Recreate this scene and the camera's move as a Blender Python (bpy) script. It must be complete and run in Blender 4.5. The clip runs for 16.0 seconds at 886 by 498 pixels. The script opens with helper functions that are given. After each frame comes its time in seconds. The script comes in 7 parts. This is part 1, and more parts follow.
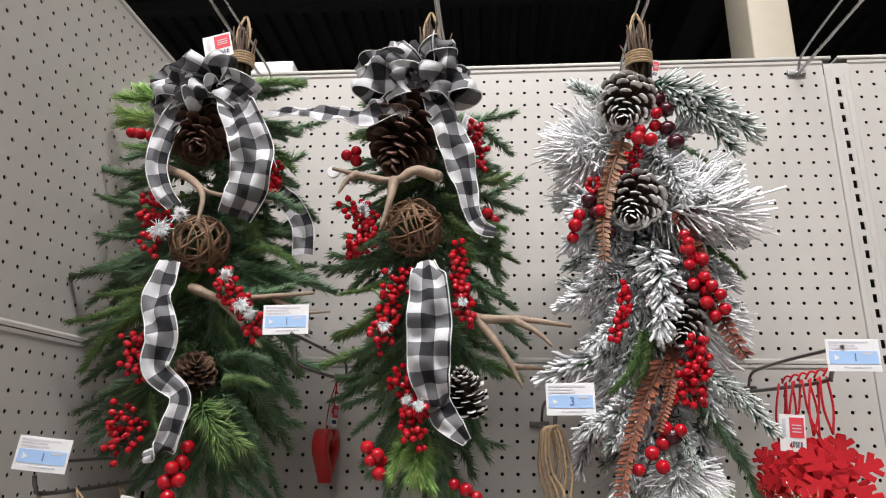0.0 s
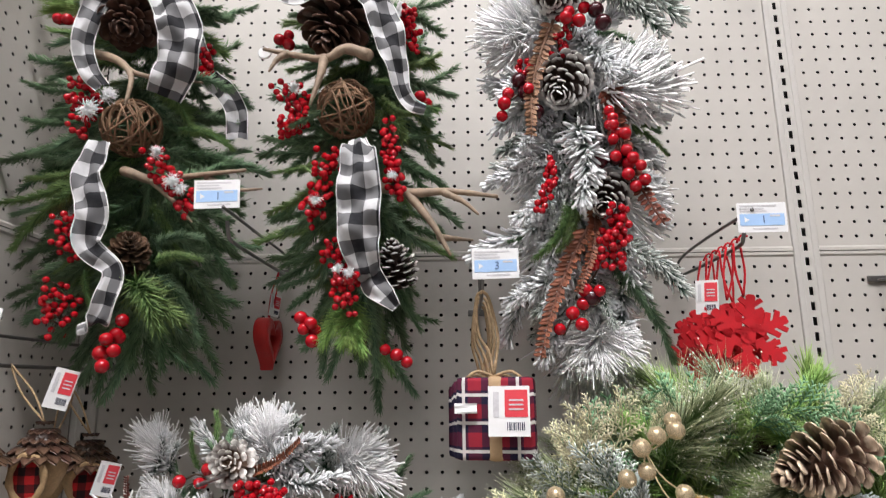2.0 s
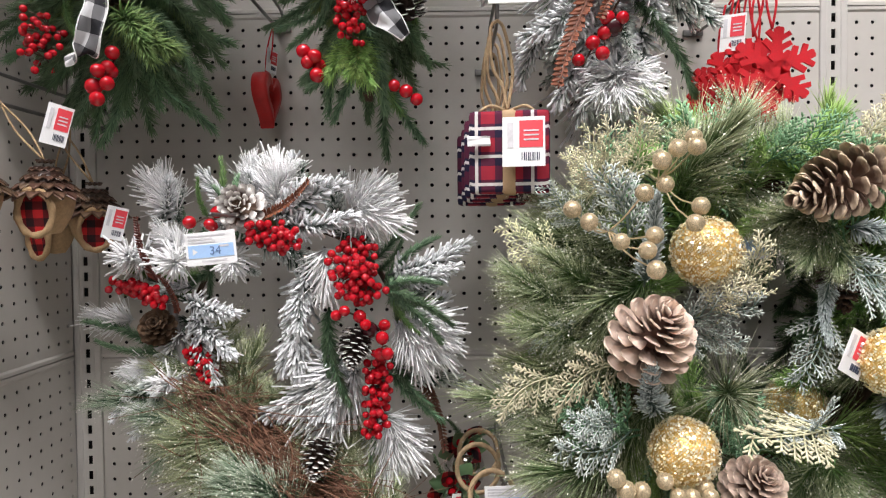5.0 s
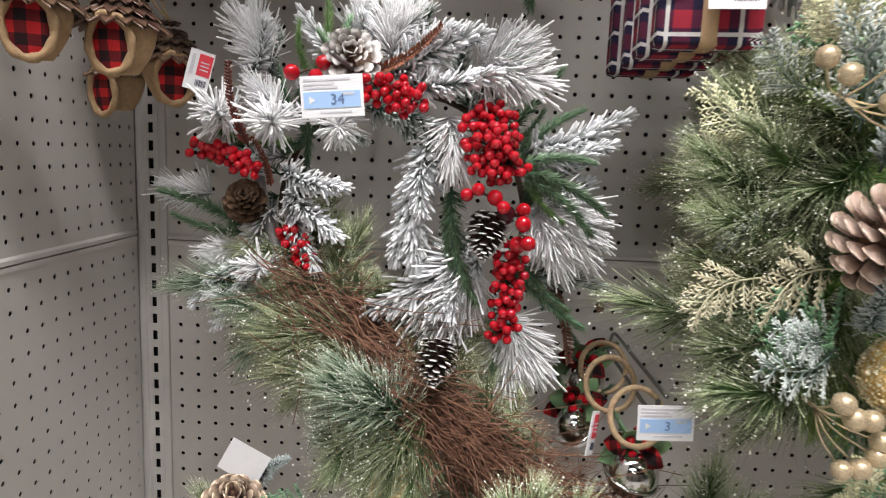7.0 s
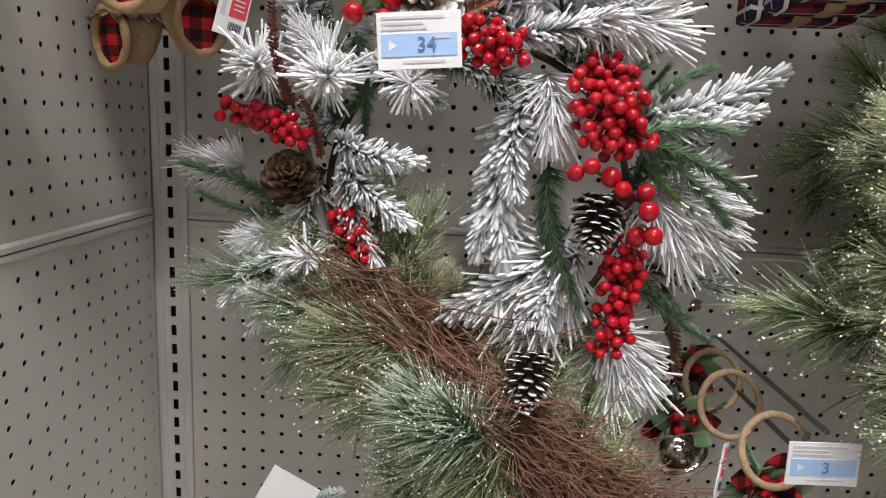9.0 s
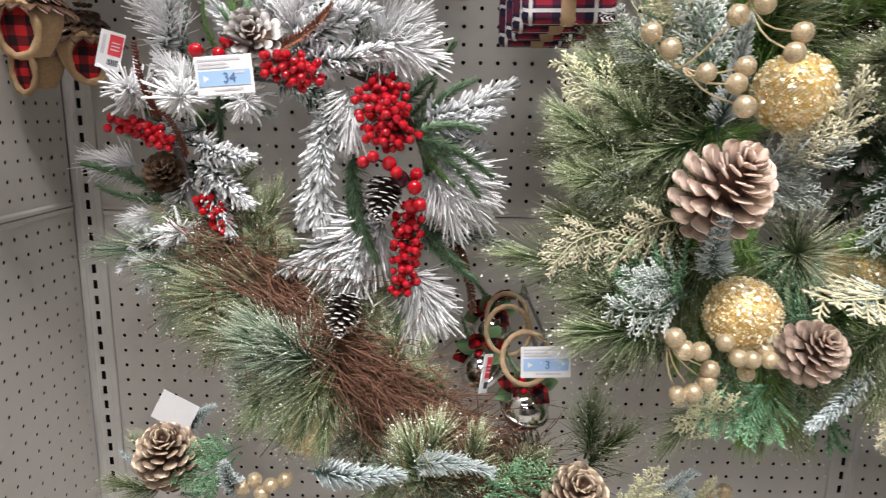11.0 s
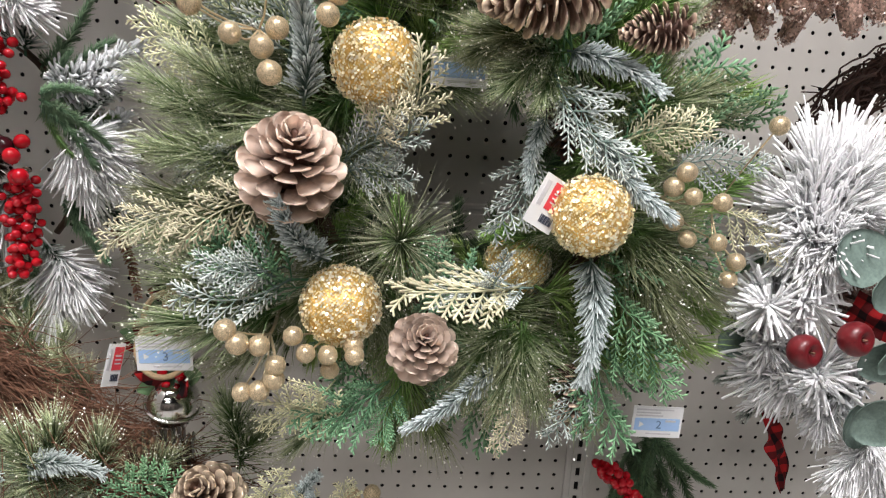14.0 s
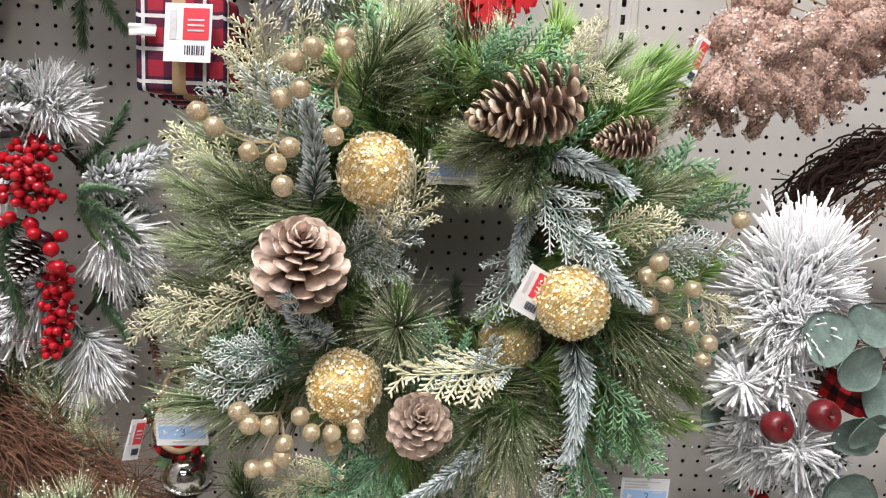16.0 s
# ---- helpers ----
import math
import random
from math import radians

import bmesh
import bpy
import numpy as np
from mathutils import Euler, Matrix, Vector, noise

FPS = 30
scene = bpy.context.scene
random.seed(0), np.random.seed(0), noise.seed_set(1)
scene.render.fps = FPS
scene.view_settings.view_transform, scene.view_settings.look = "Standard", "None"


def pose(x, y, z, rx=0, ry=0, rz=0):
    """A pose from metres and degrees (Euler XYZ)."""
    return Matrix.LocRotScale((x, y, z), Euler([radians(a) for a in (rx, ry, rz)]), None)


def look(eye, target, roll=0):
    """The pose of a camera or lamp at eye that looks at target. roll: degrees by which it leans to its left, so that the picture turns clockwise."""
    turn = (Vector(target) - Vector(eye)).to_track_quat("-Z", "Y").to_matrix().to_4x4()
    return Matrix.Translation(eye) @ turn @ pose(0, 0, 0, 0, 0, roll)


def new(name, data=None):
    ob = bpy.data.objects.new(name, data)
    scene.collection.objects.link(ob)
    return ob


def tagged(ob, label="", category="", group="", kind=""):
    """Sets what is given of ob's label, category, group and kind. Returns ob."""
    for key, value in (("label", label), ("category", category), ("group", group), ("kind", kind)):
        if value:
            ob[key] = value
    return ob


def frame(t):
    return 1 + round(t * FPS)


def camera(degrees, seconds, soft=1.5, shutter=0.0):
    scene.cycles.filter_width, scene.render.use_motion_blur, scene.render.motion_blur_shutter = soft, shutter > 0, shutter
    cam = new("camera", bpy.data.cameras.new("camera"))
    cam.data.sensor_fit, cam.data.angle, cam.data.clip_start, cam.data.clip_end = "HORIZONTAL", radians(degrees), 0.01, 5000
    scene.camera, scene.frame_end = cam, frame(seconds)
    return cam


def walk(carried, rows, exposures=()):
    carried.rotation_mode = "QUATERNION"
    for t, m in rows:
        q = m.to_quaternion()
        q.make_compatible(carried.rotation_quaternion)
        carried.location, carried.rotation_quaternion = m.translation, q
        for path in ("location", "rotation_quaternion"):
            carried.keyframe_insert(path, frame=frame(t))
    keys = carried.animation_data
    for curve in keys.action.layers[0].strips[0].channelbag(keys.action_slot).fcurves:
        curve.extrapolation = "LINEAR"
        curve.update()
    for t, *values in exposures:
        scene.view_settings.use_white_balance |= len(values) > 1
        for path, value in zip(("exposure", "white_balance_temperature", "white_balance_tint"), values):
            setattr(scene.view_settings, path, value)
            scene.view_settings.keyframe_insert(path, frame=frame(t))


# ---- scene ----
cam = camera(68.6, 16.0, 1.1, 0.25)
PATH = [
    (0, (-0.029, -0.03, 1.471), (-0.174, 1.888, 2.017), 0.7),
    (0.5, (-0.014, -0.03, 1.471), (-0.163, 1.893, 2.0), 1.0),
    (1, (-0.005, -0.038, 1.437), (-0.144, 1.887, 1.96), 0.9),
    (1.5, (0.001, -0.041, 1.41), (-0.117, 1.893, 1.906), 0.4),
    (2, (0.023, -0.017, 1.358), (-0.033, 1.935, 1.787), -0.5),
    (2.5, (0.033, -0.001, 1.332), (-0.001, 1.969, 1.679), -0.9),
    (3, (0.017, 0.015, 1.306), (-0.004, 2.001, 1.542), -1.1),
    (3.5, (0.011, 0.017, 1.277), (-0.019, 2.009, 1.45), -1.0),
    (4, (0.001, 0.015, 1.264), (-0.028, 2.013, 1.348), -1.0),
    (4.2, (0.002, 0.016, 1.256), (-0.025, 2.015, 1.315), -0.9),
    (6.5, (-0.105, 0.069, 1.194), (-0.146, 2.051, 0.926), 1.1),
    (7, (-0.157, 0.158, 1.169), (-0.219, 2.135, 0.877), 2.4),
    (7.5, (-0.204, 0.264, 1.166), (-0.278, 2.236, 0.837), 2.8),
    (8, (-0.252, 0.316, 1.156), (-0.328, 2.283, 0.801), 3.3),
    (10.5, (-0.134, 0.16, 1.179), (-0.169, 2.119, 0.778), 2.0),
    (11, (-0.061, 0.093, 1.182), (-0.064, 2.051, 0.775), 1.1),
    (11.5, (0.01, 0.083, 1.172), (0.22, 2.029, 0.761), 1.1),
    (12, (0.116, 0.11, 1.152), (0.499, 2.025, 0.723), 0.3),
    (12.5, (0.197, 0.162, 1.128), (0.626, 2.069, 0.703), 0.3),
    (13, (0.263, 0.178, 1.131), (0.622, 2.094, 0.685), 1.3),
    (13.5, (0.289, 0.172, 1.144), (0.52, 2.106, 0.69), 2.6),
    (14, (0.295, 0.144, 1.18), (0.443, 2.088, 0.737), 3.6),
    (14.5, (0.289, 0.125, 1.199), (0.418, 2.083, 0.81), 3.8),
    (15, (0.291, 0.114, 1.215), (0.396, 2.08, 0.866), 3.6),
    (15.5, (0.301, 0.1, 1.224), (0.402, 2.072, 0.906), 3.3),
    (16, (0.307, 0.087, 1.225), (0.411, 2.064, 0.946), 3.0),
]
walk(cam, [(t, look(eye, target, roll)) for t, eye, target, roll in PATH],
     [(0, -0.18), (2, -0.12), (2.5, -0.08), (4, 0.08), (6.5, 0.22), (7.2, 0.16), (8, 0.0), (10.3, 0.24), (11, 0.3), (12.5, 0.14), (16, 0.16)])

# ---- light ----
world = bpy.data.worlds.new("store_air")
world.use_nodes = True
world.node_tree.nodes["Background"].inputs[0].default_value = (0.9, 0.95, 1.0, 1)
world.node_tree.nodes["Background"].inputs[1].default_value = 0.26
scene.world = world


def tube_lamp(x, y, z, size_x, size_y, watts):
    data = bpy.data.lights.new("ceiling_light", "AREA")
    data.shape, data.size, data.size_y, data.energy = "RECTANGLE", size_x, size_y, watts
    data.color = (1.0, 0.966, 0.968)
    ob = new("ceiling_light_lamp", data)
    ob.matrix_world = pose(x, y, z)
    return ob


LAMPS = [(-0.1, -0.7, 4.2), (-0.9, -3.6, 4.2), (-3.8, -2.4, 4.2), (2.3, -2.0, 4.2), (-0.6, -6.4, 4.2)]
WATTS = [198, 95, 80, 45, 70]
for i, (lx, ly, lz) in enumerate(LAMPS):
    tube_lamp(lx, ly, lz - 0.03, 2.4, 0.5, WATTS[i])


# ---- materials ----
def nodes_of(name):
    m = bpy.data.materials.new(name)
    m.use_nodes = True
    nt = m.node_tree
    return m, nt, nt.nodes["Principled BSDF"]


def node(nt, kind, **values):
    n = nt.nodes.new(kind)
    for key, value in values.items():
        if key in n.inputs:
            n.inputs[key].default_value = value
    return n


def math_node(nt, op, a, b=None, c=None):
    n = nt.nodes.new("ShaderNodeMath")
    n.operation = op
    for slot, v in zip(n.inputs, (a, b, c)):
        if v is None:
            continue
        if isinstance(v, (int, float)):
            slot.default_value = v
        else:
            nt.links.new(v, slot)
    return n.outputs[0]


def mix_colour(nt, fac, a, b, blend="MIX"):
    n = nt.nodes.new("ShaderNodeMix")
    n.data_type, n.blend_type = "RGBA", blend
    for slot, v in ((n.inputs[0], fac), (n.inputs[6], a), (n.inputs[7], b)):
        if isinstance(v, (int, float)):
            slot.default_value = v
        elif isinstance(v, tuple):
            slot.default_value = (*v, 1)
        else:
            nt.links.new(v, slot)
    return n.outputs[2]


def noise_fac(nt, scale, detail=4.0, rough=0.6, coords="Object"):
    tc = nt.nodes.new("ShaderNodeTexCoord")
    n = node(nt, "ShaderNodeTexNoise", Scale=scale, Detail=detail, Roughness=rough)
    nt.links.new(tc.outputs[coords], n.inputs["Vector"])
    return n.outputs[0]


def spread(nt, v, lo, hi, out_lo=0.0, out_hi=1.0):
    n = nt.nodes.new("ShaderNodeMapRange")
    nt.links.new(v, n.inputs[0])
    for i, x in enumerate((lo, hi, out_lo, out_hi)):
        n.inputs[i + 1].default_value = x
    return n.outputs[0]


def bump(nt, bsdf, height, strength=0.3, distance=0.001):
    b = node(nt, "ShaderNodeBump", Strength=strength, Distance=distance)
    nt.links.new(height, b.inputs["Height"])
    nt.links.new(b.outputs[0], bsdf.inputs["Normal"])


def plain(name, colour, rough=0.5, metal=0.0, vary=0.15, scale=40.0, relief=0.2, depth=0.0008, spec=0.5):
    """A surface with two scales of variation."""
    m, nt, p = nodes_of(name)
    fine, wide = noise_fac(nt, scale * 6), noise_fac(nt, scale)
    dark = tuple(c * (1 - vary) for c in colour)
    light = tuple(min(1, c * (1 + vary)) for c in colour)
    f = math_node(nt, "ADD", math_node(nt, "MULTIPLY", fine, 0.4), math_node(nt, "MULTIPLY", wide, 0.6))
    nt.links.new(mix_colour(nt, spread(nt, f, 0.35, 0.65), dark, light), p.inputs["Base Color"])
    p.inputs["Roughness"].default_value, p.inputs["Metallic"].default_value = rough, metal
    p.inputs["Specular IOR Level"].default_value = spec
    nt.links.new(spread(nt, wide, 0.3, 0.7, max(0.02, rough - 0.08), min(1, rough + 0.08)), p.inputs["Roughness"])
    bump(nt, p, fine, relief, depth)
    return m


def two_tone(name, base, tip, start, end, rough=0.55, vary=0.35, metal_tip=0.0, patch=0.3, sheen_rough=None):
    """Base colour running into a tip colour along each piece, with piece to piece variation."""
    m, nt, p = nodes_of(name)
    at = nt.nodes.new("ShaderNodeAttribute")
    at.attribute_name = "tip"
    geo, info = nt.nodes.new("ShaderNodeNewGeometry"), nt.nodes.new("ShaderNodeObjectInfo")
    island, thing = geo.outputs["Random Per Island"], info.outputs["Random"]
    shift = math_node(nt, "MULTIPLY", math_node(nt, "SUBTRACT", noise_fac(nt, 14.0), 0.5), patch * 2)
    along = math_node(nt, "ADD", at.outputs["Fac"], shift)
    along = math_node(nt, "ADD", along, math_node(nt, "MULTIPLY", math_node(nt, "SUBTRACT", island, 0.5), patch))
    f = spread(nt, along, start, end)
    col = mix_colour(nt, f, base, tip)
    val = math_node(nt, "ADD", 1 - vary, math_node(nt, "MULTIPLY", math_node(nt, "ADD", island, thing), vary))
    hsv = nt.nodes.new("ShaderNodeHueSaturation")
    nt.links.new(val, hsv.inputs["Value"])
    nt.links.new(math_node(nt, "ADD", 0.485, math_node(nt, "MULTIPLY", thing, 0.03)), hsv.inputs["Hue"])
    nt.links.new(col, hsv.inputs["Color"])
    nt.links.new(hsv.outputs[0], p.inputs["Base Color"])
    p.inputs["Roughness"].default_value = rough
    p.inputs["Specular IOR Level"].default_value = 0.35
    if metal_tip:
        nt.links.new(math_node(nt, "MULTIPLY", f, metal_tip), p.inputs["Metallic"])
    return m


def check(name, light, dark, size, weave=900.0, rough=0.85, accent=None):
    """Woven checks: bands along and across the cloth."""
    m, nt, p = nodes_of(name)
    uv = nt.nodes.new("ShaderNodeUVMap")
    uv.uv_map = "UVMap"
    sep = nt.nodes.new("ShaderNodeSeparateXYZ")
    nt.links.new(uv.outputs[0], sep.inputs[0])
    bands = []
    for i in (0, 1):
        w = math_node(nt, "MULTIPLY", sep.outputs[i], 1.0 / size)
        bands.append(math_node(nt, "GREATER_THAN", math_node(nt, "FRACT", math_node(nt, "MULTIPLY", w, 0.5)), 0.5))
    f = math_node(nt, "MULTIPLY", math_node(nt, "ADD", *bands), 0.5)
    mid = tuple((a * 0.24 + b * 0.76) for a, b in zip(light, dark))
    col = mix_colour(nt, math_node(nt, "GREATER_THAN", f, 0.25), light, mid)
    col = mix_colour(nt, math_node(nt, "GREATER_THAN", f, 0.75), col, dark)
    if accent:
        for i in (0, 1):
            fr = math_node(nt, "FRACT", math_node(nt, "ADD", math_node(nt, "MULTIPLY", sep.outputs[i], 0.5 / size), 0.22))
            col = mix_colour(nt, math_node(nt, "LESS_THAN", fr, 0.115), col, accent)
    col = mix_colour(nt, spread(nt, noise_fac(nt, 60.0), 0.3, 0.7, 0.0, 0.22), col, tuple(c * 0.6 for c in mid))
    nt.links.new(col, p.inputs["Base Color"])
    p.inputs["Roughness"].default_value = rough
    p.inputs["Specular IOR Level"].default_value = 0.2
    thread = math_node(nt, "ADD", *[math_node(nt, "SINE", math_node(nt, "MULTIPLY", sep.outputs[i], weave * 6.28)) for i in (0, 1)])
    bump(nt, p, thread, 0.25, 0.0003)
    return m


def glitter(name, colour, scale, rough=0.28, dark=0.45, metal=0.85):
    m, nt, p = nodes_of(name)
    tc = nt.nodes.new("ShaderNodeTexCoord")
    v = node(nt, "ShaderNodeTexVoronoi", Scale=scale)
    nt.links.new(tc.outputs["Object"], v.inputs["Vector"])
    sep = nt.nodes.new("ShaderNodeSeparateColor")
    nt.links.new(v.outputs["Color"], sep.inputs[0])
    nt.links.new(mix_colour(nt, sep.outputs[0], tuple(c * dark for c in colour), colour), p.inputs["Base Color"])
    p.inputs["Metallic"].default_value, p.inputs["Roughness"].default_value = metal, rough
    bump(nt, p, sep.outputs[1], 1.0, 0.0012)
    return m


M_board = plain("painted_steel_board", (0.54, 0.515, 0.48), 0.42, vary=0.04, scale=5, relief=0.06)
M_upright = plain("painted_steel_upright", (0.56, 0.54, 0.51), 0.38, vary=0.04, scale=8, relief=0.05)
# near-black colour standing in for the shade behind holes and slots
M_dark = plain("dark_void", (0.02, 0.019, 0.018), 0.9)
M_wire = plain("hook_wire", (0.20, 0.195, 0.19), 0.38, metal=0.8, vary=0.2, scale=30)
M_bright_wire = plain("zinc_wire", (0.45, 0.45, 0.45), 0.32, metal=0.9, vary=0.15, scale=30)
M_deck = plain("ceiling_deck", (0.030, 0.029, 0.031), 0.8, vary=0.3, scale=3)
M_floor = plain("floor_tile", (0.40, 0.385, 0.36), 0.35, vary=0.08, scale=3)
M_shelf = plain("opposite_shelving", (0.40, 0.36, 0.33), 0.6, vary=0.3, scale=4)
# green needles are painted dark at the stem for shade inside the foliage
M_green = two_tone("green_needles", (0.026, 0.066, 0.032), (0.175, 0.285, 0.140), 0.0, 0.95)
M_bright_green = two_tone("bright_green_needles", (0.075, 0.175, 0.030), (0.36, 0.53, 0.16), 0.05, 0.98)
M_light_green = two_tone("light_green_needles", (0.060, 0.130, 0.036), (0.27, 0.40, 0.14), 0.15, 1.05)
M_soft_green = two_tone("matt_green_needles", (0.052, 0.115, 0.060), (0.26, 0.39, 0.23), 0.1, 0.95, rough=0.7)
M_glit_green = two_tone("glittered_pine_needles", (0.048, 0.098, 0.021), (0.60, 0.64, 0.40), 0.22, 1.06, rough=0.4, metal_tip=0.15)
M_glit_tuft = two_tone("glittered_tuft_needles", (0.055, 0.085, 0.028), (0.52, 0.52, 0.36), 0.2, 1.05, rough=0.4, metal_tip=0.1)
M_glit_blue = two_tone("frosted_pine_needles", (0.05, 0.115, 0.055), (0.58, 0.64, 0.50), 0.25, 1.05, rough=0.4, metal_tip=0.3)
M_flock = two_tone("flocked_needles", (0.13, 0.165, 0.145), (0.84, 0.85, 0.875), 0.15, 0.80, rough=0.95, vary=0.10)
M_flock_white = two_tone("white_flocked_needles", (0.40, 0.43, 0.43), (0.90, 0.90, 0.91), -0.1, 0.40, rough=0.95, vary=0.06)
M_flock_green = two_tone("lightly_flocked_needles", (0.036, 0.080, 0.050), (0.76, 0.80, 0.77), 0.32, 1.0, rough=0.9, vary=0.15)
M_blue_fir = two_tone("silver_blue_needles", (0.085, 0.135, 0.115), (0.66, 0.73, 0.73), 0.15, 0.95, rough=0.8, vary=0.15)
M_cedar_green = two_tone("green_cedar_leaf", (0.08, 0.20, 0.095), (0.30, 0.52, 0.30), 0.1, 1.0, rough=0.6)
M_cedar_frost = two_tone("frosted_cedar_leaf", (0.12, 0.18, 0.15), (0.72, 0.77, 0.74), 0.1, 0.85, rough=0.75)
M_cedar_gold = two_tone("champagne_cedar_leaf", (0.46, 0.46, 0.28), (0.86, 0.81, 0.58), 0.0, 0.8, rough=0.5, metal_tip=0.15)
M_fleck = plain("glitter_fleck", (0.95, 0.94, 0.88), 0.25, vary=0.05, relief=0.0)
# cone scales darken to the base, putting the shade of the gaps into colour
M_cone = two_tone("brown_cone_scale", (0.030, 0.015, 0.010), (0.15, 0.085, 0.058), 0.3, 1.0, rough=0.35)
M_cone_frost = two_tone("frosted_cone_scale", (0.09, 0.050, 0.032), (0.85, 0.82, 0.79), 0.45, 0.85, rough=0.7, vary=0.2, patch=0.2)
M_cone_snow = two_tone("snow_tipped_cone_scale", (0.030, 0.016, 0.012), (0.84, 0.82, 0.80), 0.70, 0.88, rough=0.7, vary=0.15, patch=0.16)
M_cone_bronze = two_tone("bronze_cone_scale", (0.10, 0.052, 0.036), (0.98, 0.79, 0.66), 0.10, 0.72, rough=0.42, vary=0.22, metal_tip=0.2)
M_cone_pale = two_tone("pale_gilt_cone_scale", (0.11, 0.06, 0.042), (0.84, 0.66, 0.50), 0.55, 1.0, rough=0.42, vary=0.18, metal_tip=0.4)
M_red = plain("glossy_red_berry", (0.43, 0.006, 0.014), 0.13, vary=0.12, scale=60, relief=0.05)
M_wine = plain("dark_wine_berry", (0.045, 0.006, 0.010), 0.2, vary=0.3, scale=60, relief=0.05)
M_apple = plain("matt_wine_apple", (0.14, 0.010, 0.014), 0.35, vary=0.35, scale=50, relief=0.1)
M_gold_berry = glitter("gold_glitter_berry", (1.0, 0.80, 0.52), 19, 0.30, 0.42, 0.5)
M_gold_ball = plain("gilt_ball_core", (0.78, 0.53, 0.17), 0.4, metal=0.4, vary=0.3, scale=60)
M_sequin = two_tone("gold_sequin", (0.86, 0.70, 0.40), (1.0, 0.94, 0.78), 0.0, 1.0, rough=0.28, vary=0.22, metal_tip=0.6, patch=0.8)
M_stem = plain("brown_stem", (0.075, 0.045, 0.028), 0.8, vary=0.35, scale=80, relief=0.6)
M_twig = plain("dry_brown_twig", (0.175, 0.084, 0.050), 0.8, vary=0.45, scale=70, relief=0.6)
M_twig_dark = plain("dark_grapevine", (0.060, 0.030, 0.022), 0.85, vary=0.5, scale=60, relief=0.7)
M_vine = plain("willow_vine", (0.22, 0.125, 0.07), 0.65, vary=0.35, scale=90, relief=0.5)
M_antler = plain("resin_antler", (0.28, 0.205, 0.145), 0.6, vary=0.35, scale=22, relief=0.4)
M_pole = plain("grey_wrapped_stem", (0.20, 0.19, 0.19), 0.6, vary=0.2, scale=60, relief=0.3)
M_jute = plain("jute_twine", (0.45, 0.32, 0.19), 0.9, vary=0.3, scale=160, relief=0.9, depth=0.001)
M_fern = two_tone("rust_fern_leaf", (0.10, 0.036, 0.024), (0.27, 0.085, 0.05), 0.0, 1.0, rough=0.55)
M_fern_dry = two_tone("dry_fern_leaf", (0.14, 0.07, 0.042), (0.30, 0.165, 0.10), 0.0, 1.0, rough=0.65)
M_check = check("black_white_check", (0.66, 0.66, 0.68), (0.016, 0.016, 0.020), 0.0175)
M_check_red = check("red_black_check", (0.46, 0.018, 0.020), (0.012, 0.008, 0.010), 0.010)
M_plaid = check("red_navy_plaid", (0.36, 0.026, 0.045), (0.013, 0.017, 0.045), 0.0165, accent=(0.72, 0.70, 0.68))
M_cord = plain("white_wire_edge", (0.80, 0.80, 0.80), 0.8, vary=0.1, scale=400, relief=0.8)
M_card = plain("white_card", (0.82, 0.82, 0.83), 0.5, vary=0.03, scale=30, relief=0.03)
M_blue = plain("pale_blue_print", (0.38, 0.57, 0.86), 0.5, vary=0.05, scale=40, relief=0.02)
M_figure = plain("blue_grey_ink", (0.13, 0.20, 0.38), 0.6, relief=0.02)
M_ink = plain("dark_ink", (0.045, 0.055, 0.09), 0.6, relief=0.02)
M_grey_ink = plain("grey_ink", (0.62, 0.61, 0.64), 0.6, relief=0.02)
M_label_red = plain("red_print", (0.72, 0.055, 0.075), 0.45, vary=0.05, relief=0.02)
M_kraft = plain("kraft_paper", (0.46, 0.31, 0.175), 0.75, vary=0.1, scale=60)
M_felt = plain("red_felt", (0.58, 0.008, 0.018), 0.8, vary=0.12, scale=120, relief=0.5)
M_red_wood = plain("red_painted_wood", (0.52, 0.015, 0.014), 0.45, vary=0.1, scale=60, relief=0.2)
M_burlap = plain("burlap", (0.42, 0.28, 0.15), 0.95, vary=0.2, scale=220, relief=0.9, depth=0.0012)
M_silver = plain("chrome_bell", (0.72, 0.71, 0.70), 0.06, metal=1.0, vary=0.05, scale=10, relief=0.0)
M_rose = glitter("rose_gold_glitter", (0.70, 0.46, 0.37), 430, 0.55, 0.22, 0.0)
M_rose_fleck = two_tone("rose_gold_fleck", (0.36, 0.20, 0.15), (1.0, 0.86, 0.78), 0.0, 1.0, rough=0.3, vary=0.3, metal_tip=0.4, patch=1.6)
M_euc = plain("grey_green_leaf", (0.15, 0.205, 0.18), 0.78, vary=0.35, scale=45, relief=0.4, spec=0.25)
M_column = plain("beige_column", (0.62, 0.56, 0.44), 0.55, vary=0.04, scale=6)
M_rust = plain("rust_stain", (0.22, 0.13, 0.08), 0.8, vary=0.4, scale=120)


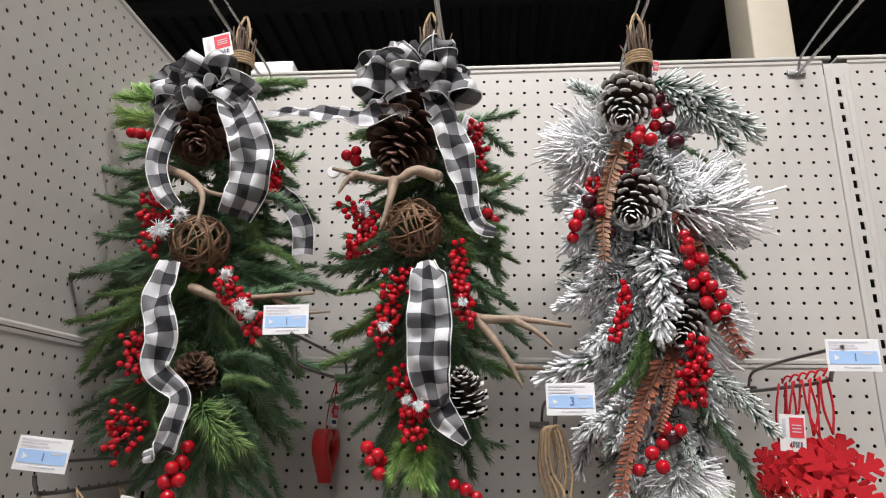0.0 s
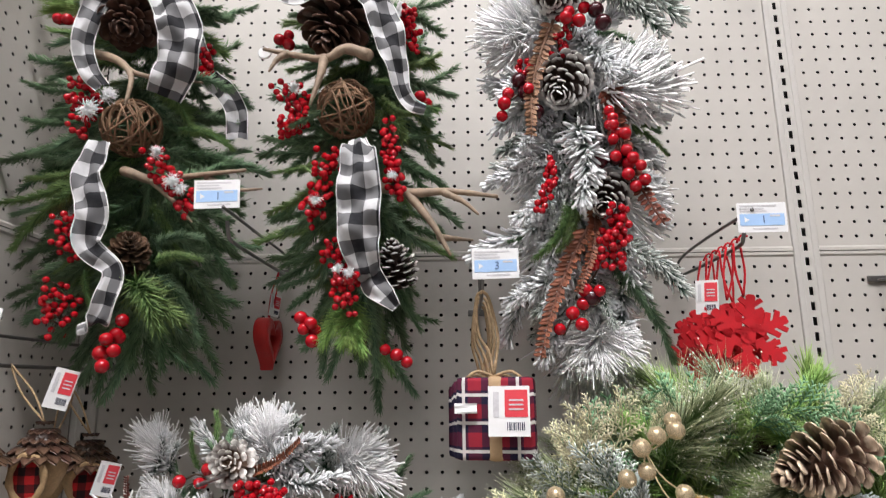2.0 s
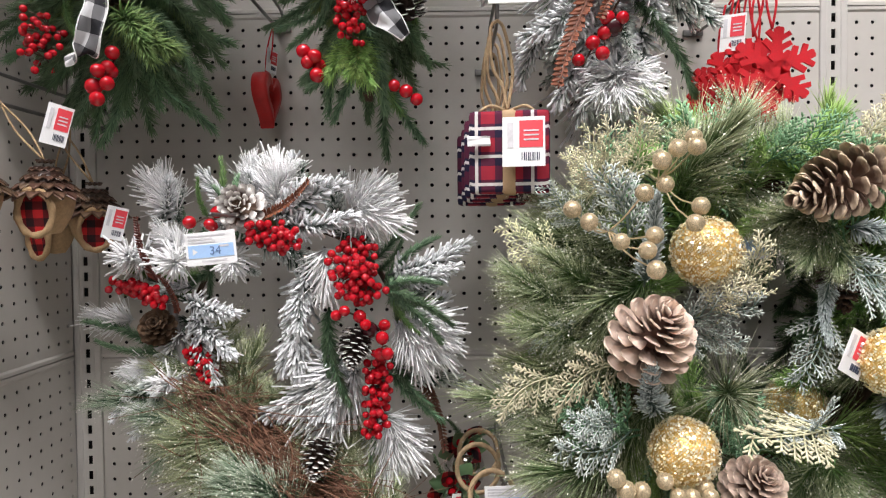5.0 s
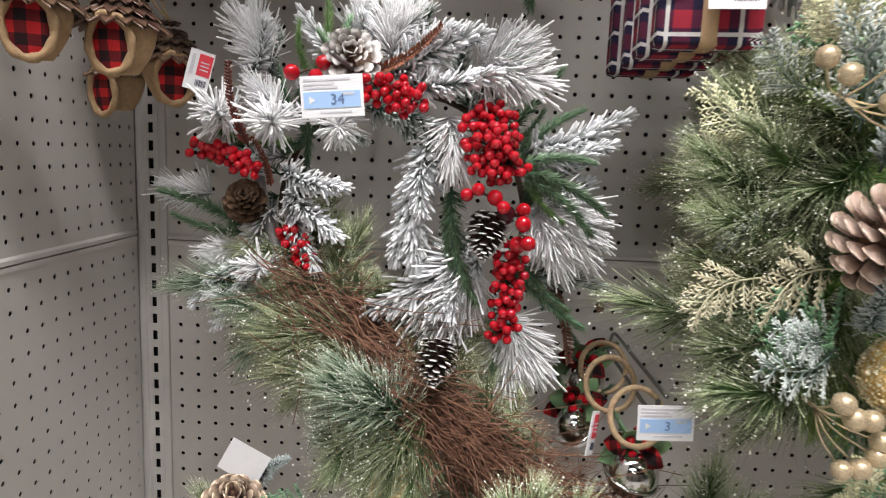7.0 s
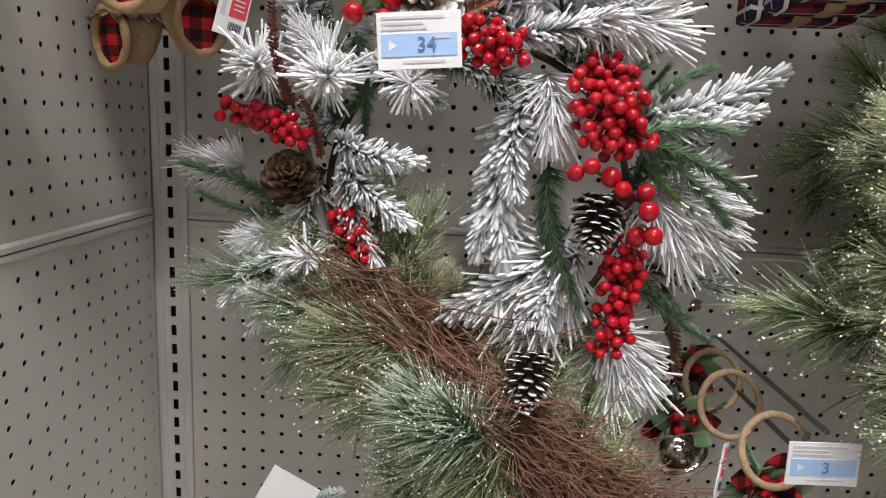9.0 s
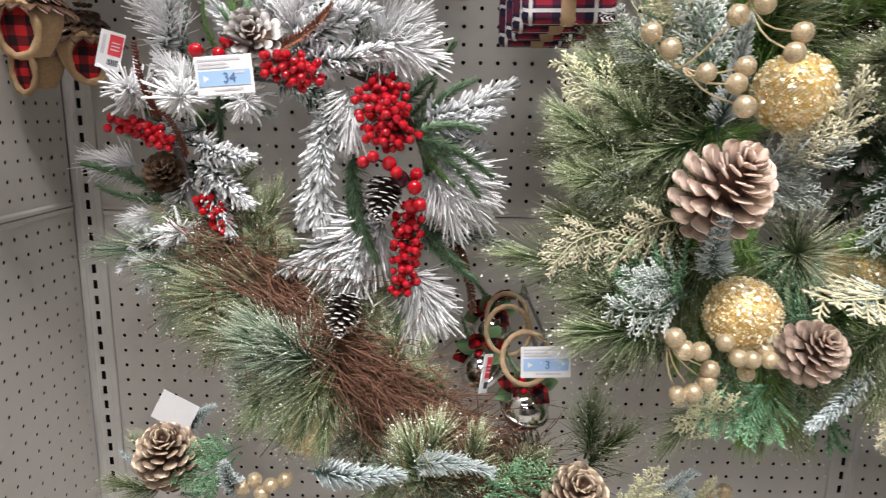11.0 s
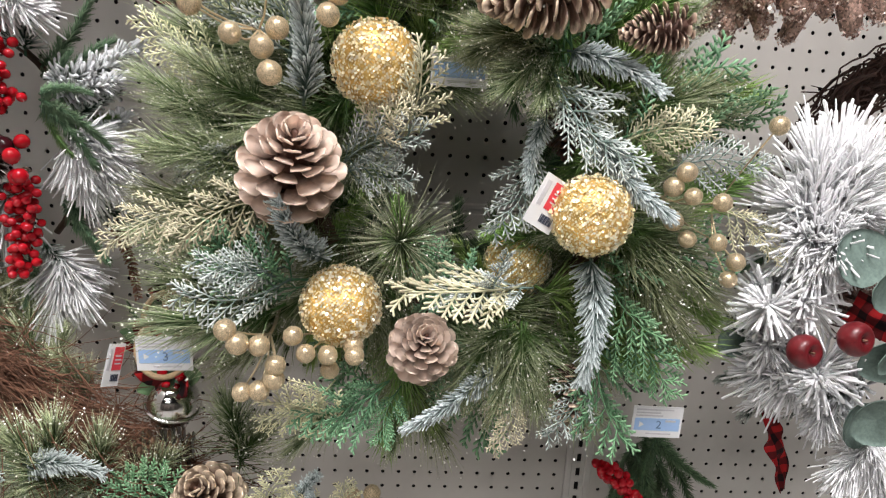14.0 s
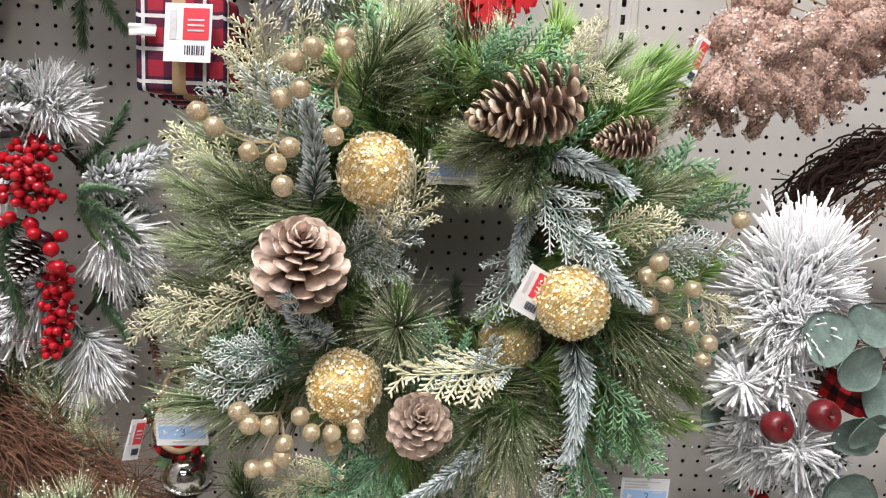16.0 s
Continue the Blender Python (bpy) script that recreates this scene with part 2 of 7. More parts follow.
# ---- mesh tools ----
class Geo:
    """Collects vertices, faces, and a value along each piece."""

    def __init__(self):
        self.v, self.f, self.t, self.n = [], [], [], 0

    def add(self, verts, faces, tip=0.0):
        verts = np.asarray(verts, float).reshape(-1, 3)
        self.v.append(verts)
        self.t.append(np.broadcast_to(np.asarray(tip, float), (len(verts),)).copy())
        self.f.extend([tuple(int(i) + self.n for i in f) for f in faces])
        self.n += len(verts)
        return self

    def mesh(self, name, mat, smooth=True):
        me = bpy.data.meshes.new(name)
        v = np.concatenate(self.v)
        me.from_pydata([tuple(p) for p in v], [], self.f)
        at = me.attributes.new("tip", "FLOAT", "POINT")
        at.data.foreach_set("value", np.concatenate(self.t).astype(np.float32))
        if smooth:
            me.polygons.foreach_set("use_smooth", np.ones(len(me.polygons), bool))
        me.materials.append(mat)
        me.update()
        return me


def unit(a):
    return a / np.maximum(np.linalg.norm(a, axis=-1, keepdims=True), 1e-9)


def frames_of(d):
    up = np.where(np.abs(d[:, 2:3]) > 0.9, np.array([[1.0, 0, 0]]), np.array([[0, 0, 1.0]]))
    u = unit(np.cross(d, up))
    return u, np.cross(d, u)


def needles(g, base, d, length, radius, bend=None, blunt=False):
    """Many thin three-sided needles at once; bend moves the tip."""
    n = len(base)
    d = unit(d)
    u, w = frames_of(d)
    bend = np.zeros((n, 3)) if bend is None else bend
    length, radius = np.broadcast_to(length, (n,))[:, None], np.broadcast_to(radius, (n,))[:, None]
    mid, end = base + d * length * 0.55 + bend * 0.3, base + d * length + bend
    ang = [0, 2.094, 4.189]
    ring = lambda c, k: [c + (u * math.cos(a) + w * math.sin(a)) * radius * k for a in ang]
    if blunt:
        cols = ring(base, 0.8) + ring(end, 1.0) + [end + d * radius * 1.1]
        pat = [(0, 1, 4, 3), (1, 2, 5, 4), (2, 0, 3, 5), (3, 4, 6), (4, 5, 6), (5, 3, 6)]
        tips = [0, 0, 0, 0.95, 0.95, 0.95, 1]
    elif np.abs(bend).max() < 1e-6:
        cols = ring(base, 1.0) + [end]
        pat = [(0, 1, 3), (1, 2, 3), (2, 0, 3)]
        tips = [0, 0, 0, 1]
    else:
        cols = ring(base, 1.0) + ring(mid, 0.85) + [end]
        pat = [(0, 1, 4, 3), (1, 2, 5, 4), (2, 0, 3, 5), (3, 4, 6), (4, 5, 6), (5, 3, 6)]
        tips = [0, 0, 0, 0.55, 0.55, 0.55, 1]
    k = len(cols)
    v = np.stack(cols, 1).reshape(-1, 3)
    faces = [tuple(i * k + j for j in q) for i in range(n) for q in pat]
    g.add(v, faces, np.tile(tips, n))


def smooth_path(points, n):
    """Catmull-Rom through the points."""
    p = np.asarray(points, float)
    p = np.vstack([2 * p[0] - p[1], p, 2 * p[-1] - p[-2]])
    out = []
    for s in np.linspace(0, len(p) - 3 - 1e-6, n):
        i = int(s)
        t = s - i
        a, b, c, d = p[i:i + 4]
        out.append(0.5 * (2 * b + (c - a) * t + (2 * a - 5 * b + 4 * c - d) * t * t + (3 * b - a - 3 * c + d) * t ** 3))
    return np.array(out)


def tube(g, path, radii, sides=6, tip=(0.0, 1.0), closed=False):
    path = np.asarray(path, float)
    n = len(path)
    radii = np.broadcast_to(np.asarray(radii, float), (n,))
    d = unit(np.roll(path, -1, 0) - np.roll(path, 1, 0)) if closed else unit(np.gradient(path, axis=0))
    u = np.zeros_like(d)
    ref = np.array([0.3, 0.2, 1.0]) if abs(unit(d[:1])[0][2]) < 0.8 else np.array([1.0, 0.2, 0.1])
    for i in range(n):
        a = ref - d[i] * ref.dot(d[i])
        u[i] = a / (np.linalg.norm(a) + 1e-9)
        ref = u[i]
    w = np.cross(d, u)
    ang = np.arange(sides) * 2 * math.pi / sides
    v = path[:, None] + radii[:, None, None] * (u[:, None] * np.cos(ang)[None, :, None] + w[:, None] * np.sin(ang)[None, :, None])
    f = []
    for i in range(n if closed else n - 1):
        for j in range(sides):
            k, i2 = (j + 1) % sides, (i + 1) % n
            f.append((i * sides + j, i * sides + k, i2 * sides + k, i2 * sides + j))
    if not closed:
        f += [tuple(range(sides))[::-1], tuple((n - 1) * sides + j for j in range(sides))]
    g.add(v.reshape(-1, 3), f, np.repeat(np.linspace(tip[0], tip[1], n), sides))


def ball(g, c, r, seg=14, rings=9, squash=1.0, tip=0.0):
    v, f = [], []
    for i in range(1, rings):
        a = math.pi * i / rings
        for j in range(seg):
            b = 2 * math.pi * j / seg
            v.append((c[0] + r * math.sin(a) * math.cos(b), c[1] + r * math.sin(a) * math.sin(b), c[2] + r * squash * math.cos(a)))
    top, bot = len(v), len(v) + 1
    v += [(c[0], c[1], c[2] + r * squash), (c[0], c[1], c[2] - r * squash)]
    for i in range(rings - 2):
        for j in range(seg):
            k = (j + 1) % seg
            f.append((i * seg + j, (i + 1) * seg + j, (i + 1) * seg + k, i * seg + k))
    for j in range(seg):
        k = (j + 1) % seg
        f += [(top, j, k), (bot, (rings - 2) * seg + k, (rings - 2) * seg + j)]
    g.add(v, f, tip)


def box(g, x0, x1, y0, y1, z0, z1, bevel=0.0):
    """A block with softened vertical and horizontal edges."""
    b = bevel
    if b <= 0:
        v = [(x, y, z) for x in (x0, x1) for y in (y0, y1) for z in (z0, z1)]
        g.add(v, [(0, 1, 3, 2), (4, 6, 7, 5), (0, 4, 5, 1), (2, 3, 7, 6), (0, 2, 6, 4), (1, 5, 7, 3)])
        return
    bm = bmesh.new()
    bmesh.ops.create_cube(bm, size=1.0)
    for q in bm.verts:
        q.co = Vector(((x0 + x1) / 2 + q.co.x * (x1 - x0), (y0 + y1) / 2 + q.co.y * (y1 - y0), (z0 + z1) / 2 + q.co.z * (z1 - z0)))
    bmesh.ops.bevel(bm, geom=bm.edges[:], offset=b, segments=2, affect="EDGES", profile=0.6)
    bm.verts.index_update()
    g.add([q.co[:] for q in bm.verts], [[q.index for q in f.verts] for f in bm.faces])
    bm.free()


def thing(name, label, category, at=(0, 0, 0), group="", kind=""):
    e = new(name)
    e.empty_display_size = 0.02
    e.location = at
    return tagged(e, label, category, group, kind)


def place(name, me, parent=None, m=None, label=""):
    """Links a mesh under a thing; m is its pose in the world."""
    ob = new(name, me)
    m = Matrix() if m is None else m
    if parent is not None:
        up = Matrix.Translation(parent.location) if parent.parent is None else Matrix.Translation(parent.parent.location) @ parent.matrix_basis
        ob.parent = parent
        ob.matrix_basis = up.inverted() @ m
    else:
        ob.matrix_basis = m
    return tagged(ob, label)


def part(name, g, mat, parent=None, label="", smooth=True):
    return place(name, g.mesh(name, mat, smooth), parent, None, label)


rng = np.random.default_rng(7)


def aim(base, tip, roll=0.0, facing=(0, -1, 0)):
    """A pose whose z runs from base to tip, scaled to that length, flat face turned to the aisle."""
    b, t = Vector(base), Vector(tip)
    z = t - b
    s = z.length
    z.normalize()
    y = -Vector(facing)
    y = (y - z * y.dot(z))
    if y.length < 0.05:
        y = Vector((0, 0, 1)) - z * z.z
    y.normalize()
    x = y.cross(z)
    rot = Matrix((x, y, z)).transposed().to_4x4()
    return Matrix.Translation(b) @ rot @ Matrix.Rotation(roll, 4, "Z") @ Matrix.Scale(s, 4)


# ---- foliage, one unit long along z ----
def stem_curve(bow, n=9, end=0.92):
    s = np.linspace(0, end, n)
    return np.stack([0.6 * bow * np.sin(s / end * math.pi), 0.25 * bow * np.sin(s / end * math.pi), s], 1)


def on_curve(curve, s):
    i = np.clip(s / curve[-1, 2] * (len(curve) - 1), 0, len(curve) - 1.001)
    k = i.astype(int)
    f = (i - k)[:, None]
    return curve[k] * (1 - f) + curve[k + 1] * f


def sprig_mesh(kind, mat, seed, n, length, radius, a0, a1, s0, s1, flat=0.6, blunt=False, curl=0.0, bow=0.12, fleck=0, end=0.92):
    r = np.random.default_rng(seed)
    g = Geo()
    c = stem_curve(bow * (1 if seed % 2 else -1), end=end)
    tube(g, c, np.linspace(0.013, 0.006, len(c)), 5, (0.0, 0.1))
    s = s0 + (s1 - s0) * np.sort(r.random(n))
    phi = r.random(n) * 2 * math.pi
    al = np.radians(a0 + (a1 - a0) * ((s - s0) / (s1 - s0)) + r.normal(0, 9, n))
    d = np.stack([np.sin(al) * np.cos(phi), np.sin(al) * np.sin(phi) * flat, np.cos(al)], 1)
    ln = length * r.uniform(0.72, 1.1, n) * (1 - 0.25 * ((s - s0) / (s1 - s0)))
    b = on_curve(c, s)
    bend = r.normal(0, curl, (n, 3)) + np.stack([np.zeros(n), np.zeros(n), np.full(n, curl * 0.6)], 1)
    needles(g, b, d, ln, radius * r.uniform(0.6, 1.3, n), bend, blunt)
    me = g.mesh(kind, mat)
    if fleck:
        k = r.integers(0, n, fleck)
        q = 0.35 + 0.68 * r.random(fleck) ** 0.6
        p = b[k] + unit(d[k]) * (ln[k] * q)[:, None] + bend[k] * (q ** 2)[:, None]
        u = unit(r.normal(0, 1, (fleck, 3)))
        a, w = frames_of(u)
        sz = 0.0075 * r.uniform(0.6, 1.3, fleck)[:, None]
        v = np.stack([p + a * sz, p + w * sz, p - a * sz, p - w * sz], 1).reshape(-1, 3)
        g2 = Geo()
        g2.v, g2.f, g2.t, g2.n = g.v, g.f, g.t, g.n
        first = len(g2.f)
        g2.add(v, [(4 * i, 4 * i + 1, 4 * i + 2, 4 * i + 3) for i in range(fleck)], 1.0)
        me = g2.mesh(kind, mat)
        me.materials.append(M_fleck)
        idx = np.zeros(len(me.polygons), np.int32)
        idx[first:] = 1
        me.polygons.foreach_set("material_index", idx)
    return me


def cedar_mesh(mat, seed, spread_=0.56, thin=0.0105):
    r = np.random.default_rng(seed)
    g = Geo()
    c = stem_curve(0.2 * (1 if seed % 2 else -1), 9, 0.98)
    tube(g, c, np.linspace(0.012, 0.005, 9), 4, (0, 0.6))
    B, D, L, R, T = [], [], [], [], []
    for i, s in enumerate(np.arange(0.1, 0.97, 0.052)):
        side = 1 if i % 2 else -1
        a = math.radians(48 - 14 * s + r.normal(0, 5))
        d = np.array([side * math.sin(a), r.normal(0, 0.16), math.cos(a)])
        d /= np.linalg.norm(d)
        n = np.array([d[2], 0, -d[0]])
        ln = spread_ * (1 - 0.72 * s) * r.uniform(0.8, 1.15)
        o = on_curve(c, np.array([s]))[0]
        B.append(o), D.append(d), L.append(ln), R.append(0.010)
        for j, q in enumerate(np.arange(0.18, 1.0, 0.033 / max(ln, 0.08))):
            e = d * 0.78 + n * (0.62 if j % 2 else -0.62) + r.normal(0, 0.08, 3)
            B.append(o + d * ln * q), D.append(e), L.append(0.078 * (1.1 - 0.5 * q)), R.append(thin)
    needles(g, np.array(B), np.array(D), np.array(L), np.array(R), None, True)
    return g.mesh("cedar_sprig", mat)


def leaf(g, base, d, normal, length, width, cup=0.15, rows=5, thick=0.012):
    """A pointed oval leaf with a fold and thickness."""
    d, normal = d / np.linalg.norm(d), normal / np.linalg.norm(normal)
    side = np.cross(d, normal)
    side /= np.linalg.norm(side)
    normal = np.cross(side, d)
    top = []
    for i in range(rows):
        u = i / (rows - 1)
        w = width * max(0.06, math.sin(math.pi * min(1, u * 0.94 + 0.04)) ** 0.8)
        o = base + d * length * u + normal * cup * length * u * u
        top += [o - side * w + normal * w * 0.25, o, o + side * w + normal * w * 0.25]
    v = np.array(top + [p - normal * thick * length for p in top])
    k = rows * 3
    f = []
    for i in range(rows - 1):
        for j in range(2):
            a = i * 3 + j
            f += [(a, a + 1, a + 4, a + 3), (k + a, k + a + 3, k + a + 4, k + a + 1)]
        for a in (i * 3, i * 3 + 2):
            f.append((a, a + 3, k + a + 3, k + a))
    tips = [i / (rows - 1) for i in range(rows) for _ in range(3)]
    g.add(v, f, tips + tips)


def fern_mesh(mat, seed):
    r = np.random.default_rng(seed)
    g = Geo()
    c = stem_curve(0.10 * (1 if seed % 2 else -1), 9, 1.0)
    tube(g, c, np.linspace(0.014, 0.006, 9), 5, (0, 0.3))
    for s in np.arange(0.04, 0.99, 0.037):
        o = on_curve(c, np.array([s]))[0]
        for side in (-1, 1):
            a = math.radians(52 + r.normal(0, 6))
            d = np.array([side * math.sin(a), -0.25 + r.normal(0, 0.12), math.cos(a)])
            leaf(g, o, d, np.array([0.1 * side, -1.0, 0.25]), 0.098 * (1.05 - 0.5 * s), 0.019 * (1.1 - 0.4 * s), 0.12, 4, 0.10)
    return g.mesh("fern_leaf", mat)


def cone_mesh(mat, seed, n=78, fat=0.38, opening=1.0, plate=0.27, wide=0.082):
    """A pine cone standing on its base, its tip up; overlapping woody plates round a core."""
    r = np.random.default_rng(seed)
    g = Geo()
    core = np.stack([np.zeros(8), np.zeros(8), np.linspace(0.0, 0.93, 8)], 1)
    tube(g, core, fat * 0.42 * np.array([0.75, 1, 1, 0.9, 0.75, 0.55, 0.35, 0.12]), 8, (0, 0))
    us, ws = np.array([0.0, 0.45, 0.80, 0.94, 1.0]), np.array([0.35, 0.80, 1.0, 0.74, 0.22])
    for i in range(n):
        t = (i + 0.5) / n
        ang = i * 2.39996 + r.normal(0, 0.05)
        rad = fat * 0.35 * math.sin(math.pi * min(1.0, 0.22 + 0.78 * t)) + 0.01
        lift = math.radians(-12 + 74 * t ** 1.5 + r.normal(0, 4)) + (1 - opening) * 0.7
        out = np.array([math.cos(ang), math.sin(ang), 0])
        d = out * math.cos(lift) + np.array([0, 0, math.sin(lift)])
        nrm = -out * math.sin(lift) + np.array([0, 0, math.cos(lift)])
        sd = np.cross(d, nrm)
        o = out * rad + np.array([0, 0, 0.03 + 0.86 * t])
        ln = plate * (0.62 + 0.5 * math.sin(math.pi * min(1, t * 0.9 + 0.18))) * r.uniform(0.92, 1.06)
        w = wide * (0.62 + 0.45 * math.sin(math.pi * min(1, t * 0.9 + 0.15)))
        top = []
        for u, ww in zip(us, ws):
            c = o + d * ln * u + nrm * ln * (0.22 * u * u - 0.06 * u ** 4)
            top += [c - sd * w * ww + nrm * w * 0.12, c + nrm * 0.03 * w, c + sd * w * ww + nrm * w * 0.12]
        top = np.array(top)
        low = top - nrm * 0.014 * np.repeat([0.5, 0.8, 1.3, 1.1, 0.7], 3)[:, None]
        f = []
        for a in range(4):
            for b in range(2):
                q = a * 3 + b
                f += [(q, q + 1, q + 4, q + 3), (15 + q, 18 + q, 19 + q, 16 + q)]
            for q in (a * 3, a * 3 + 2):
                f.append((q, q + 3, 18 + q, 15 + q))
        f += [(12, 13, 28, 27), (13, 14, 29, 28)]
        tt = np.repeat(us, 3)
        g.add(np.vstack([top, low]), f, np.concatenate([tt, tt * 0.9]))
    return g.mesh("pine_cone", mat)


KIND = {
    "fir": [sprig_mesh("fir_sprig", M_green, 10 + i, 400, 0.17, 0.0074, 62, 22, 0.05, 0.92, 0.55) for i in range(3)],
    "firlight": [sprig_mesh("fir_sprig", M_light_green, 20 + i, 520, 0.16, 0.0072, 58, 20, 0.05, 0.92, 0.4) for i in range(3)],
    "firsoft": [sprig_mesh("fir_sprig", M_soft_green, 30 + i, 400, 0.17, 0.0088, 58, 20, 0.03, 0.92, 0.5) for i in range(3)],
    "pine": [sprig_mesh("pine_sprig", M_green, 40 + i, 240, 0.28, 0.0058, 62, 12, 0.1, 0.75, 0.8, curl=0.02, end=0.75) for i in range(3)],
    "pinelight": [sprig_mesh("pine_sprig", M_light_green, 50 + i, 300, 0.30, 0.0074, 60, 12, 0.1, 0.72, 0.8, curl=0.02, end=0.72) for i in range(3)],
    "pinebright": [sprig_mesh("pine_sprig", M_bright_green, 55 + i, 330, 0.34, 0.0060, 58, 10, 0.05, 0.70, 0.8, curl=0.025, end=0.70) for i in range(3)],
    "long": [sprig_mesh("long_pine_sprig", M_glit_green, 60 + i, 290, 0.52, 0.0034, 60, 8, 0.05, 0.62, 0.85, curl=0.035, fleck=260, end=0.62) for i in range(4)],
    "longblue": [sprig_mesh("long_pine_sprig", M_glit_blue, 70 + i, 300, 0.52, 0.0038, 60, 8, 0.05, 0.62, 0.85, curl=0.03, fleck=260, end=0.62) for i in range(3)],
    "star": [sprig_mesh("pine_tuft", M_glit_tuft, 80 + i, 260, 0.80, 0.0040, 100, 15, 0.05, 0.3, 1.0, curl=0.04, fleck=300, end=0.3) for i in range(3)],
    "flock": [sprig_mesh("flocked_sprig", M_flock, 90 + i, 235, 0.22, 0.0165, 66, 18, 0.05, 0.90, 0.9, True, 0.03) for i in range(4)],
    "flockg": [sprig_mesh("flocked_sprig", M_flock_green, 100 + i, 290, 0.20, 0.0105, 60, 18, 0.05, 0.90, 0.7, True, 0.01) for i in range(3)],
    "burst": [sprig_mesh("flocked_tuft", M_flock_white, 110 + i, 270, 0.46, 0.0120, 64, 8, 0.02, 0.55, 0.6, True, 0.085, end=0.55) for i in range(3)],
    "knob": [sprig_mesh("flocked_tuft", M_flock_white, 120 + i, 170, 0.34, 0.0190, 105, 12, 0.15, 0.7, 1.0, True, 0.10, end=0.7) for i in range(3)],
    "blue": [sprig_mesh("blue_fir_sprig", M_blue_fir, 130 + i, 560, 0.19, 0.0068, 58, 18, 0.05, 0.92, 0.5, True) for i in range(3)],
    "cedar": [cedar_mesh(M_cedar_green, 140 + i, 0.62, 0.0130) for i in range(3)],
    "cedarfrost": [cedar_mesh(M_cedar_frost, 150 + i, 0.50, 0.0092) for i in range(3)],
    "cedargold": [cedar_mesh(M_cedar_gold, 160 + i, 0.50, 0.0102) for i in range(3)],
    "fern": [fern_mesh(M_fern, 170 + i) for i in range(2)],
    "ferndry": [fern_mesh(M_fern_dry, 175 + i) for i in range(2)],
}
CONE = {
    "cone": [cone_mesh(M_cone, 200 + i) for i in range(2)],
    "snow": [cone_mesh(M_cone_snow, 210 + i) for i in range(2)],
    "frost": [cone_mesh(M_cone_frost, 215 + i, 60, 0.44, 1.0, 0.32, 0.09) for i in range(2)],
    "bronze": [cone_mesh(M_cone_bronze, 220 + i, 84, 0.46, 1.0, 0.27, 0.092) for i in range(2)],
    "pale": [cone_mesh(M_cone_pale, 230 + i, 84, 0.28, 1.0, 0.23, 0.078) for i in range(2)],
}
SPRIG_NAME = {k: v[0].name.split(".")[0] for k, v in KIND.items()}
SPRIG_LABEL = {"firlight": "light green fir sprig", "pinelight": "light green pine sprig", "pinebright": "bright green pine sprig", "burst": "white flocked tuft", "knob": "white flocked tuft",
               "flock": "snow flocked sprig", "flockg": "lightly flocked sprig", "blue": "silver blue sprig", "cedargold": "champagne gold cedar sprig",
               "cedarfrost": "frosted cedar sprig", "cedar": "green cedar sprig", "long": "glittered long pine sprig", "longblue": "frosted long pine sprig"}


def sprig(parent, kind, base, tip, roll=None):
    me = KIND[kind][int(rng.integers(len(KIND[kind])))]
    roll = rng.normal(0, 0.35) if roll is None else roll
    return place(SPRIG_NAME[kind], me, parent, aim(base, tip, roll), SPRIG_LABEL.get(kind, ""))


def sprigs(parent, kind, rows, grow=1.0):
    for bx, by, bz, tx, ty, tz in rows:
        sprig(parent, kind, (bx, by, bz), (bx + (tx - bx) * grow, by + (ty - by) * grow, bz + (tz - bz) * grow))


def cone(parent, kind, base, tip, label=""):
    me = CONE[kind][int(rng.integers(len(CONE[kind])))]
    return place("pine_cone", me, parent, aim(base, tip, rng.uniform(0, 6)), label)


BERRY = {}


def berry_mesh(mat, dimple=True):
    if mat.name not in BERRY:
        g = Geo()
        ball(g, (0, 0, 0), 1.0, 11, 7)
        if dimple:
            tube(g, [(0, 0, 0.93), (0, 0, 1.12)], [0.12, 0.07], 5)
        BERRY[mat.name] = g.mesh("berry", mat)
    return BERRY[mat.name]


def berries(parent, mat, start, end, n, spread_, r, label="", stalk=None):
    """A spray of berries between two points, on short stalks off one stem."""
    a, b = np.array(start, float), np.array(end, float)
    if n > 8:
        n, spread_, r = int(n * 1.3), spread_ * 0.85, r * 0.93
    g = Geo()
    mid = (a + b) / 2 + np.array([0, 0.012, 0.004])
    path = smooth_path([a + [0, 0.012, 0], mid, b + [0, 0.012, 0]], 8)
    tube(g, path, 0.0014, 5)
    spots = []
    for i in range(n):
        for _ in range(30):
            s = rng.random()
            p = a + (b - a) * s + np.clip(rng.normal(0, 0.5, 3), -1, 1) * spread_ * np.array([1, 0.8, 1])
            if all(np.linalg.norm(p - q) > 1.75 * r for q in spots):
                break
        spots.append(p)
        k = path[int(np.argmin(np.linalg.norm(path - p, axis=1)))]
        tube(g, [k, (k + p) / 2 + [0, 0, 0.003], p], 0.0008, 4)
    cluster = part("berry_stem", g, M_stem if stalk is None else stalk, parent, label)
    for p in spots:
        place("berry", berry_mesh(mat), cluster, pose(*p, *rng.uniform(0, 360, 3)) @ Matrix.Scale(r * rng.uniform(0.88, 1.1), 4))
    return cluster


def berry_at(parent, mat, spots, r, name="berry", label=""):
    for p in spots:
        place(name, berry_mesh(mat), parent, pose(*p, *rng.uniform(-50, 50, 3)) @ Matrix.Scale(r * rng.uniform(0.92, 1.08), 4), label)


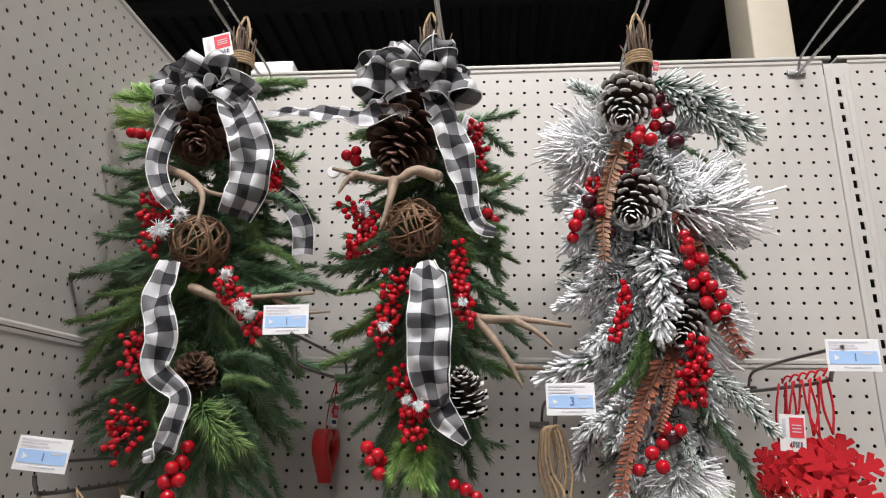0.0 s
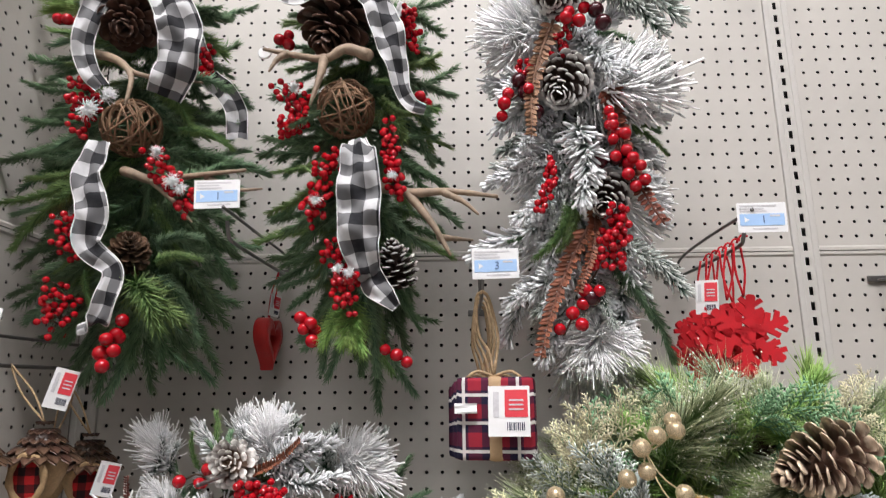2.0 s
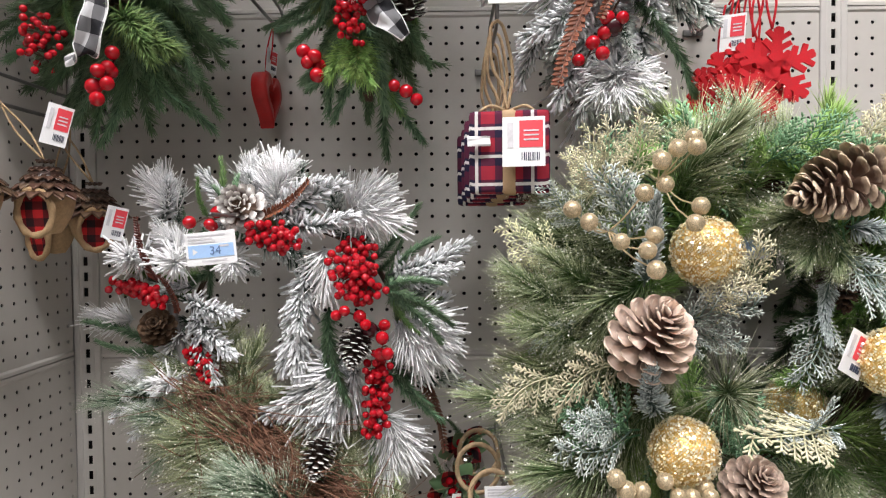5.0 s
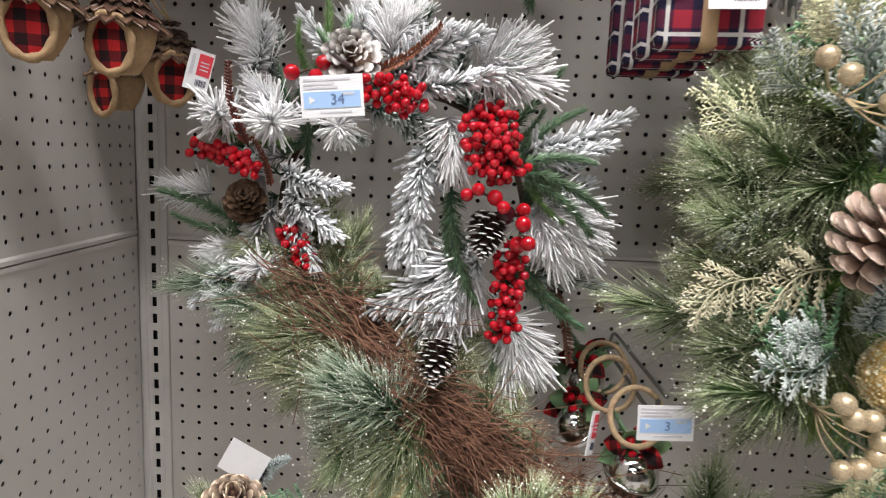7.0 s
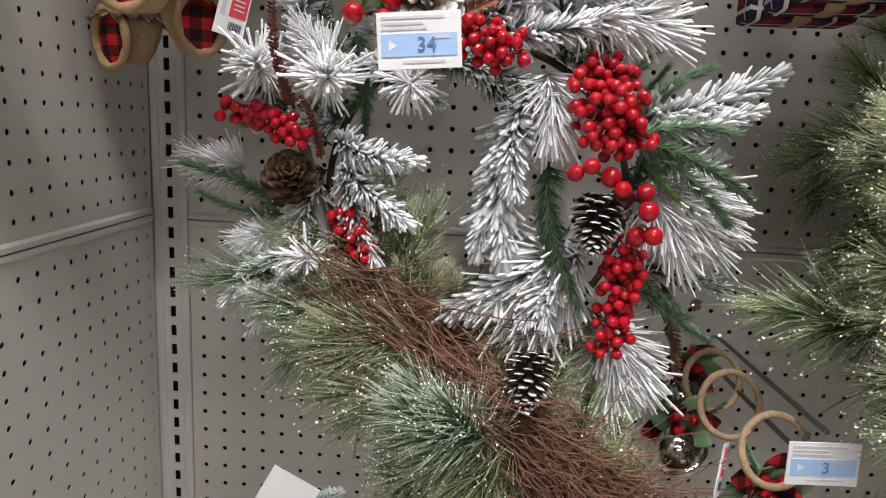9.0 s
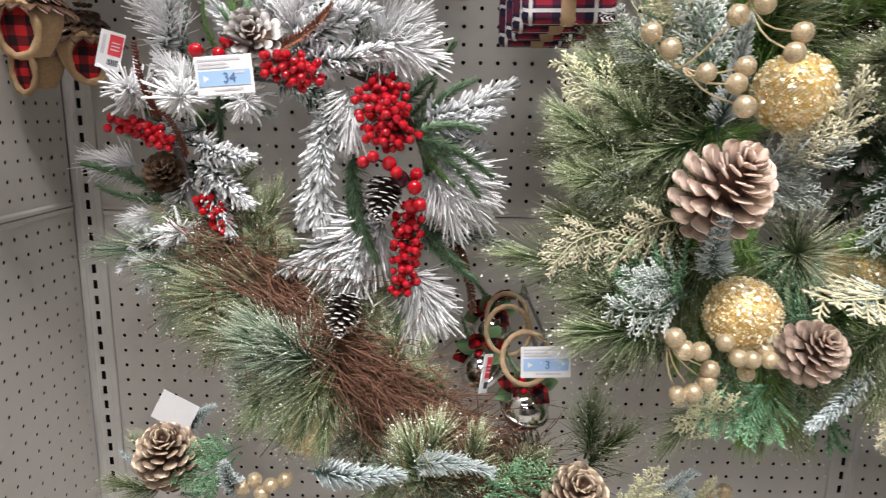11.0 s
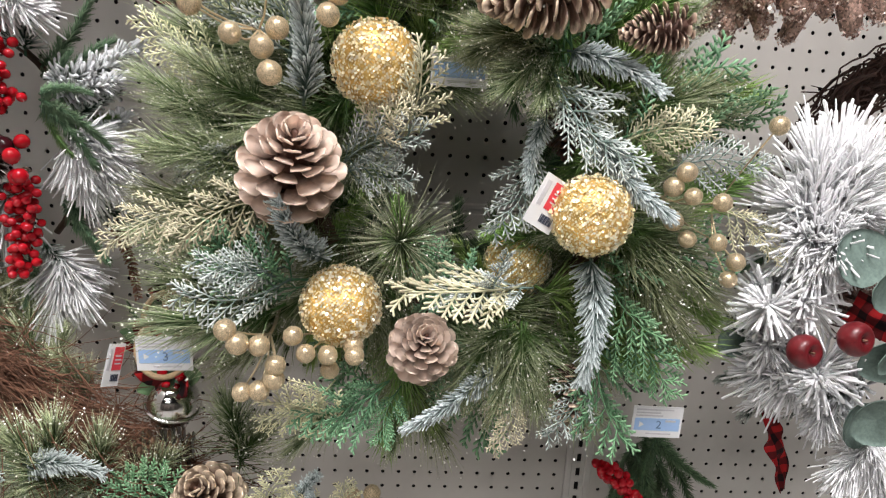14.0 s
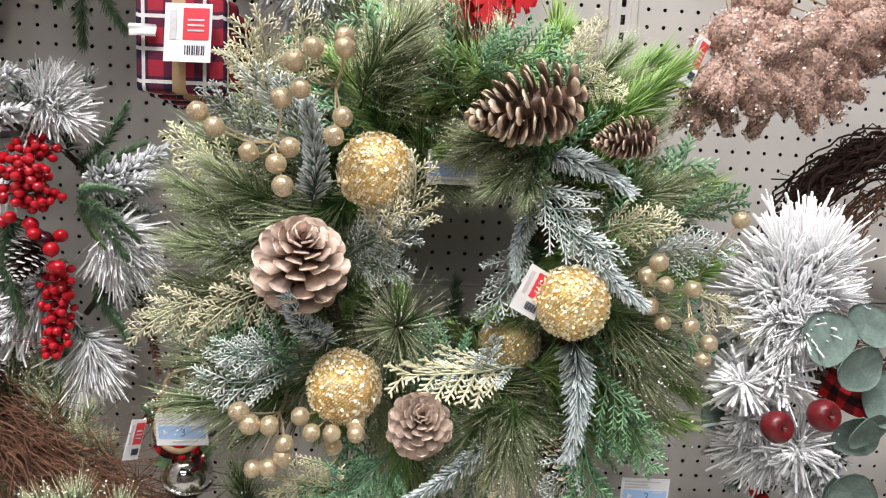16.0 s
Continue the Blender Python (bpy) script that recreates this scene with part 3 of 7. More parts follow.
def ribbon(parent, name, pts, width, mat, turn=None, n=40, edge=True, label="", wave=0.0, u0=0.0, fold=1.0):
    """A wired cloth ribbon along points; turn gives the side direction at each point."""
    pts = np.asarray(pts, float)
    n = int(n * 1.6)
    c = smooth_path(pts, n)
    side = smooth_path(np.asarray(turn, float), n) if turn is not None else np.tile([1.0, 0, 0], (n, 1))
    d = unit(np.gradient(c, axis=0))
    side = unit(side - d * (side * d).sum(1, keepdims=True))
    nrm = np.cross(d, side)
    w = np.broadcast_to(np.asarray(width, float) if np.ndim(width) == 0 else np.interp(np.linspace(0, 1, n), np.linspace(0, 1, len(width)), width), (n,))
    cols = 9
    q = np.linspace(-0.5, 0.5, cols)
    s = np.concatenate([[0], np.cumsum(np.linalg.norm(np.diff(c, axis=0), axis=1))]) + u0
    ph = rng.uniform(0, 6)
    lift = wave * np.sin(q[None] * 5 + s[:, None] * 40 + ph) + 0.10 * w[:, None] * (q[None] ** 2 * 4 - 0.5) * np.sin(s[:, None] * 22 + ph)
    bend = rng.uniform(0.6, 1.4)
    lift = lift + fold * w[:, None] * (0.11 * np.sin(s[:, None] * 78 * bend + q[None] * 4.5 + ph) + 0.07 * np.sin(s[:, None] * 131 - q[None] * 7 + 2 * ph) + 0.05 * np.sin(q[None] * 13 + s[:, None] * 35 - ph))
    top = c[:, None] + side[:, None] * (q[None, :, None] * w[:, None, None]) + nrm[:, None] * lift[:, :, None]
    both = np.concatenate([top.reshape(-1, 3), (top - nrm[:, None] * 0.0007).reshape(-1, 3)])
    k = n * cols
    f = []
    for i in range(n - 1):
        for j in range(cols - 1):
            a = i * cols + j
            f += [(a, a + 1, a + cols + 1, a + cols), (k + a, k + a + cols, k + a + cols + 1, k + a + 1)]
    full = float(np.max(w))
    g = Geo().add(both, f)
    me = g.mesh(name, mat)
    uv = me.uv_layers.new(name="UVMap")
    vi = np.zeros(len(me.loops), np.int32)
    me.loops.foreach_get("vertex_index", vi)
    vi = vi % k
    co = np.stack([s[vi // cols], (q[vi % cols] + 0.5) * full], 1)
    uv.data.foreach_set("uv", co.astype(np.float32).ravel())
    ob = place(name, me, parent, None, label)
    if edge:
        for j in (0, cols - 1):
            e = Geo()
            tube(e, top[:, j], 0.0008, 5)
            part("ribbon_edge", e, M_cord, ob, "white wired edge")
    return ob


# ---- the fixture: boards, uprights, trim ----
PITCH, BACK = 0.0254, 1.083


def holed(g, xs, zs, half_x, half_z, ring, depth):
    """Cells of a sheet in the xz plane facing -y, each with one opening that goes through the sheet."""
    k = len(ring)
    cell = [(half_x, 0), (half_x, half_z), (0, half_z), (-half_x, half_z), (-half_x, 0), (-half_x, -half_z), (0, -half_z), (half_x, -half_z)]
    local = np.array([(x, 0, z) for x, z in cell] + [(x, 0, z) for x, z in ring] + [(x, depth, z) for x, z in ring])
    pat = [(i, (i + 1) % 8, 8 + (i + 1) % 8, 8 + i)[::-1] for i in range(8)] + [(8 + i, 8 + (i + 1) % 8, 16 + (i + 1) % 8, 16 + i)[::-1] for i in range(8)]
    n = 24
    centres = np.array([(x, 0, z) for z in zs for x in xs])
    v = (centres[:, None] + local[None]).reshape(-1, 3)
    g.add(v, [tuple(i * n + j for j in q) for i in range(len(centres)) for q in pat])


def board(parent, m, half, z_bottom, label=""):
    """One perforated steel panel, 22 inches high, with plain folded margins."""
    g = Geo()
    ring = [(0.0031 * math.cos(a), 0.0031 * math.sin(a)) for a in np.arange(8) * math.pi / 4]
    cols = int(round(2 * half / PITCH))
    xs = (np.arange(cols) - (cols - 1) / 2) * PITCH
    zs = z_bottom + PITCH * np.arange(1, 22)
    holed(g, xs, zs, PITCH / 2, PITCH / 2, ring, 0.0012)
    e, w = cols * PITCH / 2, half
    lo, hi = z_bottom + PITCH / 2, z_bottom + 21.5 * PITCH
    for a, b, c, d in ((-w, -e, lo, hi), (e, w, lo, hi)):
        if b - a > 1e-4:
            g.add([(a, 0, c), (b, 0, c), (b, 0, d), (a, 0, d)], [(0, 1, 2, 3)])
    for z, s in ((lo, -1), (hi, 1)):
        z1, z2, z3 = z + s * 0.0035, z + s * 0.0068, z + s * 0.0118
        rows = [(0, z), (0, z1), (-0.0022, z2), (-0.0022, z3), (0.012, z3)]
        for (y0, za), (y1, zb) in zip(rows, rows[1:]):
            q = [(-w, y0, za), (w, y0, za), (w, y1, zb), (-w, y1, zb)]
            g.add(q, [(0, 1, 2, 3)] if s > 0 else [(3, 2, 1, 0)])
    ob = place("panel", g.mesh("panel", M_board, False), parent, m, label)
    return ob


SEAMS = [1.5866 - 0.5588 * k for k in range(-0, 3)]
wall_back = thing("wall_back", "beige perforated steel display wall with rows of round holes", "wall", (0, BACK, 0), kind="structure")
for z in SEAMS:
    board(wall_back, pose(0, BACK, 0), 0.5875, z)
    board(wall_back, pose(1.2192, BACK, 0), 0.5875, z)
# dark sheet added behind the holes, painted as the unlit hollow
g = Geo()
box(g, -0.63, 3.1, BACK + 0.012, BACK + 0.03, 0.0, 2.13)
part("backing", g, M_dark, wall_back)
g = Geo()
box(g, -0.63, 3.1, BACK + 0.002, BACK + 0.03, 0.0, 0.465)
part("kick_panel", g, M_board, wall_back)

wall_side = thing("wall_side", "beige perforated steel end panel joining at the corner", "wall", (-0.63, 0.48, 0), kind="structure")
side = pose(-0.629, 0.476, 0.006, 0, 0, 90)
for z in SEAMS:
    board(wall_side, side, 0.5955, z)
# same added dark sheet for shade behind the end panel's holes
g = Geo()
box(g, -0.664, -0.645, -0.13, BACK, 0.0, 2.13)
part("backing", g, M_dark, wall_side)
g = Geo()
box(g, -0.66, -0.634, -0.13, BACK - 0.01, 0.0, 0.465)
part("kick_panel", g, M_board, wall_side)

# slotted uprights between the bays
for n, x in enumerate((-0.6096, 0.6096, 1.8288)):
    up = thing("upright", "beige slotted steel upright with a column of black slots", "upright", (x, BACK, 0), "slotted uprights", "structure")
    g = Geo()
    ring = [(0.0036, 0), (0.0036, 0.0072), (0, 0.0072), (-0.0036, 0.0072), (-0.0036, 0), (-0.0036, -0.0072), (0, -0.0072), (0.0036, -0.0072)]
    zs = 2.128 - 0.0258 - PITCH * np.arange(0, 80)
    holed(g, [0.0], zs, 0.0105, PITCH / 2, ring, 0.002)
    lo, hi = zs[-1] - PITCH / 2, zs[0] + PITCH / 2
    prof = [(-0.0215, 0.006), (-0.0215, -0.001), (-0.0205, -0.002), (-0.0120, -0.002), (-0.0105, 0.0)]
    for s in (1, -1):
        for (x0, y0), (x1, y1) in zip(prof, prof[1:]):
            q = [(s * x0, y0, lo), (s * x1, y1, lo), (s * x1, y1, hi), (s * x0, y0, hi)]
            g.add(q, [(0, 1, 2, 3)] if s > 0 else [(3, 2, 1, 0)])
    g.add([(-0.0215, 0, hi), (0.0215, 0, hi), (0.0215, 0, 2.138), (-0.0215, 0, 2.138)], [(0, 1, 2, 3)])
    me = g.mesh("channel", M_upright, False)
    bm = bmesh.new()
    bm.from_mesh(me)
    bmesh.ops.remove_doubles(bm, verts=bm.verts[:], dist=0.0001)
    bm.to_mesh(me)
    bm.free()
    place("channel", me, up, pose(x, BACK - 0.002, 0))
    # dark block added inside the channel so the slots look unlit
    g = Geo()
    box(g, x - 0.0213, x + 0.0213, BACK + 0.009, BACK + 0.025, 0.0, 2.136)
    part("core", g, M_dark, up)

for name, x0, x1 in (("trim_1", -0.645, 0.604), ("trim_2", 0.6152, 1.824), ("trim_3", 1.8335, 1.86)):
    g = Geo()
    box(g, x0, x1, BACK - 0.004, BACK + 0.034, 2.1465, 2.1535, 0.002)
    tagged(part(name, g, M_upright), "beige folded steel cap along the top of the wall", "trim", kind="structure")
g = Geo()
box(g, -0.668, -0.628, -0.135, BACK - 0.006, 2.1465, 2.1535, 0.002)
tagged(part("trim_4", g, M_upright), "beige folded steel cap along the end panel", "trim", kind="structure")
g = Geo()
box(g, -0.52, -0.43, BACK + 0.04, BACK + 0.17, 2.10, 2.205, 0.004)
box(g, -0.47, -0.445, BACK + 0.033, BACK + 0.045, 2.14, 2.16)
tagged(part("fixture_box", g, M_card, label=""), "white carton end behind the top of the wall", "box")
g = Geo()
box(g, 0.62, 0.72, 1.42, 1.56, 0.0, 4.45, 0.006)
tagged(part("column", g, M_column), "beige painted steel building column", "column", kind="structure")

# ---- hall: floor, ceiling, unseen shelving added across the aisle ----
g = Geo()
for i in range(-14, 15):
    for j in range(-14, 15):
        x, y = i * 0.61, j * 0.61
        g.add([(x, y, 0), (x + 0.607, y, 0), (x + 0.607, y + 0.607, 0), (x, y + 0.607, 0)], [(0, 1, 2, 3)])
g.add([(-9, -9, -0.004), (9, -9, -0.004), (9, 9, -0.004), (-9, 9, -0.004)], [(0, 1, 2, 3)])
tagged(part("floor", g, M_floor, smooth=False), "pale vinyl tile store floor", "floor", kind="structure")
g = Geo()
rib = [(0, 0), (0.05, 0), (0.07, 0.04), (0.13, 0.04), (0.15, 0)]
xs = [(-9 + 0.15 * i + a, b) for i in range(120) for a, b in rib[:-1]]
v = [(x, y, 4.55 + z) for y in (-9, 9) for x, z in xs]
k = len(xs)
g.add(v, [(i, i + 1, k + i + 1, k + i) for i in range(k - 1)])
for y in np.arange(-8.5, 9, 1.7):
    box(g, -9, 9, y - 0.05, y + 0.05, 4.46, 4.55)
    box(g, -9, 9, y - 0.04, y + 0.04, 4.02, 4.08)
    for x in np.arange(-9, 9, 0.9):
        tube(g, [(x, y, 4.06), (x + 0.45, y, 4.48)], 0.014, 5)
        tube(g, [(x + 0.45, y, 4.48), (x + 0.9, y, 4.06)], 0.014, 5)
for x in (-4.2, 1.35, 6.0):
    box(g, x - 0.09, x + 0.09, -9, 9, 4.10, 4.46)
tagged(part("ceiling", g, M_deck, smooth=False), "dark open ceiling with corrugated deck and trusses", "ceiling", kind="structure")
for name, spec in (("wall_north", (-9, 9, 9, 9.1)), ("wall_south", (-9, 9, -9.1, -9)), ("wall_west", (-9.1, -9, -9, 9)), ("wall_east", (9, 9.1, -9, 9))):
    g = Geo()
    box(g, *spec, 0, 4.6)
    tagged(part(name, g, M_shelf), "plain store wall", "wall", kind="structure")
# unseen grey shelving, added to give the shiny balls something to reflect
wall_across = thing("wall_across", "unseen shelving added across the aisle for reflections", "wall", (0, -2.9, 0), kind="structure")
for i in range(4):
    g = Geo()
    box(g, -3.0 + i * 1.5, -1.52 + i * 1.5, -2.95, -2.90, 0, 1.75)
    for z in (0.3, 0.75, 1.2, 1.6):
        box(g, -3.0 + i * 1.5, -1.52 + i * 1.5, -2.90, -2.55, z, z + 0.03)
    part("bay", g, M_shelf, wall_across)
for lx, ly, lz in LAMPS:
    fx = thing("ceiling_light", "white linear fluorescent ceiling fixture", "light", (lx, ly, lz), "ceiling lights")
    g = Geo()
    box(g, lx - 1.22, lx + 1.22, ly - 0.26, ly + 0.26, lz, lz + 0.07, 0.01)
    part("housing", g, M_card, fx)
    for dx in (-0.9, 0.9):
        g = Geo()
        tube(g, [(lx + dx, ly, lz + 0.07), (lx + dx, ly, 4.5)], 0.006, 5)
        part("hanger", g, M_wire, fx)


# ---- the three hanging swags ----
def vec(*a):
    return np.array(a, float)


def fill(parent, top, bottom, n, kinds, width, length, seed, depth=0.07, a_top=75, a_bot=22, wall=None):
    """Sprigs that branch off a hanging stem, outwards and down, in a full overlapping layer."""
    r = np.random.default_rng(seed)
    top, bottom = vec(*top), vec(*bottom)
    axis = unit(bottom - top)
    for i in range(n):
        s = (i + r.random()) / n
        o = top + (bottom - top) * s * 0.86 + vec(r.normal(0, 0.018), r.normal(0.0, 0.012), 0)
        side_ = 1 if i % 2 else -1
        a = math.radians(a_top + (a_bot - a_top) * s + r.normal(0, 20))
        out = vec(side_ * width * r.uniform(0.55, 1.15), -depth * 8 * r.uniform(-0.12, 0.75), 0)
        d = unit(axis * math.cos(a) + out * math.sin(a))
        ln = length * r.uniform(0.75, 1.2)
        tip = o + d * ln
        tip[1] = min(tip[1], 1.05)
        if wall is not None:
            tip[0] = max(tip[0], wall)
        sprig(parent, kinds[int(r.integers(len(kinds)))], o, tip)


def top_bundle(parent, at, seed):
    """Cut twig ends bound with jute and a twine hanging loop."""
    r = np.random.default_rng(seed)
    x, y, z = at
    g = Geo()
    for _ in range(46):
        a, q = r.uniform(0, 6.28), r.uniform(0, 0.016)
        p = vec(x + q * math.cos(a), y + q * math.sin(a), z - 0.07)
        e = p + vec(r.normal(0, 0.008), r.normal(0, 0.008), 0.07 + r.uniform(-0.015, 0.03))
        tube(g, [p, (p + e) / 2, e], [0.0022, 0.002, 0.0012], 5)
    tagged(part("twig_bundle", g, M_stem, parent), kind="stuff")
    g = Geo()
    for k in range(5):
        ring = [(x + 0.019 * math.cos(t), y + 0.019 * math.sin(t), z - 0.045 + 0.0045 * k + 0.002 * math.sin(t)) for t in np.linspace(0, 6.28, 17)[:-1]]
        tube(g, ring, 0.0024, 6, closed=True)
    part("jute_wrap", g, M_jute, parent, "jute twine wrapping")
    g = Geo()
    for k in (-1, 1):
        tube(g, smooth_path([(x + 0.006 * k, y, z - 0.02), (x + 0.011 * k, y - 0.003, z + 0.012), (x + 0.004 * k, y, z + 0.042), (x, y, z + 0.048)], 12), 0.0024, 6)
    part("hanging_loop", g, M_jute, parent, "jute twine loop")


def vine_ball(parent, c, r, seed):
    q = np.random.default_rng(seed)
    g = Geo()
    for _ in range(30):
        n = unit(q.normal(0, 1, (1, 3)))[0]
        u, w = frames_of(n[None])
        off, rr = q.uniform(-0.45, 0.45), r * q.uniform(0.95, 1.03)
        k = math.sqrt(1 - off * off)
        ts = np.linspace(0, 6.28, 25)[:-1]
        ring = vec(*c) + rr * (off * n + k * (np.cos(ts)[:, None] * u + np.sin(ts)[:, None] * w)) + q.normal(0, r * 0.012, (24, 3))
        tube(g, ring, r * q.uniform(0.022, 0.042), 5, closed=True)
    part("vine_ball", g, M_vine, parent, "round woven willow vine ball")


def antler(parent, branches, r0):
    """Beams and tines, each a smooth taper through its points."""
    g = Geo()
    for pts, k in branches:
        p = smooth_path(pts, 5 * len(pts))
        rad = r0 * k * np.linspace(1.0, 0.30, len(p)) * (1 + 0.06 * np.sin(np.arange(len(p)) * 1.7))
        tube(g, p, rad, 8)
        ball(g, p[-1], rad[-1], 8, 5)
        ball(g, p[0], rad[0], 8, 5)
    part("antler", g, M_antler, parent, "pale brown resin antler")


def ribbon_bow(parent, knot, loops, width):
    """Full loops of wired check ribbon, gathered at the knot; each loop is given by its reach and its side direction."""
    k = vec(*knot)
    q = np.random.default_rng(len(loops))
    for reach, turn, wide in loops:
        d, s = vec(*reach), vec(*turn)
        pts = [k, k + d * 0.35 + vec(0, -0.024, 0), k + d * 0.8 + vec(0, -0.026, 0), k + d + vec(0, -0.002, 0), k + d * 0.85 + vec(0, 0.022, 0), k + d * 0.4 + vec(0, 0.026, 0), k + vec(0, 0.014, 0)]
        sides = [s * 0.8 + q.normal(0, 0.3, 3)] + [s + q.normal(0, 0.16, 3) for _ in range(5)] + [s]
        w = width * wide
        ribbon(parent, "bow_loop", pts, [w * 0.45, w * 0.9, w * 1.05, w, w, w * 0.8, w * 0.45], M_check, sides, 34, wave=0.003, fold=1.5)
    g = Geo()
    ball(g, knot, 0.017, 12, 8, 0.8)
    me = g.mesh("bow_knot", M_check)
    uv = me.uv_layers.new(name="UVMap")
    for lp in me.loops:
        c = me.vertices[lp.vertex_index].co
        uv.data[lp.index].uv = (c.x, c.z)
    place("bow_knot", me, parent)


def hang_tag(name, corner, w, h, tilt, label, red=True):
    """A white swing ticket with a red printed block and ruled print."""
    t = thing(name, label, "tag", corner)
    m = pose(*corner) @ tilt
    g = Geo()
    box(g, 0, w, 0, 0.0006, -h, 0, 0.0)
    place("card", g.mesh("card", M_card, False), t, m)
    if not red:
        return t
    g = Geo()
    box(g, w * 0.40, w * 0.95, -0.0006, -0.0001, -h * 0.62, -h * 0.08)
    place("print_block", g.mesh("print_block", M_label_red, False), t, m, "red printed block")
    g = Geo()
    for k in range(3):
        box(g, w * 0.50, w * 0.85, -0.0011, -0.0007, -h * (0.30 + 0.09 * k), -h * (0.27 + 0.09 * k))
    box(g, w * 0.12, w * 0.26, -0.0008, -0.0002, -h * 0.62, -h * 0.12)
    place("print_line", g.mesh("print_line", M_grey_ink, False), t, m)
    g = Geo()
    for k in range(9):
        box(g, w * (0.45 + 0.05 * k), w * (0.47 + 0.05 * k + 0.012 * (k % 2)), -0.0008, -0.0002, -h * 0.88, -h * 0.72)
    place("bar_print", g.mesh("bar_print", M_ink, False), t, m)
    return t


SWAG = "hanging swags"
swag = thing("swag", "green pine swag with check bow, antlers and red berries", "swag", (-0.43, 0.90, 2.0), SWAG)
top_bundle(swag, (-0.434, 0.885, 2.091), 1)
g = Geo()
tube(g, smooth_path([(-0.44, 0.89, 2.055), (-0.455, 0.9, 1.812), (-0.464, 0.9, 1.591), (-0.461, 0.9, 1.431)], 16), 0.009, 6)
part("stem", g, M_stem, swag)
fill(swag, (-0.446, 0.89, 2.023), (-0.439, 0.88, 1.455), 120, ["fir", "firlight", "firsoft", "firsoft", "fir"], 1.0, 0.135, 11, 0.085, 85, 35, wall=-0.60)
fill(swag, (-0.495, 0.92, 1.838), (-0.464, 0.91, 1.44), 64, ["fir", "fir", "firsoft"], 1.1, 0.165, 14, 0.02, 90, 35, wall=-0.61)
fill(swag, (-0.44, 0.89, 1.74), (-0.425, 0.87, 1.44), 70, ["fir", "firsoft", "pine", "fir"], 1.05, 0.14, 17, 0.06, 80, 30, wall=-0.61)
sprigs(swag, "fir", [
    (-0.551, 0.88, 1.852, -0.662, 0.86, 1.874), (-0.539, 0.87, 1.802, -0.62, 0.84, 1.809), (-0.515, 0.86, 1.736, -0.638, 0.83, 1.677),
    (-0.518, 0.86, 1.753, -0.603, 0.83, 1.744), (-0.399, 0.86, 1.692, -0.291, 0.84, 1.671), (-0.405, 0.86, 1.752, -0.285, 0.86, 1.734),
    (-0.517, 0.88, 1.555, -0.612, 0.86, 1.49), (-0.399, 0.86, 1.618, -0.286, 0.86, 1.54), (-0.4, 0.86, 1.554, -0.294, 0.86, 1.443)])
sprigs(swag, "firlight", [
    (-0.495, 0.84, 1.663, -0.605, 0.8, 1.607), (-0.49, 0.82, 1.642, -0.565, 0.79, 1.538), (-0.499, 0.82, 1.65, -0.469, 0.78, 1.575),
    (-0.472, 0.84, 1.679, -0.581, 0.82, 1.65), (-0.393, 0.83, 1.533, -0.308, 0.79, 1.525), (-0.378, 0.84, 1.729, -0.279, 0.8, 1.677),
    (-0.492, 0.82, 1.549, -0.51, 0.8, 1.511), (-0.48, 0.82, 1.52, -0.444, 0.79, 1.462)])
sprigs(swag, "pinebright", [
    (-0.517, 0.86, 1.955, -0.628, 0.84, 1.975), (-0.515, 0.86, 1.938, -0.626, 0.84, 1.95), (-0.515, 0.87, 1.94, -0.624, 0.85, 1.925), (-0.51, 0.86, 1.95, -0.59, 0.83, 1.99)])
sprigs(swag, "pinelight", [ (-0.418, 0.84, 1.507, -0.311, 0.78, 1.438),
    (-0.426, 0.84, 1.514, -0.344, 0.78, 1.418), (-0.392, 0.88, 1.897, -0.31, 0.86, 1.841)])
sprigs(swag, "fir", [
    (-0.50, 0.88, 1.72, -0.612, 0.85, 1.64), (-0.50, 0.88, 1.68, -0.612, 0.86, 1.585), (-0.49, 0.88, 1.63, -0.605, 0.86, 1.53), (-0.49, 0.88, 1.58, -0.60, 0.86, 1.475),
    (-0.51, 0.89, 1.80, -0.614, 0.86, 1.735), (-0.52, 0.89, 1.84, -0.615, 0.86, 1.81), (-0.38, 0.88, 1.60, -0.29, 0.86, 1.50), (-0.38, 0.88, 1.66, -0.28, 0.86, 1.60)])
sprigs(swag, "firsoft", [
    (-0.49, 0.87, 1.66, -0.60, 0.83, 1.60), (-0.48, 0.87, 1.55, -0.57, 0.84, 1.45), (-0.40, 0.86, 1.52, -0.32, 0.83, 1.42), (-0.50, 0.88, 1.76, -0.61, 0.84, 1.69)])
vine_ball(swag, (-0.444, 0.835, 1.728), 0.040, 5)
cone(swag, "cone", (-0.474, 0.86, 1.933), (-0.442, 0.785, 1.854), "dark brown pine cone")
for a, b in (((-0.486, 0.79, 1.743), (-0.463, 0.77, 1.725)), ((-0.467, 0.8, 1.757), (-0.444, 0.78, 1.756)), ((-0.354, 0.775, 1.633), (-0.339, 0.76, 1.619)), ((-0.341, 0.775, 1.619), (-0.329, 0.76, 1.607)), ((-0.383, 0.79, 1.667), (-0.371, 0.77, 1.67))):
    sprig(swag, "burst", a, b)
cone(swag, "cone", (-0.438, 0.855, 1.535), (-0.412, 0.80, 1.562), "brown open pine cone")
antler(swag, [([(-0.511, 0.83, 1.845), (-0.454, 0.8, 1.815), (-0.424, 0.785, 1.782), (-0.422, 0.775, 1.737)], 1.0), ([(-0.454, 0.8, 1.815), (-0.418, 0.8, 1.792), (-0.331, 0.8, 1.778)], 0.7)], 0.0075)
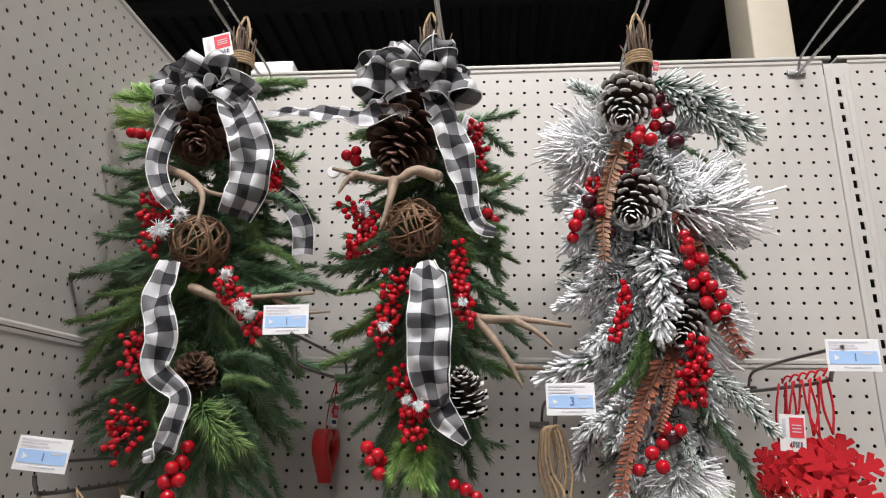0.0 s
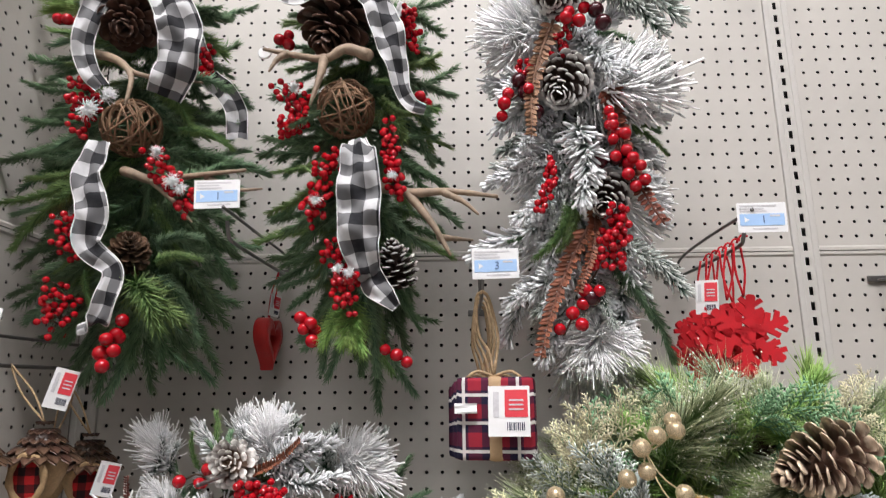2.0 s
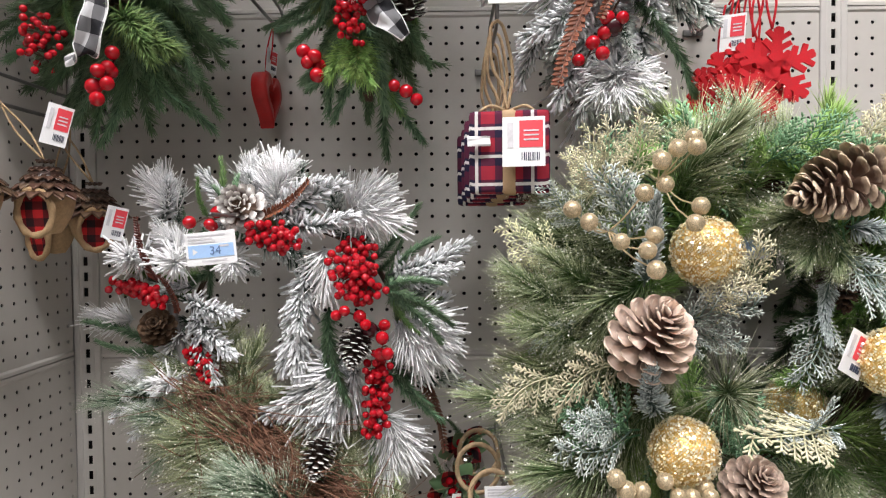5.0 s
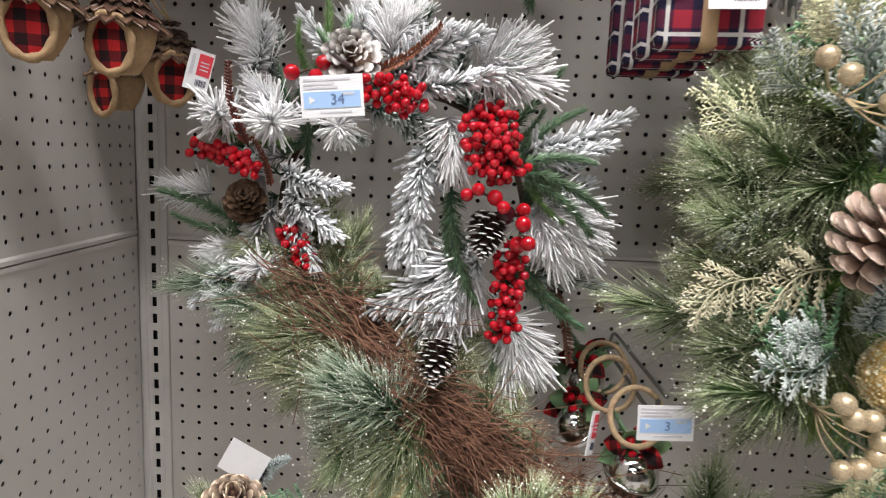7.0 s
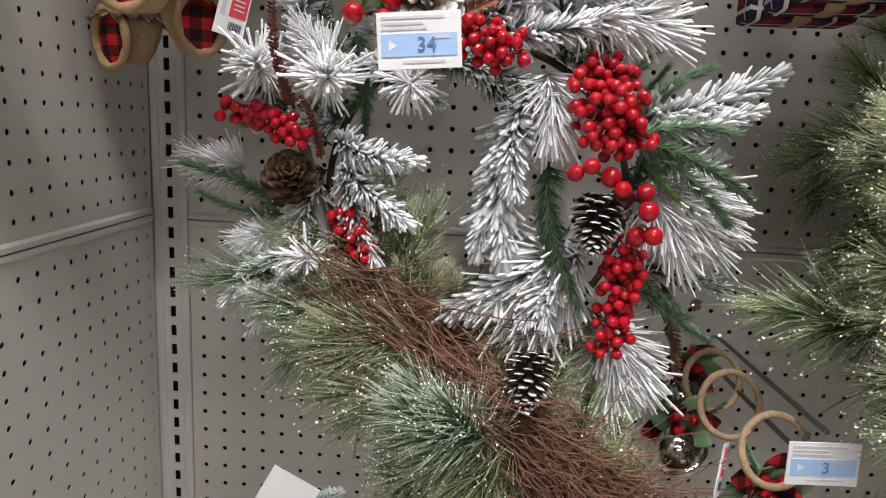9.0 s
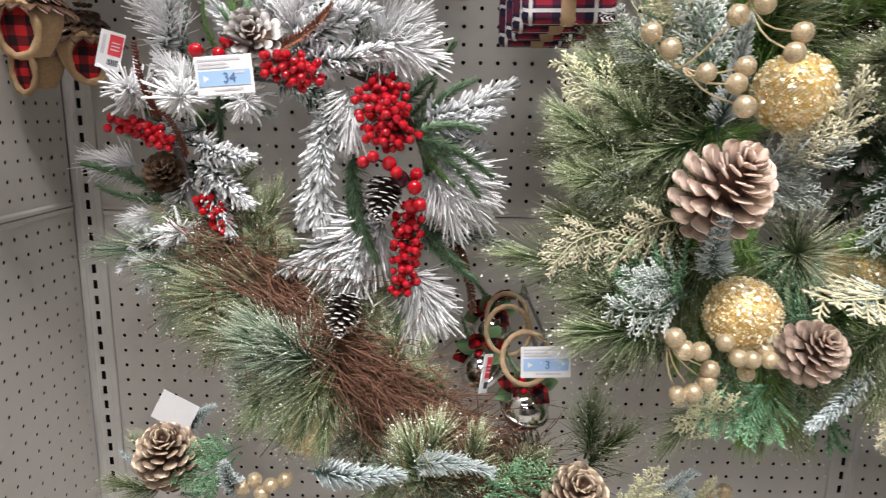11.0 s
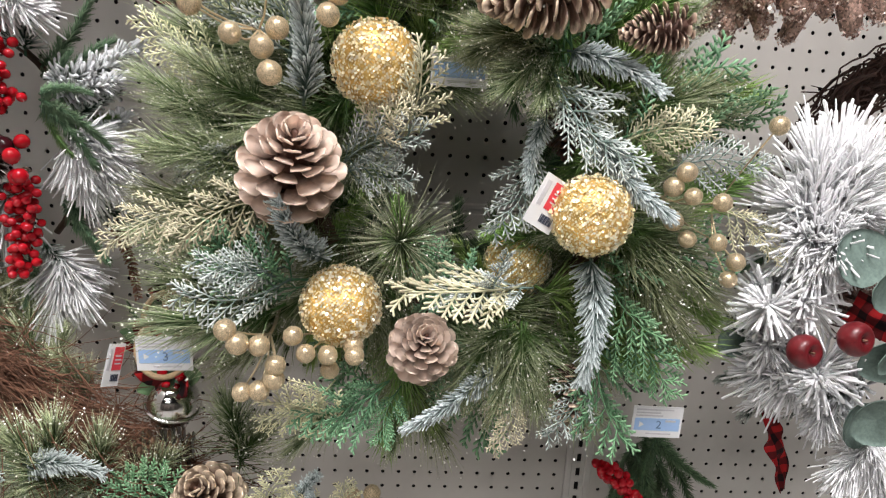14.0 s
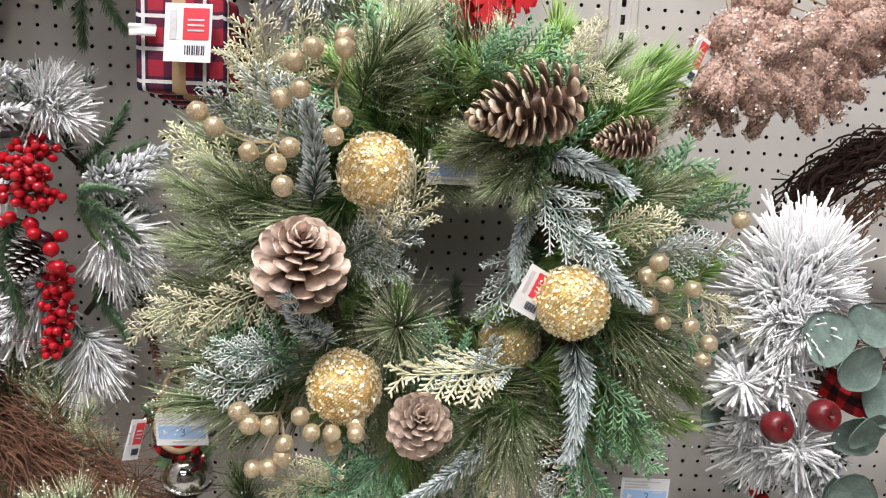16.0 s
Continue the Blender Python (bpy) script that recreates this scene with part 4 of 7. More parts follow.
antler(swag, [([(-0.444, 0.83, 1.662), (-0.389, 0.82, 1.642), (-0.342, 0.8, 1.642), (-0.261, 0.79, 1.646)], 1.0), ([(-0.315, 0.8, 1.64), (-0.275, 0.8, 1.623), (-0.24, 0.8, 1.623)], 0.6),
              ([(-0.397, 0.82, 1.642), (-0.354, 0.79, 1.606), (-0.323, 0.78, 1.574)], 0.7)], 0.0075)
for a, b, n, sp in (((-0.515, 0.82, 1.801), (-0.491, 0.8, 1.702), 34, 0.022), ((-0.492, 0.83, 1.769), (-0.517, 0.81, 1.758), 14, 0.015), ((-0.343, 0.83, 1.842), (-0.337, 0.83, 1.807), 15, 0.012),
                    ((-0.392, 0.8, 1.671), (-0.329, 0.78, 1.597), 42, 0.020), ((-0.508, 0.81, 1.586), (-0.499, 0.8, 1.547), 24, 0.021), ((-0.501, 0.81, 1.49), (-0.5, 0.8, 1.448), 30, 0.026)):
    berries(swag, M_red, a, b, n, sp, 0.0049, "cluster of small glossy red berries")
berries(swag, M_red, (-0.581, 0.84, 1.906), (-0.541, 0.84, 1.898), 3, 0.010, 0.0095, "three glossy red berries")
berries(swag, M_red, (-0.414, 0.8, 1.446), (-0.432, 0.79, 1.397), 7, 0.012, 0.0095, "large glossy red berries")
ribbon_bow(swag, (-0.428, 0.80, 1.962), [((-0.088, 0.0, -0.008), (0.2, -0.25, 1.0), 1.0), ((-0.088, 0.004, -0.038), (0.3, -0.2, 0.9), 0.8), ((-0.050, -0.01, 0.018), (0.5, -0.4, 0.8), 0.9),
                                        ((0.054, 0.0, -0.030), (0.45, -0.3, 1.0), 0.9), ((0.026, -0.015, 0.012), (-0.3, -0.6, 1.0), 0.8), ((-0.012, -0.02, -0.036), (1.0, -0.3, 0.3), 0.8)], 0.052)
ribbon(swag, "ribbon_tail", [(-0.416, 0.8, 1.96), (-0.384, 0.775, 1.909), (-0.354, 0.765, 1.844), (-0.357, 0.77, 1.788), (-0.376, 0.785, 1.751)], [0.030, 0.050, 0.058, 0.054, 0.044], M_check,
       [(1, 0.1, 0.4), (1, 0.1, 0.2), (1, 0.1, 0.0), (1, 0.2, 0.1), (1, 0.2, 0.3)])
ribbon(swag, "ribbon_tail", [(-0.451, 0.8, 1.961), (-0.482, 0.785, 1.899), (-0.494, 0.78, 1.837), (-0.485, 0.785, 1.795), (-0.466, 0.79, 1.77)], [0.026, 0.030, 0.028, 0.026, 0.020], M_check,
       [(1, 0.5, 0.6), (0.8, 0.5, 0.4), (0.9, 0.6, 0.0), (1, 0.4, 0.3), (1, 0.2, 0.5)])
ribbon(swag, "ribbon_tail", [(-0.386, 0.86, 1.907), (-0.352, 0.86, 1.823), (-0.322, 0.855, 1.794), (-0.3, 0.85, 1.757), (-0.297, 0.85, 1.715)], 0.030, M_check,
       [(1, 0.1, 0.4), (1, 0.1, 0.5), (1, 0.1, 0.6), (1, 0.2, 0.1), (1, 0.2, -0.1)])
ribbon(swag, "ribbon_tail", [(-0.461, 0.79, 1.691), (-0.464, 0.775, 1.633), (-0.449, 0.77, 1.588), (-0.453, 0.775, 1.545), (-0.423, 0.785, 1.515), (-0.424, 0.78, 1.482), (-0.436, 0.785, 1.449), (-0.463, 0.79, 1.438)],
       [0.026, 0.040, 0.040, 0.032, 0.024, 0.026, 0.028, 0.014], M_check, [(1, 0.1, 0), (1, 0.1, 0.1), (1, 0.1, 0), (0.9, 0.3, 0.3), (0.8, 0.4, 0.6), (1, 0.2, 0), (0.8, 0.2, 0.5), (0.3, 0.2, 1)], 60)
hang_tag("swing_tag", (-0.461, 0.8, 2.042), 0.043, 0.040, pose(0, 0, 0, 0, -14, 0), "white swing ticket with red block tied to a swag")

swag = thing("swag", "green pine swag with wide check bow, large cone and antlers", "swag", (-0.11, 0.90, 2.0), SWAG)
top_bundle(swag, (-0.122, 0.885, 2.086), 2)
g = Geo()
tube(g, smooth_path([(-0.122, 0.89, 2.045), (-0.121, 0.9, 1.808), (-0.12, 0.9, 1.593), (-0.119, 0.9, 1.408)], 16), 0.009, 6)
part("stem", g, M_stem, swag)
fill(swag, (-0.12, 0.89, 1.955), (-0.117, 0.88, 1.415), 120, ["fir", "firsoft", "firsoft", "firlight", "fir"], 0.7, 0.13, 12, 0.085, 80, 25)
fill(swag, (-0.125, 0.92, 1.863), (-0.12, 0.91, 1.393), 34, ["fir", "fir", "firsoft"], 0.85, 0.14, 15, 0.02, 80, 30)
sprigs(swag, "fir", [
    (-0.119, 0.86, 1.725, -0.264, 0.85, 1.714), (-0.115, 0.86, 1.588, -0.228, 0.85, 1.525), (-0.116, 0.87, 1.573, -0.247, 0.86, 1.54),
    (-0.103, 0.86, 1.733, 0.002, 0.85, 1.713), (-0.102, 0.86, 1.683, 0.009, 0.86, 1.635), (-0.093, 0.86, 1.619, 0.001, 0.86, 1.573),
    (-0.099, 0.86, 1.527, -0.03, 0.85, 1.434), (-0.122, 0.86, 1.526, -0.219, 0.86, 1.466), (-0.197, 0.84, 1.728, -0.256, 0.83, 1.676)])
sprigs(swag, "firlight", [
    (-0.157, 0.85, 1.681, -0.233, 0.81, 1.648), (-0.155, 0.84, 1.663, -0.235, 0.8, 1.586), (-0.094, 0.84, 1.769, -0.029, 0.8, 1.723),
    (-0.104, 0.85, 1.799, -0.045, 0.82, 1.795), (-0.153, 0.84, 1.631, -0.186, 0.8, 1.654)])
sprigs(swag, "pinelight", [
    (-0.171, 0.88, 1.922, -0.251, 0.85, 1.895), (-0.074, 0.88, 1.911, 0.002, 0.86, 1.81), (-0.095, 0.85, 1.756, -0.044, 0.8, 1.677)])
sprigs(swag, "pinebright", [
    (-0.125, 0.84, 1.482, -0.127, 0.77, 1.398), (-0.121, 0.84, 1.468, -0.095, 0.78, 1.391), (-0.132, 0.84, 1.467, -0.157, 0.79, 1.402), (-0.12, 0.83, 1.46, -0.11, 0.76, 1.40)])
vine_ball(swag, (-0.135, 0.825, 1.745), 0.0405, 6)
for a, b in (((-0.121, 0.775, 1.508), (-0.114, 0.76, 1.497)), ((-0.133, 0.785, 1.515), (-0.131, 0.77, 1.506)), ((-0.162, 0.785, 1.606), (-0.163, 0.77, 1.593)), ((-0.203, 0.8, 1.761), (-0.195, 0.78, 1.764)), ((-0.147, 0.785, 1.905), (-0.146, 0.765, 1.889)), ((-0.065, 0.785, 1.636), (-0.066, 0.77, 1.626))):
    sprig(swag, "burst", a, b)
cone(swag, "cone", (-0.137, 0.835, 1.936), (-0.164, 0.785, 1.816), "large dark brown pine cone")
cone(swag, "snow", (-0.058, 0.83, 1.493), (-0.068, 0.8, 1.551), "dark brown pine cone with white tips")
antler(swag, [([(-0.244, 0.79, 1.821), (-0.209, 0.785, 1.81), (-0.157, 0.775, 1.796), (-0.129, 0.775, 1.81), (-0.099, 0.78, 1.803)][::-1], 1.0), ([(-0.211, 0.785, 1.81), (-0.222, 0.78, 1.8), (-0.231, 0.775, 1.78)], 0.7),
              ([(-0.157, 0.775, 1.796), (-0.16, 0.765, 1.764), (-0.17, 0.76, 1.724)], 0.85)], 0.0085)
antler(swag, [([(-0.087, 0.83, 1.633), (-0.043, 0.8, 1.614), (0.011, 0.785, 1.61), (0.069, 0.78, 1.601)], 1.0), ([(0.003, 0.785, 1.608), (0.027, 0.775, 1.593), (0.045, 0.77, 1.575)], 0.62),
              ([(-0.045, 0.8, 1.612), (-0.013, 0.79, 1.568), (0.009, 0.785, 1.527)], 0.8), ([(-0.004, 0.8, 1.553), (0.038, 0.81, 1.551)], 0.6)], 0.0085)
for a, b, n, sp in (((-0.053, 0.84, 1.905), (-0.039, 0.83, 1.838), 26, 0.014), ((-0.224, 0.82, 1.776), (-0.196, 0.81, 1.748), 24, 0.020), ((-0.196, 0.81, 1.735), (-0.219, 0.8, 1.704), 26, 0.018),
                    ((-0.15, 0.81, 1.672), (-0.17, 0.79, 1.582), 46, 0.019), ((-0.074, 0.8, 1.708), (-0.061, 0.79, 1.611), 44, 0.013), ((-0.144, 0.8, 1.54), (-0.123, 0.79, 1.508), 26, 0.020),
                    ((-0.123, 0.79, 1.501), (-0.125, 0.78, 1.464), 24, 0.017)):
    berries(swag, M_red, a, b, n, sp, 0.0049, "cluster of small glossy red berries")
for a, b, n in (((-0.231, 0.83, 1.861), (-0.214, 0.83, 1.852), 3), ((-0.185, 0.81, 1.45), (-0.169, 0.81, 1.43), 5), ((-0.082, 0.82, 1.407), (-0.049, 0.82, 1.398), 3), ((-0.03, 0.85, 1.772), (-0.026, 0.85, 1.764), 3)):
    berries(swag, M_red, a, b, n, 0.010, 0.0085, "glossy red berries on wire stalks")
ribbon_bow(swag, (-0.128, 0.79, 1.955), [((-0.083, 0.0, 0.004), (0.12, -0.2, 1.0), 1.15), ((-0.055, 0.0, 0.034), (0.6, -0.3, 0.9), 1.0), ((0.064, 0.0, -0.006), (-0.35, -0.2, 1.0), 1.15),
                                        ((0.046, 0.0, 0.032), (-0.7, -0.3, 0.8), 1.0), ((-0.004, 0.0, 0.046), (1.0, -0.3, 0.1), 1.0), ((-0.030, -0.012, -0.022), (0.4, -0.4, 1.0), 0.8), ((0.034, -0.012, -0.026), (-0.5, -0.4, 1.0), 0.8)], 0.054)
ribbon(swag, "ribbon_tail", [(-0.145, 0.79, 1.939), (-0.173, 0.775, 1.9), (-0.207, 0.77, 1.889), (-0.257, 0.775, 1.9), (-0.305, 0.785, 1.908), (-0.342, 0.79, 1.908)], [0.03, 0.04, 0.034, 0.030, 0.022, 0.014], M_check,
       [(0.4, 0.1, 1), (0.3, 0.3, 1), (0.1, 0.5, 1), (0, 0.6, 1), (0, 0.7, 1), (0, 0.7, 1)])
ribbon(swag, "ribbon_tail", [(-0.113, 0.79, 1.938), (-0.092, 0.775, 1.894), (-0.074, 0.77, 1.841), (-0.062, 0.775, 1.794), (-0.053, 0.78, 1.752), (-0.042, 0.785, 1.734), (-0.022, 0.79, 1.728)], [0.03, 0.042, 0.044, 0.034, 0.022, 0.02, 0.016], M_check,
       [(1, 0.2, 0.3), (1, 0.3, 0.3), (1, 0.2, 0.2), (1, 0.3, 0.2), (1, 0.3, 0.4), (0.5, 0.2, 1), (0.1, 0.2, 1)])
ribbon(swag, "ribbon_tail", [(-0.114, 0.8, 1.691), (-0.108, 0.775, 1.659), (-0.105, 0.765, 1.603), (-0.105, 0.765, 1.548), (-0.097, 0.785, 1.505)], [0.022, 0.046, 0.056, 0.052, 0.036], M_check,
       [(1, 0.1, 0), (1, 0, 0), (1, 0, 0), (1, 0, 0), (1, 0.1, 0.3)])
ribbon(swag, "ribbon_tail", [(-0.098, 0.8, 1.516), (-0.088, 0.79, 1.492), (-0.073, 0.785, 1.476), (-0.059, 0.79, 1.461)], [0.03, 0.034, 0.026, 0.012], M_check, [(1, 0.1, 0.6), (1, 0, 0.7), (1, 0, 0.8), (1, 0.2, 1)])
hang_tag("swing_tag", (-0.065, 0.86, 1.938), 0.024, 0.03, pose(0, 0, 0, 0, 20, 30), "red swing ticket behind a check bow")

swag = thing("swag", "snow flocked pine swag with brown cones, rust ferns and berries", "swag", (0.21, 0.90, 2.0), SWAG)
top_bundle(swag, (0.205, 0.885, 2.071), 3)
g = Geo()
tube(g, smooth_path([(0.203, 0.89, 2.036), (0.196, 0.9, 1.805), (0.206, 0.9, 1.595), (0.206, 0.9, 1.415)], 16), 0.009, 6)
part("stem", g, M_stem, swag)
fill(swag, (0.198, 0.9, 1.915), (0.19, 0.885, 1.402), 74, ["flock", "flockg", "flock", "burst"], 0.6, 0.135, 13)
fill(swag, (0.201, 0.92, 1.896), (0.196, 0.91, 1.4), 24, ["flockg", "firsoft"], 0.7, 0.12, 16, 0.02)
sprigs(swag, "burst", [
    (0.173, 0.88, 1.906, 0.047, 0.84, 1.854), (0.168, 0.88, 1.888, 0.062, 0.84, 1.814), (0.166, 0.89, 1.902, 0.053, 0.86, 1.903),
    (0.259, 0.88, 1.841, 0.295, 0.8, 1.788), (0.263, 0.87, 1.828, 0.281, 0.8, 1.756), (0.206, 0.85, 1.444, 0.197, 0.79, 1.369),
    (0.202, 0.85, 1.444, 0.161, 0.79, 1.378), (0.217, 0.85, 1.437, 0.235, 0.8, 1.382), (0.263, 0.87, 1.641, 0.307, 0.84, 1.586)])
sprigs(swag, "flock", [
    (0.197, 0.85, 1.863, 0.229, 0.79, 1.769), (0.204, 0.85, 1.851, 0.259, 0.8, 1.784), (0.185, 0.83, 1.721, 0.177, 0.78, 1.585),
    (0.17, 0.86, 1.698, 0.09, 0.84, 1.668), (0.168, 0.86, 1.673, 0.062, 0.84, 1.635), (0.167, 0.86, 1.648, 0.094, 0.83, 1.581),
    (0.238, 0.86, 1.655, 0.3, 0.84, 1.633), (0.168, 0.86, 1.528, 0.081, 0.85, 1.473), (0.164, 0.86, 1.741, 0.108, 0.82, 1.678)])
sprigs(swag, "flockg", [
    (0.209, 0.87, 1.989, 0.34, 0.82, 1.87), (0.216, 0.87, 1.975, 0.312, 0.82, 1.849), (0.229, 0.85, 1.557, 0.308, 0.8, 1.474),
    (0.222, 0.85, 1.565, 0.294, 0.81, 1.514), (0.2, 0.84, 1.502, 0.165, 0.79, 1.442), (0.208, 0.84, 1.502, 0.212, 0.79, 1.435)])
sprigs(swag, "firlight", [
    (0.177, 0.84, 1.61, 0.113, 0.79, 1.518), (0.18, 0.84, 1.602, 0.142, 0.79, 1.526), (0.256, 0.86, 1.731, 0.312, 0.84, 1.673), (0.259, 0.86, 1.722, 0.304, 0.84, 1.715)])
sprigs(swag, "firsoft", [
    (0.226, 0.85, 1.519, 0.263, 0.81, 1.443), (0.233, 0.85, 1.511, 0.288, 0.81, 1.388), (0.152, 0.88, 1.595, 0.086, 0.87, 1.561),
    (0.227, 0.87, 1.882, 0.276, 0.83, 1.837)])
sprigs(swag, "fern", [(0.191, 0.81, 1.569, 0.116, 0.77, 1.395), (0.232, 0.83, 1.78, 0.282, 0.79, 1.563), (0.202, 0.82, 1.598, 0.165, 0.78, 1.475)])
sprigs(swag, "ferndry", [(0.159, 0.82, 1.873, 0.118, 0.79, 1.685)])
for b, t in (((0.178, 0.85, 1.96), (0.152, 0.79, 1.884)), ((0.182, 0.85, 1.808), (0.154, 0.79, 1.742)), ((0.229, 0.86, 1.631), (0.205, 0.79, 1.584))):
    cone(swag, "snow", b, t, "dark brown pine cone with white tips")
for a, b, n, sp in (((0.177, 0.82, 1.868), (0.161, 0.82, 1.818), 12, 0.012), ((0.128, 0.83, 1.814), (0.112, 0.83, 1.801), 9, 0.010), ((0.227, 0.8, 1.578), (0.212, 0.79, 1.522), 40, 0.020),
                    ((0.148, 0.81, 1.658), (0.128, 0.8, 1.586), 16, 0.009)):
    berries(swag, M_red, a, b, n, sp, 0.0054, "cluster of small glossy red berries")
for a, b, n in (((0.198, 0.81, 1.893), (0.178, 0.8, 1.855), 5), ((0.107, 0.81, 1.761), (0.079, 0.8, 1.727), 4), ((0.224, 0.8, 1.718), (0.251, 0.79, 1.613), 12), ((0.198, 0.79, 1.511), (0.148, 0.78, 1.424), 7)):
    berries(swag, M_red, a, b, n, 0.014, 0.0088, "large glossy red berries")
for a, b, n in (((0.215, 0.82, 1.933), (0.228, 0.8, 1.851), 4), ((0.107, 0.82, 1.781), (0.137, 0.82, 1.724), 3), ((0.216, 0.81, 1.655), (0.251, 0.8, 1.66), 3), ((0.187, 0.79, 1.469), (0.188, 0.79, 1.468), 1)):
    berries(swag, M_wine, a, b, n, 0.006, 0.0115, "dark wine berries")
hang_tag("swing_tag", (0.223, 0.89, 2.039), 0.016, 0.03, pose(0, 0, 0, 0, 10, 0), "white swing ticket behind a bound stem")
disc = thing("foam_disc", "small round white foam disc behind an antler tip", "disc", (-0.246, 0.797, 1.82))
g = Geo()
g.add([(0.0092 * k * math.cos(a), y, 0.0092 * k * math.sin(a)) for y, k in ((0, 0.92), (0.0008, 1.0), (0.003, 1.0)) for a in np.arange(24) * math.pi / 12],
      [tuple(range(24))] + [(24 * r + j, 24 * r + 24 + j, 24 * r + 24 + (j + 1) % 24, 24 * r + (j + 1) % 24) for r in (0, 1) for j in range(24)] + [tuple(range(71, 47, -1))])
place("disc", g.mesh("disc", M_card, False), disc, pose(-0.246, 0.797, 1.82))


# ---- wreaths ----
def ring_path(c, r, y, a0, a1, n=24):
    return [(c[0] + r * math.cos(t), y, c[1] + r * math.sin(t)) for t in np.radians(np.linspace(a0, a1, n))]


def twig_ring(parent, c, r, y, a0, a1, n, thick, mat, seed, rad=0.0016, wild=0.6, name="twig_ring"):
    """Loose twigs laid along an arc, some springing off it."""
    q = np.random.default_rng(seed)
    g = Geo()
    for _ in range(n):
        s = q.uniform(a0, a1)
        span = q.uniform(12, 38)
        off = q.normal(0, 0.45, 2) * thick
        pts = []
        for k, t in enumerate(np.radians(np.linspace(s, s + span, 6))):
            w = q.normal(0, thick * 0.12, 3)
            rr = r + off[0] + w[0] + (k / 5) ** 2 * q.normal(0, thick * wild)
            pts.append((c[0] + rr * math.cos(t), y + off[1] * 0.8 + w[1] - (k / 5) ** 2 * abs(q.normal(0, thick * wild * 0.5)), c[1] + rr * math.sin(t)))
        tube(g, smooth_path(pts, 9), rad * q.uniform(0.6, 1.3) * np.linspace(1, 0.5, 9), 4)
    tagged(part(name, g, mat, parent), kind="stuff")


def sequin_ball(parent, c, r, seed):
    """A gilt ball covered with small tilted discs."""
    q = np.random.default_rng(seed)
    g = Geo()
    ball(g, c, r * 0.96, 28, 18)
    b = part("gold_ball", g, M_gold_ball, parent, "round gold ball covered in sequins")
    n = 2300
    i = np.arange(n) + 0.5
    ph, th = np.arccos(1 - 2 * i / n), math.pi * (1 + 5 ** 0.5) * i
    d = np.stack([np.cos(th) * np.sin(ph), np.sin(th) * np.sin(ph), np.cos(ph)], 1)
    nn = unit(d + q.normal(0, 0.6, (n, 3)))
    u, w = frames_of(nn)
    p = vec(*c) + d * r * q.uniform(0.97, 1.05, n)[:, None]
    s = r * q.uniform(0.018, 0.052, n)[:, None]
    ang = np.arange(6) * math.pi / 3
    v = p[:, None] + s[:, None] * (u[:, None] * np.cos(ang)[None, :, None] + w[:, None] * np.sin(ang)[None, :, None])
    g = Geo().add(v.reshape(-1, 3), [tuple(6 * k + j for j in range(6)) for k in range(n)], np.repeat(q.random(n), 6))
    tagged(place("sequin_coat", g.mesh("sequin_coat", M_sequin, False), b), "loose gold sequins", kind="stuff")


wreath = thing("wreath", "snow flocked pine wreath with red berries and cones", "wreath", (-0.24, 0.94, 1.09), "wreaths")
g = Geo()
tube(g, ring_path((-0.235, 1.09), 0.150, 0.955, -40, 215, 40), 0.004, 6)
part("frame_ring", g, M_stem, wreath)
sprigs(wreath, "burst", [
    (-0.387, 0.92, 1.258, -0.432, 0.89, 1.321), (-0.394, 0.92, 1.264, -0.397, 0.89, 1.331), (-0.244, 0.92, 1.269, -0.243, 0.89, 1.348), (-0.251, 0.92, 1.281, -0.205, 0.88, 1.329),
    (-0.154, 0.91, 1.259, -0.059, 0.86, 1.242), (-0.148, 0.91, 1.271, -0.075, 0.87, 1.289), (-0.147, 0.91, 1.265, -0.098, 0.88, 1.298), (-0.075, 0.91, 1.116, -0.001, 0.88, 1.046),
    (-0.081, 0.91, 1.109, -0.034, 0.88, 1.028), (-0.069, 0.91, 1.123, 0.009, 0.88, 1.072), (-0.106, 0.92, 0.978, -0.093, 0.88, 0.885), (-0.106, 0.92, 0.978, -0.054, 0.89, 0.9)])
sprigs(wreath, "burst", [
    (-0.183, 0.9, 1.213, -0.172, 0.86, 1.134), (-0.466, 0.95, 1.11, -0.534, 0.93, 1.121), (-0.374, 0.92, 1.214, -0.407, 0.88, 1.246), (-0.15, 0.91, 1.06, -0.236, 0.87, 0.984),
    (-0.143, 0.91, 1.047, -0.206, 0.87, 0.953), (-0.299, 0.93, 1.3, -0.272, 0.9, 1.344), (-0.435, 0.94, 1.049, -0.479, 0.91, 1.037)])
sprigs(wreath, "flock", [
    (-0.249, 0.91, 1.249, -0.179, 0.86, 1.298), (-0.241, 0.9, 1.248, -0.147, 0.86, 1.293), (-0.229, 0.9, 1.243, -0.131, 0.85, 1.255), (-0.201, 0.9, 1.181, -0.209, 0.86, 1.045),
    (-0.197, 0.9, 1.156, -0.232, 0.87, 1.049), (-0.195, 0.9, 1.194, -0.204, 0.85, 1.103), (-0.371, 0.91, 1.142, -0.289, 0.86, 1.129), (-0.364, 0.91, 1.123, -0.294, 0.86, 1.073),
    (-0.364, 0.91, 1.116, -0.323, 0.88, 1.03), (-0.151, 0.9, 1.068, -0.166, 0.86, 0.984), (-0.137, 0.9, 1.055, -0.191, 0.86, 0.989), (-0.145, 0.9, 1.075, -0.256, 0.87, 0.993)])
